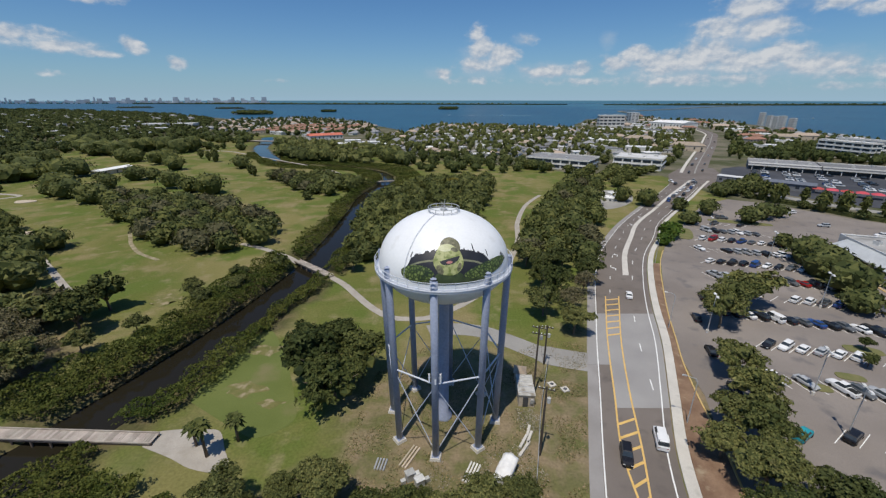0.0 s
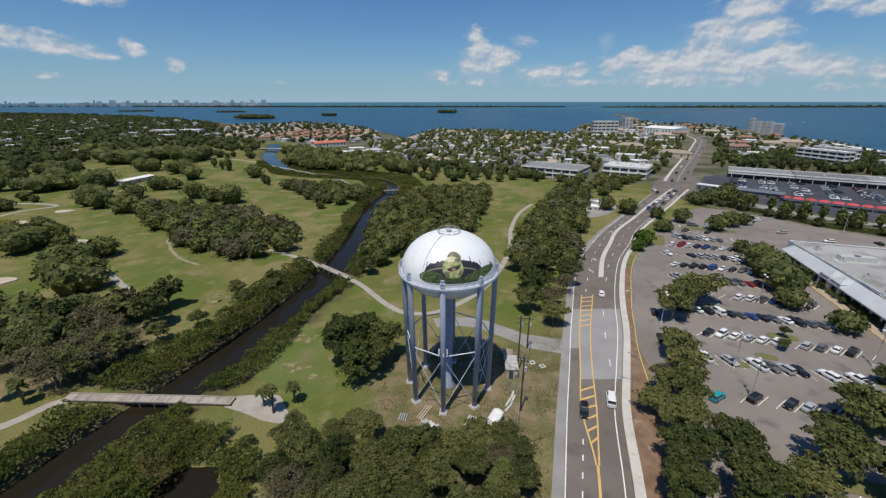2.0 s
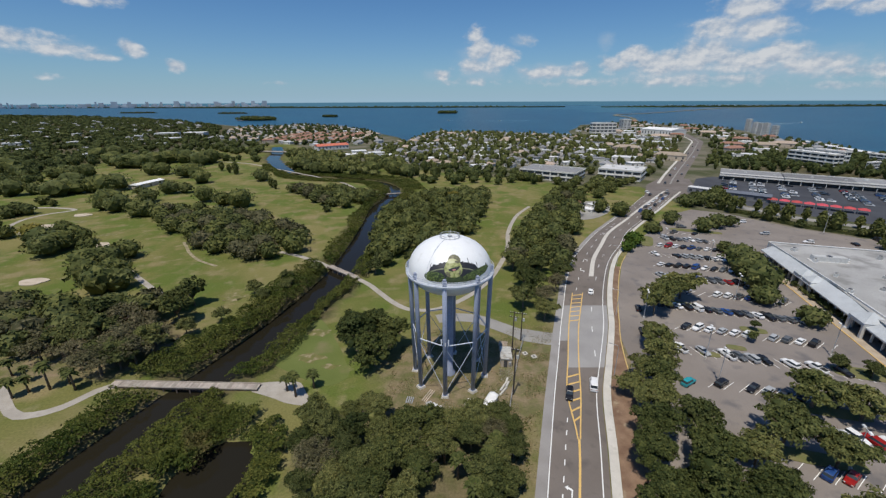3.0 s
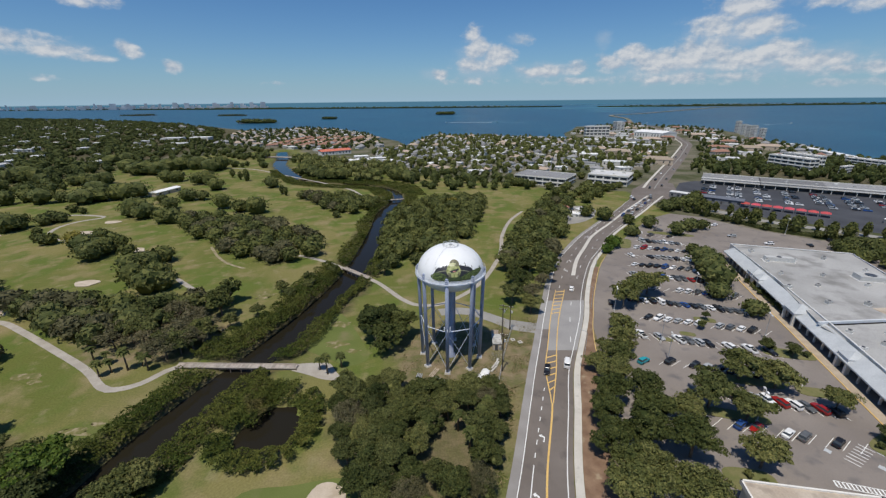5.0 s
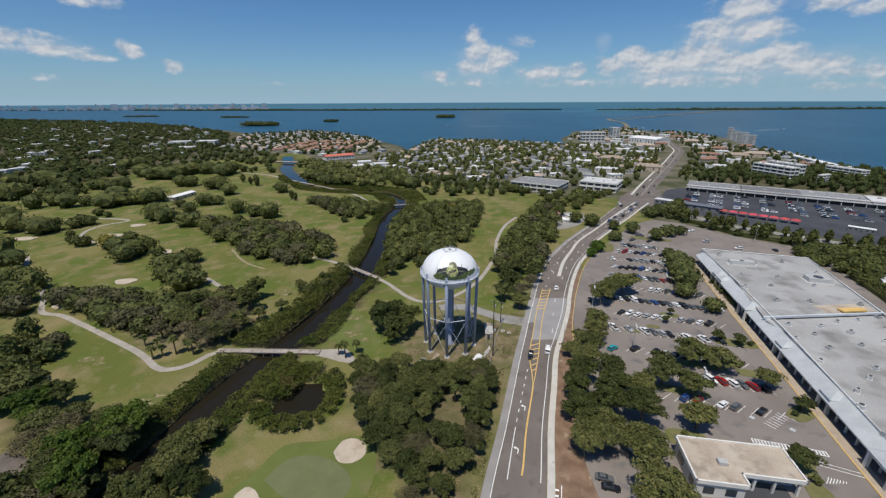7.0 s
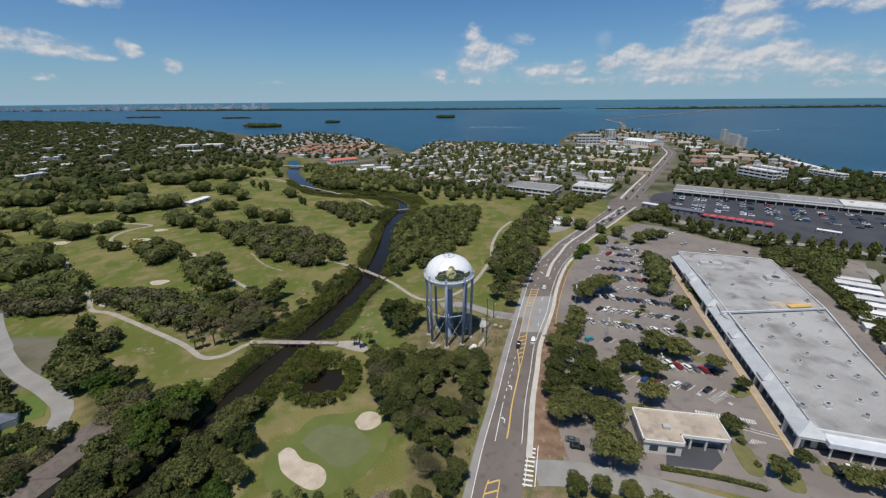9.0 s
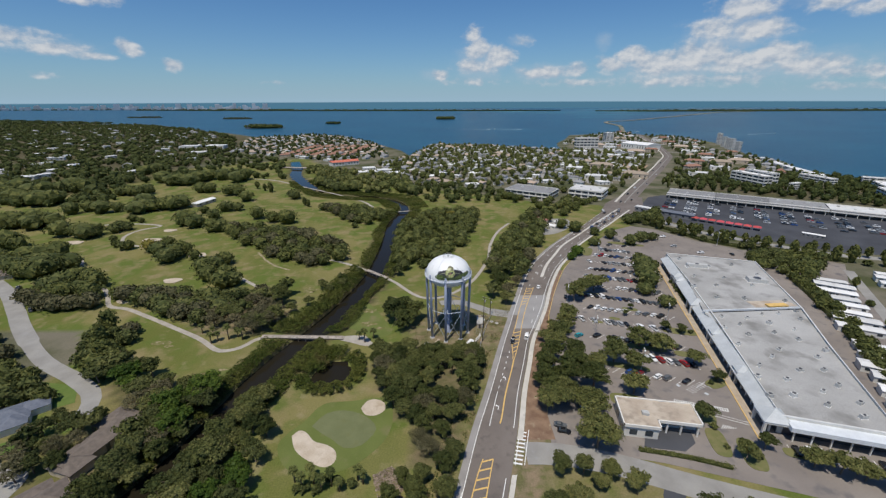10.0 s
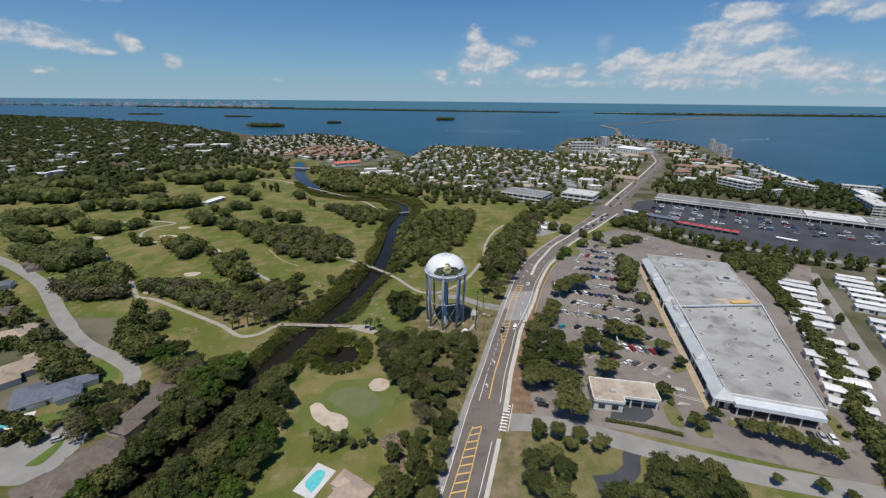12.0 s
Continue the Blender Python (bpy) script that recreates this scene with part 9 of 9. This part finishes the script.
hut()
t = thing("equipment_hut", 14.2, 69.6, 0, -12, "low tan pump hut with a brown roof beside the tower", "hut")
bm = bmesh.new()
add_box(bm, 0, 0, 0.9, 2.0, 2.2, 1.8)
part("wall", bm, M["stucco_tan"], t)
bm = bmesh.new()
add_box(bm, 0, 0, 1.95, 2.4, 2.6, 0.5, 0, 0.3)
part("roof", bm, M["roof_tan"], t)


def site_trailer():
    t = thing("site_trailer", 8.4, 47.2, 0, 62, "white covered site trailer with a dented canvas hood", "trailer")
    bm = bmesh.new()
    add_box(bm, 0, 0, 1.3, 4.4, 2.0, 1.2, 0, 0.97)
    part("body", bm, M["roof_white"], t)
    n = 12
    verts = [(-2.35 + 4.7 * i / n, -1.15 + 2.3 * j / n, 1.92 + 0.5 * math.sin(math.pi * j / n) ** 0.7 + 0.16 * noise.noise((i * 0.45, j * 0.5, 2.0)) - 0.1 * (i in (3, 6, 9))) for i in range(n + 1) for j in range(n + 1)]
    verts += [(x, y, z - 0.07) for x, y, z in verts]
    k = (n + 1) ** 2
    faces = []
    for i in range(n):
        for j in range(n):
            a = i * (n + 1) + j
            faces += [(a, a + n + 1, a + n + 2, a + 1), (a + k, a + k + 1, a + k + n + 2, a + k + n + 1)]
    rim = [j for j in range(n + 1)] + [i * (n + 1) + n for i in range(1, n + 1)] + [n * (n + 1) + j for j in range(n - 1, -1, -1)] + [i * (n + 1) for i in range(n - 1, 0, -1)]
    for a, b in zip(rim, rim[1:] + rim[:1]):
        faces.append((a, b, b + k, a + k))
    mesh_object("hood", verts, faces, M["roof_white"], t, "dented white canvas hood", True)
    bm = bmesh.new()
    add_box(bm, 0, 0, 0.6, 4.2, 1.6, 0.2)
    add_box(bm, 2.7, 0, 0.6, 1.4, 0.2, 0.15)
    part("chassis", bm, M["tyre"], t)
    for a, b in ((0.4, 1), (0.4, -1), (-0.5, 1), (-0.5, -1)):
        bm = bmesh.new()
        add_tube(bm, [(a, b * 0.95, 0.35), (a, b * 1.15, 0.35)], 0.35, 12)
        part("wheel", bm, M["tyre"], t)


site_trailer()


def pipe_stack(x, y, n, length, turn, gap, mat_, label):
    t = thing("pipe_stack", x, y, 0, turn, label, "pipes")
    for k in range(n):
        bm = bmesh.new()
        add_tube(bm, [(0, k * gap, 0.14), (length, k * gap + 0.05, 0.14)], 0.14, 8)
        part("pipe", bm, mat_, t)


pipe_stack(-5.9, 48.6, 3, 4.2, 62, 0.5, M["stucco_tan"], "weathered tan pipes lying on the ground")
pipe_stack(-9.0, 48.2, 4, 2.0, 80, 0.45, M["galvanised"], "short grey steel pipes lying on the ground")
pipe_stack(3.6, 46.0, 4, 3.6, 65, 0.45, M["stucco"], "pale pipes lying beside the trailer")
t = thing("concrete_beams", 13.0, 54.0, 0, 62, "long pale concrete beams lying on the verge", "beams")
for k in range(4):
    bm = bmesh.new()
    add_box(bm, -2 + k * 1.3, (k % 2) * 0.6, 0.18, 3.4 - k * 0.4, 0.42, 0.34, (k - 1.5) * 5)
    part("beam", bm, M["concrete"], t)
for x, y, s in ((-5.0, 47.0, 1.2), (-3.6, 46.0, 1.2), (-4.1, 47.2, 0.8), (-2.6, 46.6, 0.6), (-5.9, 46.2, 0.6)):
    t = thing("control_box", x, y, 0, 30, "grey metal control box standing on the ground", "cabinet")
    bm = bmesh.new()
    add_box(bm, 0, 0, s * 0.5, s, s * 0.8, s)
    part("casing", bm, M["galvanised"], t)
    bm = bmesh.new()
    add_box(bm, 0, 0, s + 0.05, s * 1.12, s * 0.92, 0.1)
    part("lid", bm, M["plant_unit"], t)
for x, y in ((22.0, 66.0), (19.9, 67.4), (9.5, 31)):
    t = thing("manhole_slab", x, y, 0, 20, "square pale concrete manhole slab in the grass", "manhole")
    bm = bmesh.new()
    add_box(bm, 0, 0, 0.1, 1.3, 1.3, 0.24)
    part("slab", bm, M["concrete"], t)
    bm = bmesh.new()
    add_lathe(bm, [(0.34, 0.22), (0.34, 0.25), (0.01, 0.25)], 16)
    part("cover", bm, M["dark_front"], t)


# dry grass tufts and rubble, past counting
def tufts(name, poly, n, seed, size, colours, label, skip=0.0):
    rng = np.random.default_rng(seed)
    x0, x1 = min(p[0] for p in poly), max(p[0] for p in poly)
    y0, y1 = min(p[1] for p in poly), max(p[1] for p in poly)
    p = np.stack([rng.uniform(x0, x1, n * 2), rng.uniform(y0, y1, n * 2)], 1)
    keep = inside(p[:, 0], p[:, 1], poly) & (p[:, 0] < road_w(p[:, 1]) - 2.4)
    lumpy = np.array([noise.noise((a * 0.22, b * 0.22, 1.0)) for a, b in p])
    keep &= lumpy > skip
    p = p[keep][:n]
    c = np.concatenate([p, np.full((len(p), 1), 0.05)], 1)
    out = np.tile(np.array((0, 0, 0.4)), (len(c), 1)) + rng.normal(0, 0.5, (len(c), 3))
    tagged(sprays(name, leaf_cloud(c, out, rng.uniform(*size, len(c)), rng, 0.5), colours), label, "grass", "", "stuff")


YARD = [(-16, 44), (8, 40), (22, 46), (30, 78), (36, 98), (24, 84), (12, 76), (-4, 80), (-14, 70)]
VERGE = [(-16, -72), (-3, -72), (10, -30), (20, 10), (30, 46), (30, 74), (22, 74), (16, 46), (6, 8), (-6, -20), (-16, -50)]
M["dry_grass"] = surface("dry_grass", (0.2, 0.165, 0.08), (0.3, 0.235, 0.13), 0.3, 0.9, 3.0, 0.0, island=0.4, trans=0.15)
M["rubble"] = surface("rubble", (0.24, 0.22, 0.17), (0.38, 0.35, 0.3), 0.8, 0.9, 3.0, 0.0, island=0.35)
tufts("dry_grass", YARD, 15000, 1, (0.07, 0.17), M["dry_grass"], "dry yellow-brown grass tufts round the tower", -0.1)
tufts("dry_grass", VERGE, 20000, 2, (0.08, 0.2), M["dry_grass"], "dry rough grass on the road verge", -0.15)
tufts("green_weeds", YARD, 16000, 3, (0.07, 0.17), M["leaf_oak"], "green weeds on the bare yard", 0.05)
tufts("green_weeds", VERGE, 9000, 4, (0.08, 0.18), M["leaf_oak"], "green weeds on the road verge", 0.05)
tufts("roadside_scrub", [(11, 46), (18, 48), (11, 18), (4, -4), (-6, -34), (-11, -46), (-16, -52), (-8, -20), (-2, 0), (6, 20)], 15000, 9, (0.14, 0.36), M["leaf_mangrove"], "tall olive-green weeds along the road verge", -0.05)
tufts("roadside_scrub", [(11, 46), (18, 48), (11, 18), (4, -4), (-6, -34), (-11, -46), (-16, -52), (-8, -20), (-2, 0), (6, 20)], 9000, 10, (0.12, 0.3), M["dry_grass"], "tall dry straw-coloured grass along the road verge", -0.2)
tufts("rubble", [(-5, 44), (16, 44), (17, 58), (9, 52), (-1, 50)], 1800, 5, (0.05, 0.16), M["rubble"], "pale stones and rubble on the bare yard", 0.0)
tufts("rubble", [(12, 56), (15.5, 56), (16, 61), (12, 61)], 700, 6, (0.05, 0.14), M["rubble"], "grey rubble heap beside the hut", -0.5)

# swimming pools and gardens
def pool(x, y, w, d, turn, label="turquoise swimming pool in a white deck"):
    t = thing("swimming_pool", x, y, 0.0, turn, label, "swimming pool")
    bm = bmesh.new()
    add_slab(bm, [(-w * 0.75, -d * 0.85), (w * 0.75, -d * 0.85), (w * 0.75, d * 0.85), (-w * 0.75, d * 0.85)], -0.2, 0.12)
    bmesh.ops.recalc_face_normals(bm, faces=bm.faces)
    part("deck", bm, M["roof_white"], t)
    bm = bmesh.new()
    add_slab(bm, smooth_outline([(-w / 2, -d * 0.4), (-w * 0.3, -d / 2), (w * 0.2, -d * 0.42), (w / 2, -d * 0.2), (w / 2, d * 0.3), (w * 0.25, d / 2), (-w * 0.3, d * 0.45)], 0.6), 0.1, 0.15)
    bmesh.ops.recalc_face_normals(bm, faces=bm.faces)
    part("water", bm, M["pool_water"], t)


pool(-38.2, -31.0, 7.0, 4.0, 65)
pool(-147, -10, 8.0, 4.0, 30)
pool(-97, -25, 9.0, 4.0, 38)
for x, y in ((-42.5, -17.0), (-40.0, -18.8), (-37.2, -17.6), (-34.6, -19.6), (-32.2, -18.2), (-29.8, -19.8), (-25.6, -16.6), (-38.4, -16.0), (-24.0, -17.6)):
    plant("palm", x, y, 1.55)
for x, y in ((-41.0, -19.8), (-36.0, -20.0), (-33.4, -17.2), (-30.8, -17.4), (-39.2, -19.9), (-26.8, -18.0)):
    plant("bush", x, y, 1.9)
M["cut_brush"] = surface("cut_brush", (0.22, 0.17, 0.13), (0.33, 0.27, 0.22), 0.8, 0.95, 3.0, 0.0, island=0.45)
tufts("brush_heap", [(-22, -15), (-17, -12), (-12.5, -16), (-11, -24), (-14, -28), (-19, -23)], 5200, 8, (0.08, 0.3), M["cut_brush"], "heap of dry grey-brown cut branches", -0.4)
# wire fence along the edge of the tower's yard
FENCE = [(20.7, 74.0), (18.1, 66.0), (15.9, 58.9), (14.1, 51.8), (12.6, 46.0)]
fence = thing("wire_fence", 0, 0, 0, 0, "thin galvanised wire fence on slender posts", "fence")
fence_line = curve(FENCE, 2.6)
for x, y in fence_line:
    bm = bmesh.new()
    add_tube(bm, [(x, y, -0.2), (x, y, 1.9)], 0.045, 6)
    part("post", bm, M["galvanised"], fence)
for h in (0.15, 0.6, 1.05, 1.5, 1.85):
    bm = bmesh.new()
    add_tube(bm, [(x, y, h) for x, y in fence_line], 0.028 if h > 1.8 else 0.012, 5)
    part("rail" if h > 1.8 else "wire", bm, M["galvanised"], fence)
M["canopy_red"] = surface("canopy_red", (0.42, 0.05, 0.06), (0.52, 0.08, 0.085), 0.4, 0.75, 4.0, 0.1, vary=0.15)
# red canopies on the far car park
for k in range(8):
    t = thing("red_canopy", 211 + k * 4.6, 235 - k * 4.0, 0, -41, "red fabric canopy on posts in the far car park", "canopy", "red canopies")
    bm = bmesh.new()
    add_box(bm, 0, 0, 3.0, 5.4, 6.0, 0.9, 0, 0.25)
    part("canopy", bm, M["canopy_red"], t)
    for a, b in ((2.4, 2.6), (-2.4, 2.6), (2.4, -2.6), (-2.4, -2.6)):
        bm = bmesh.new()
        add_tube(bm, [(a, b, 0), (a, b, 2.7)], 0.07, 6)
        part("post", bm, M["galvanised"], t)

for k in range(16):
    plant("bush", 119.6 + k * 0.36 + (k % 2) * 0.5, 84 + k * 1.75, 1.3 + (k % 3) * 0.3)
set_trees(300, 53, 110)

# ---- leave no pattern trees and houses behind ----
for p in PROTO_TREES + PROTO_HOUSES + PROTO_CARS:
    for o in [*p.children_recursive, p]:
        bpy.data.objects.remove(o)
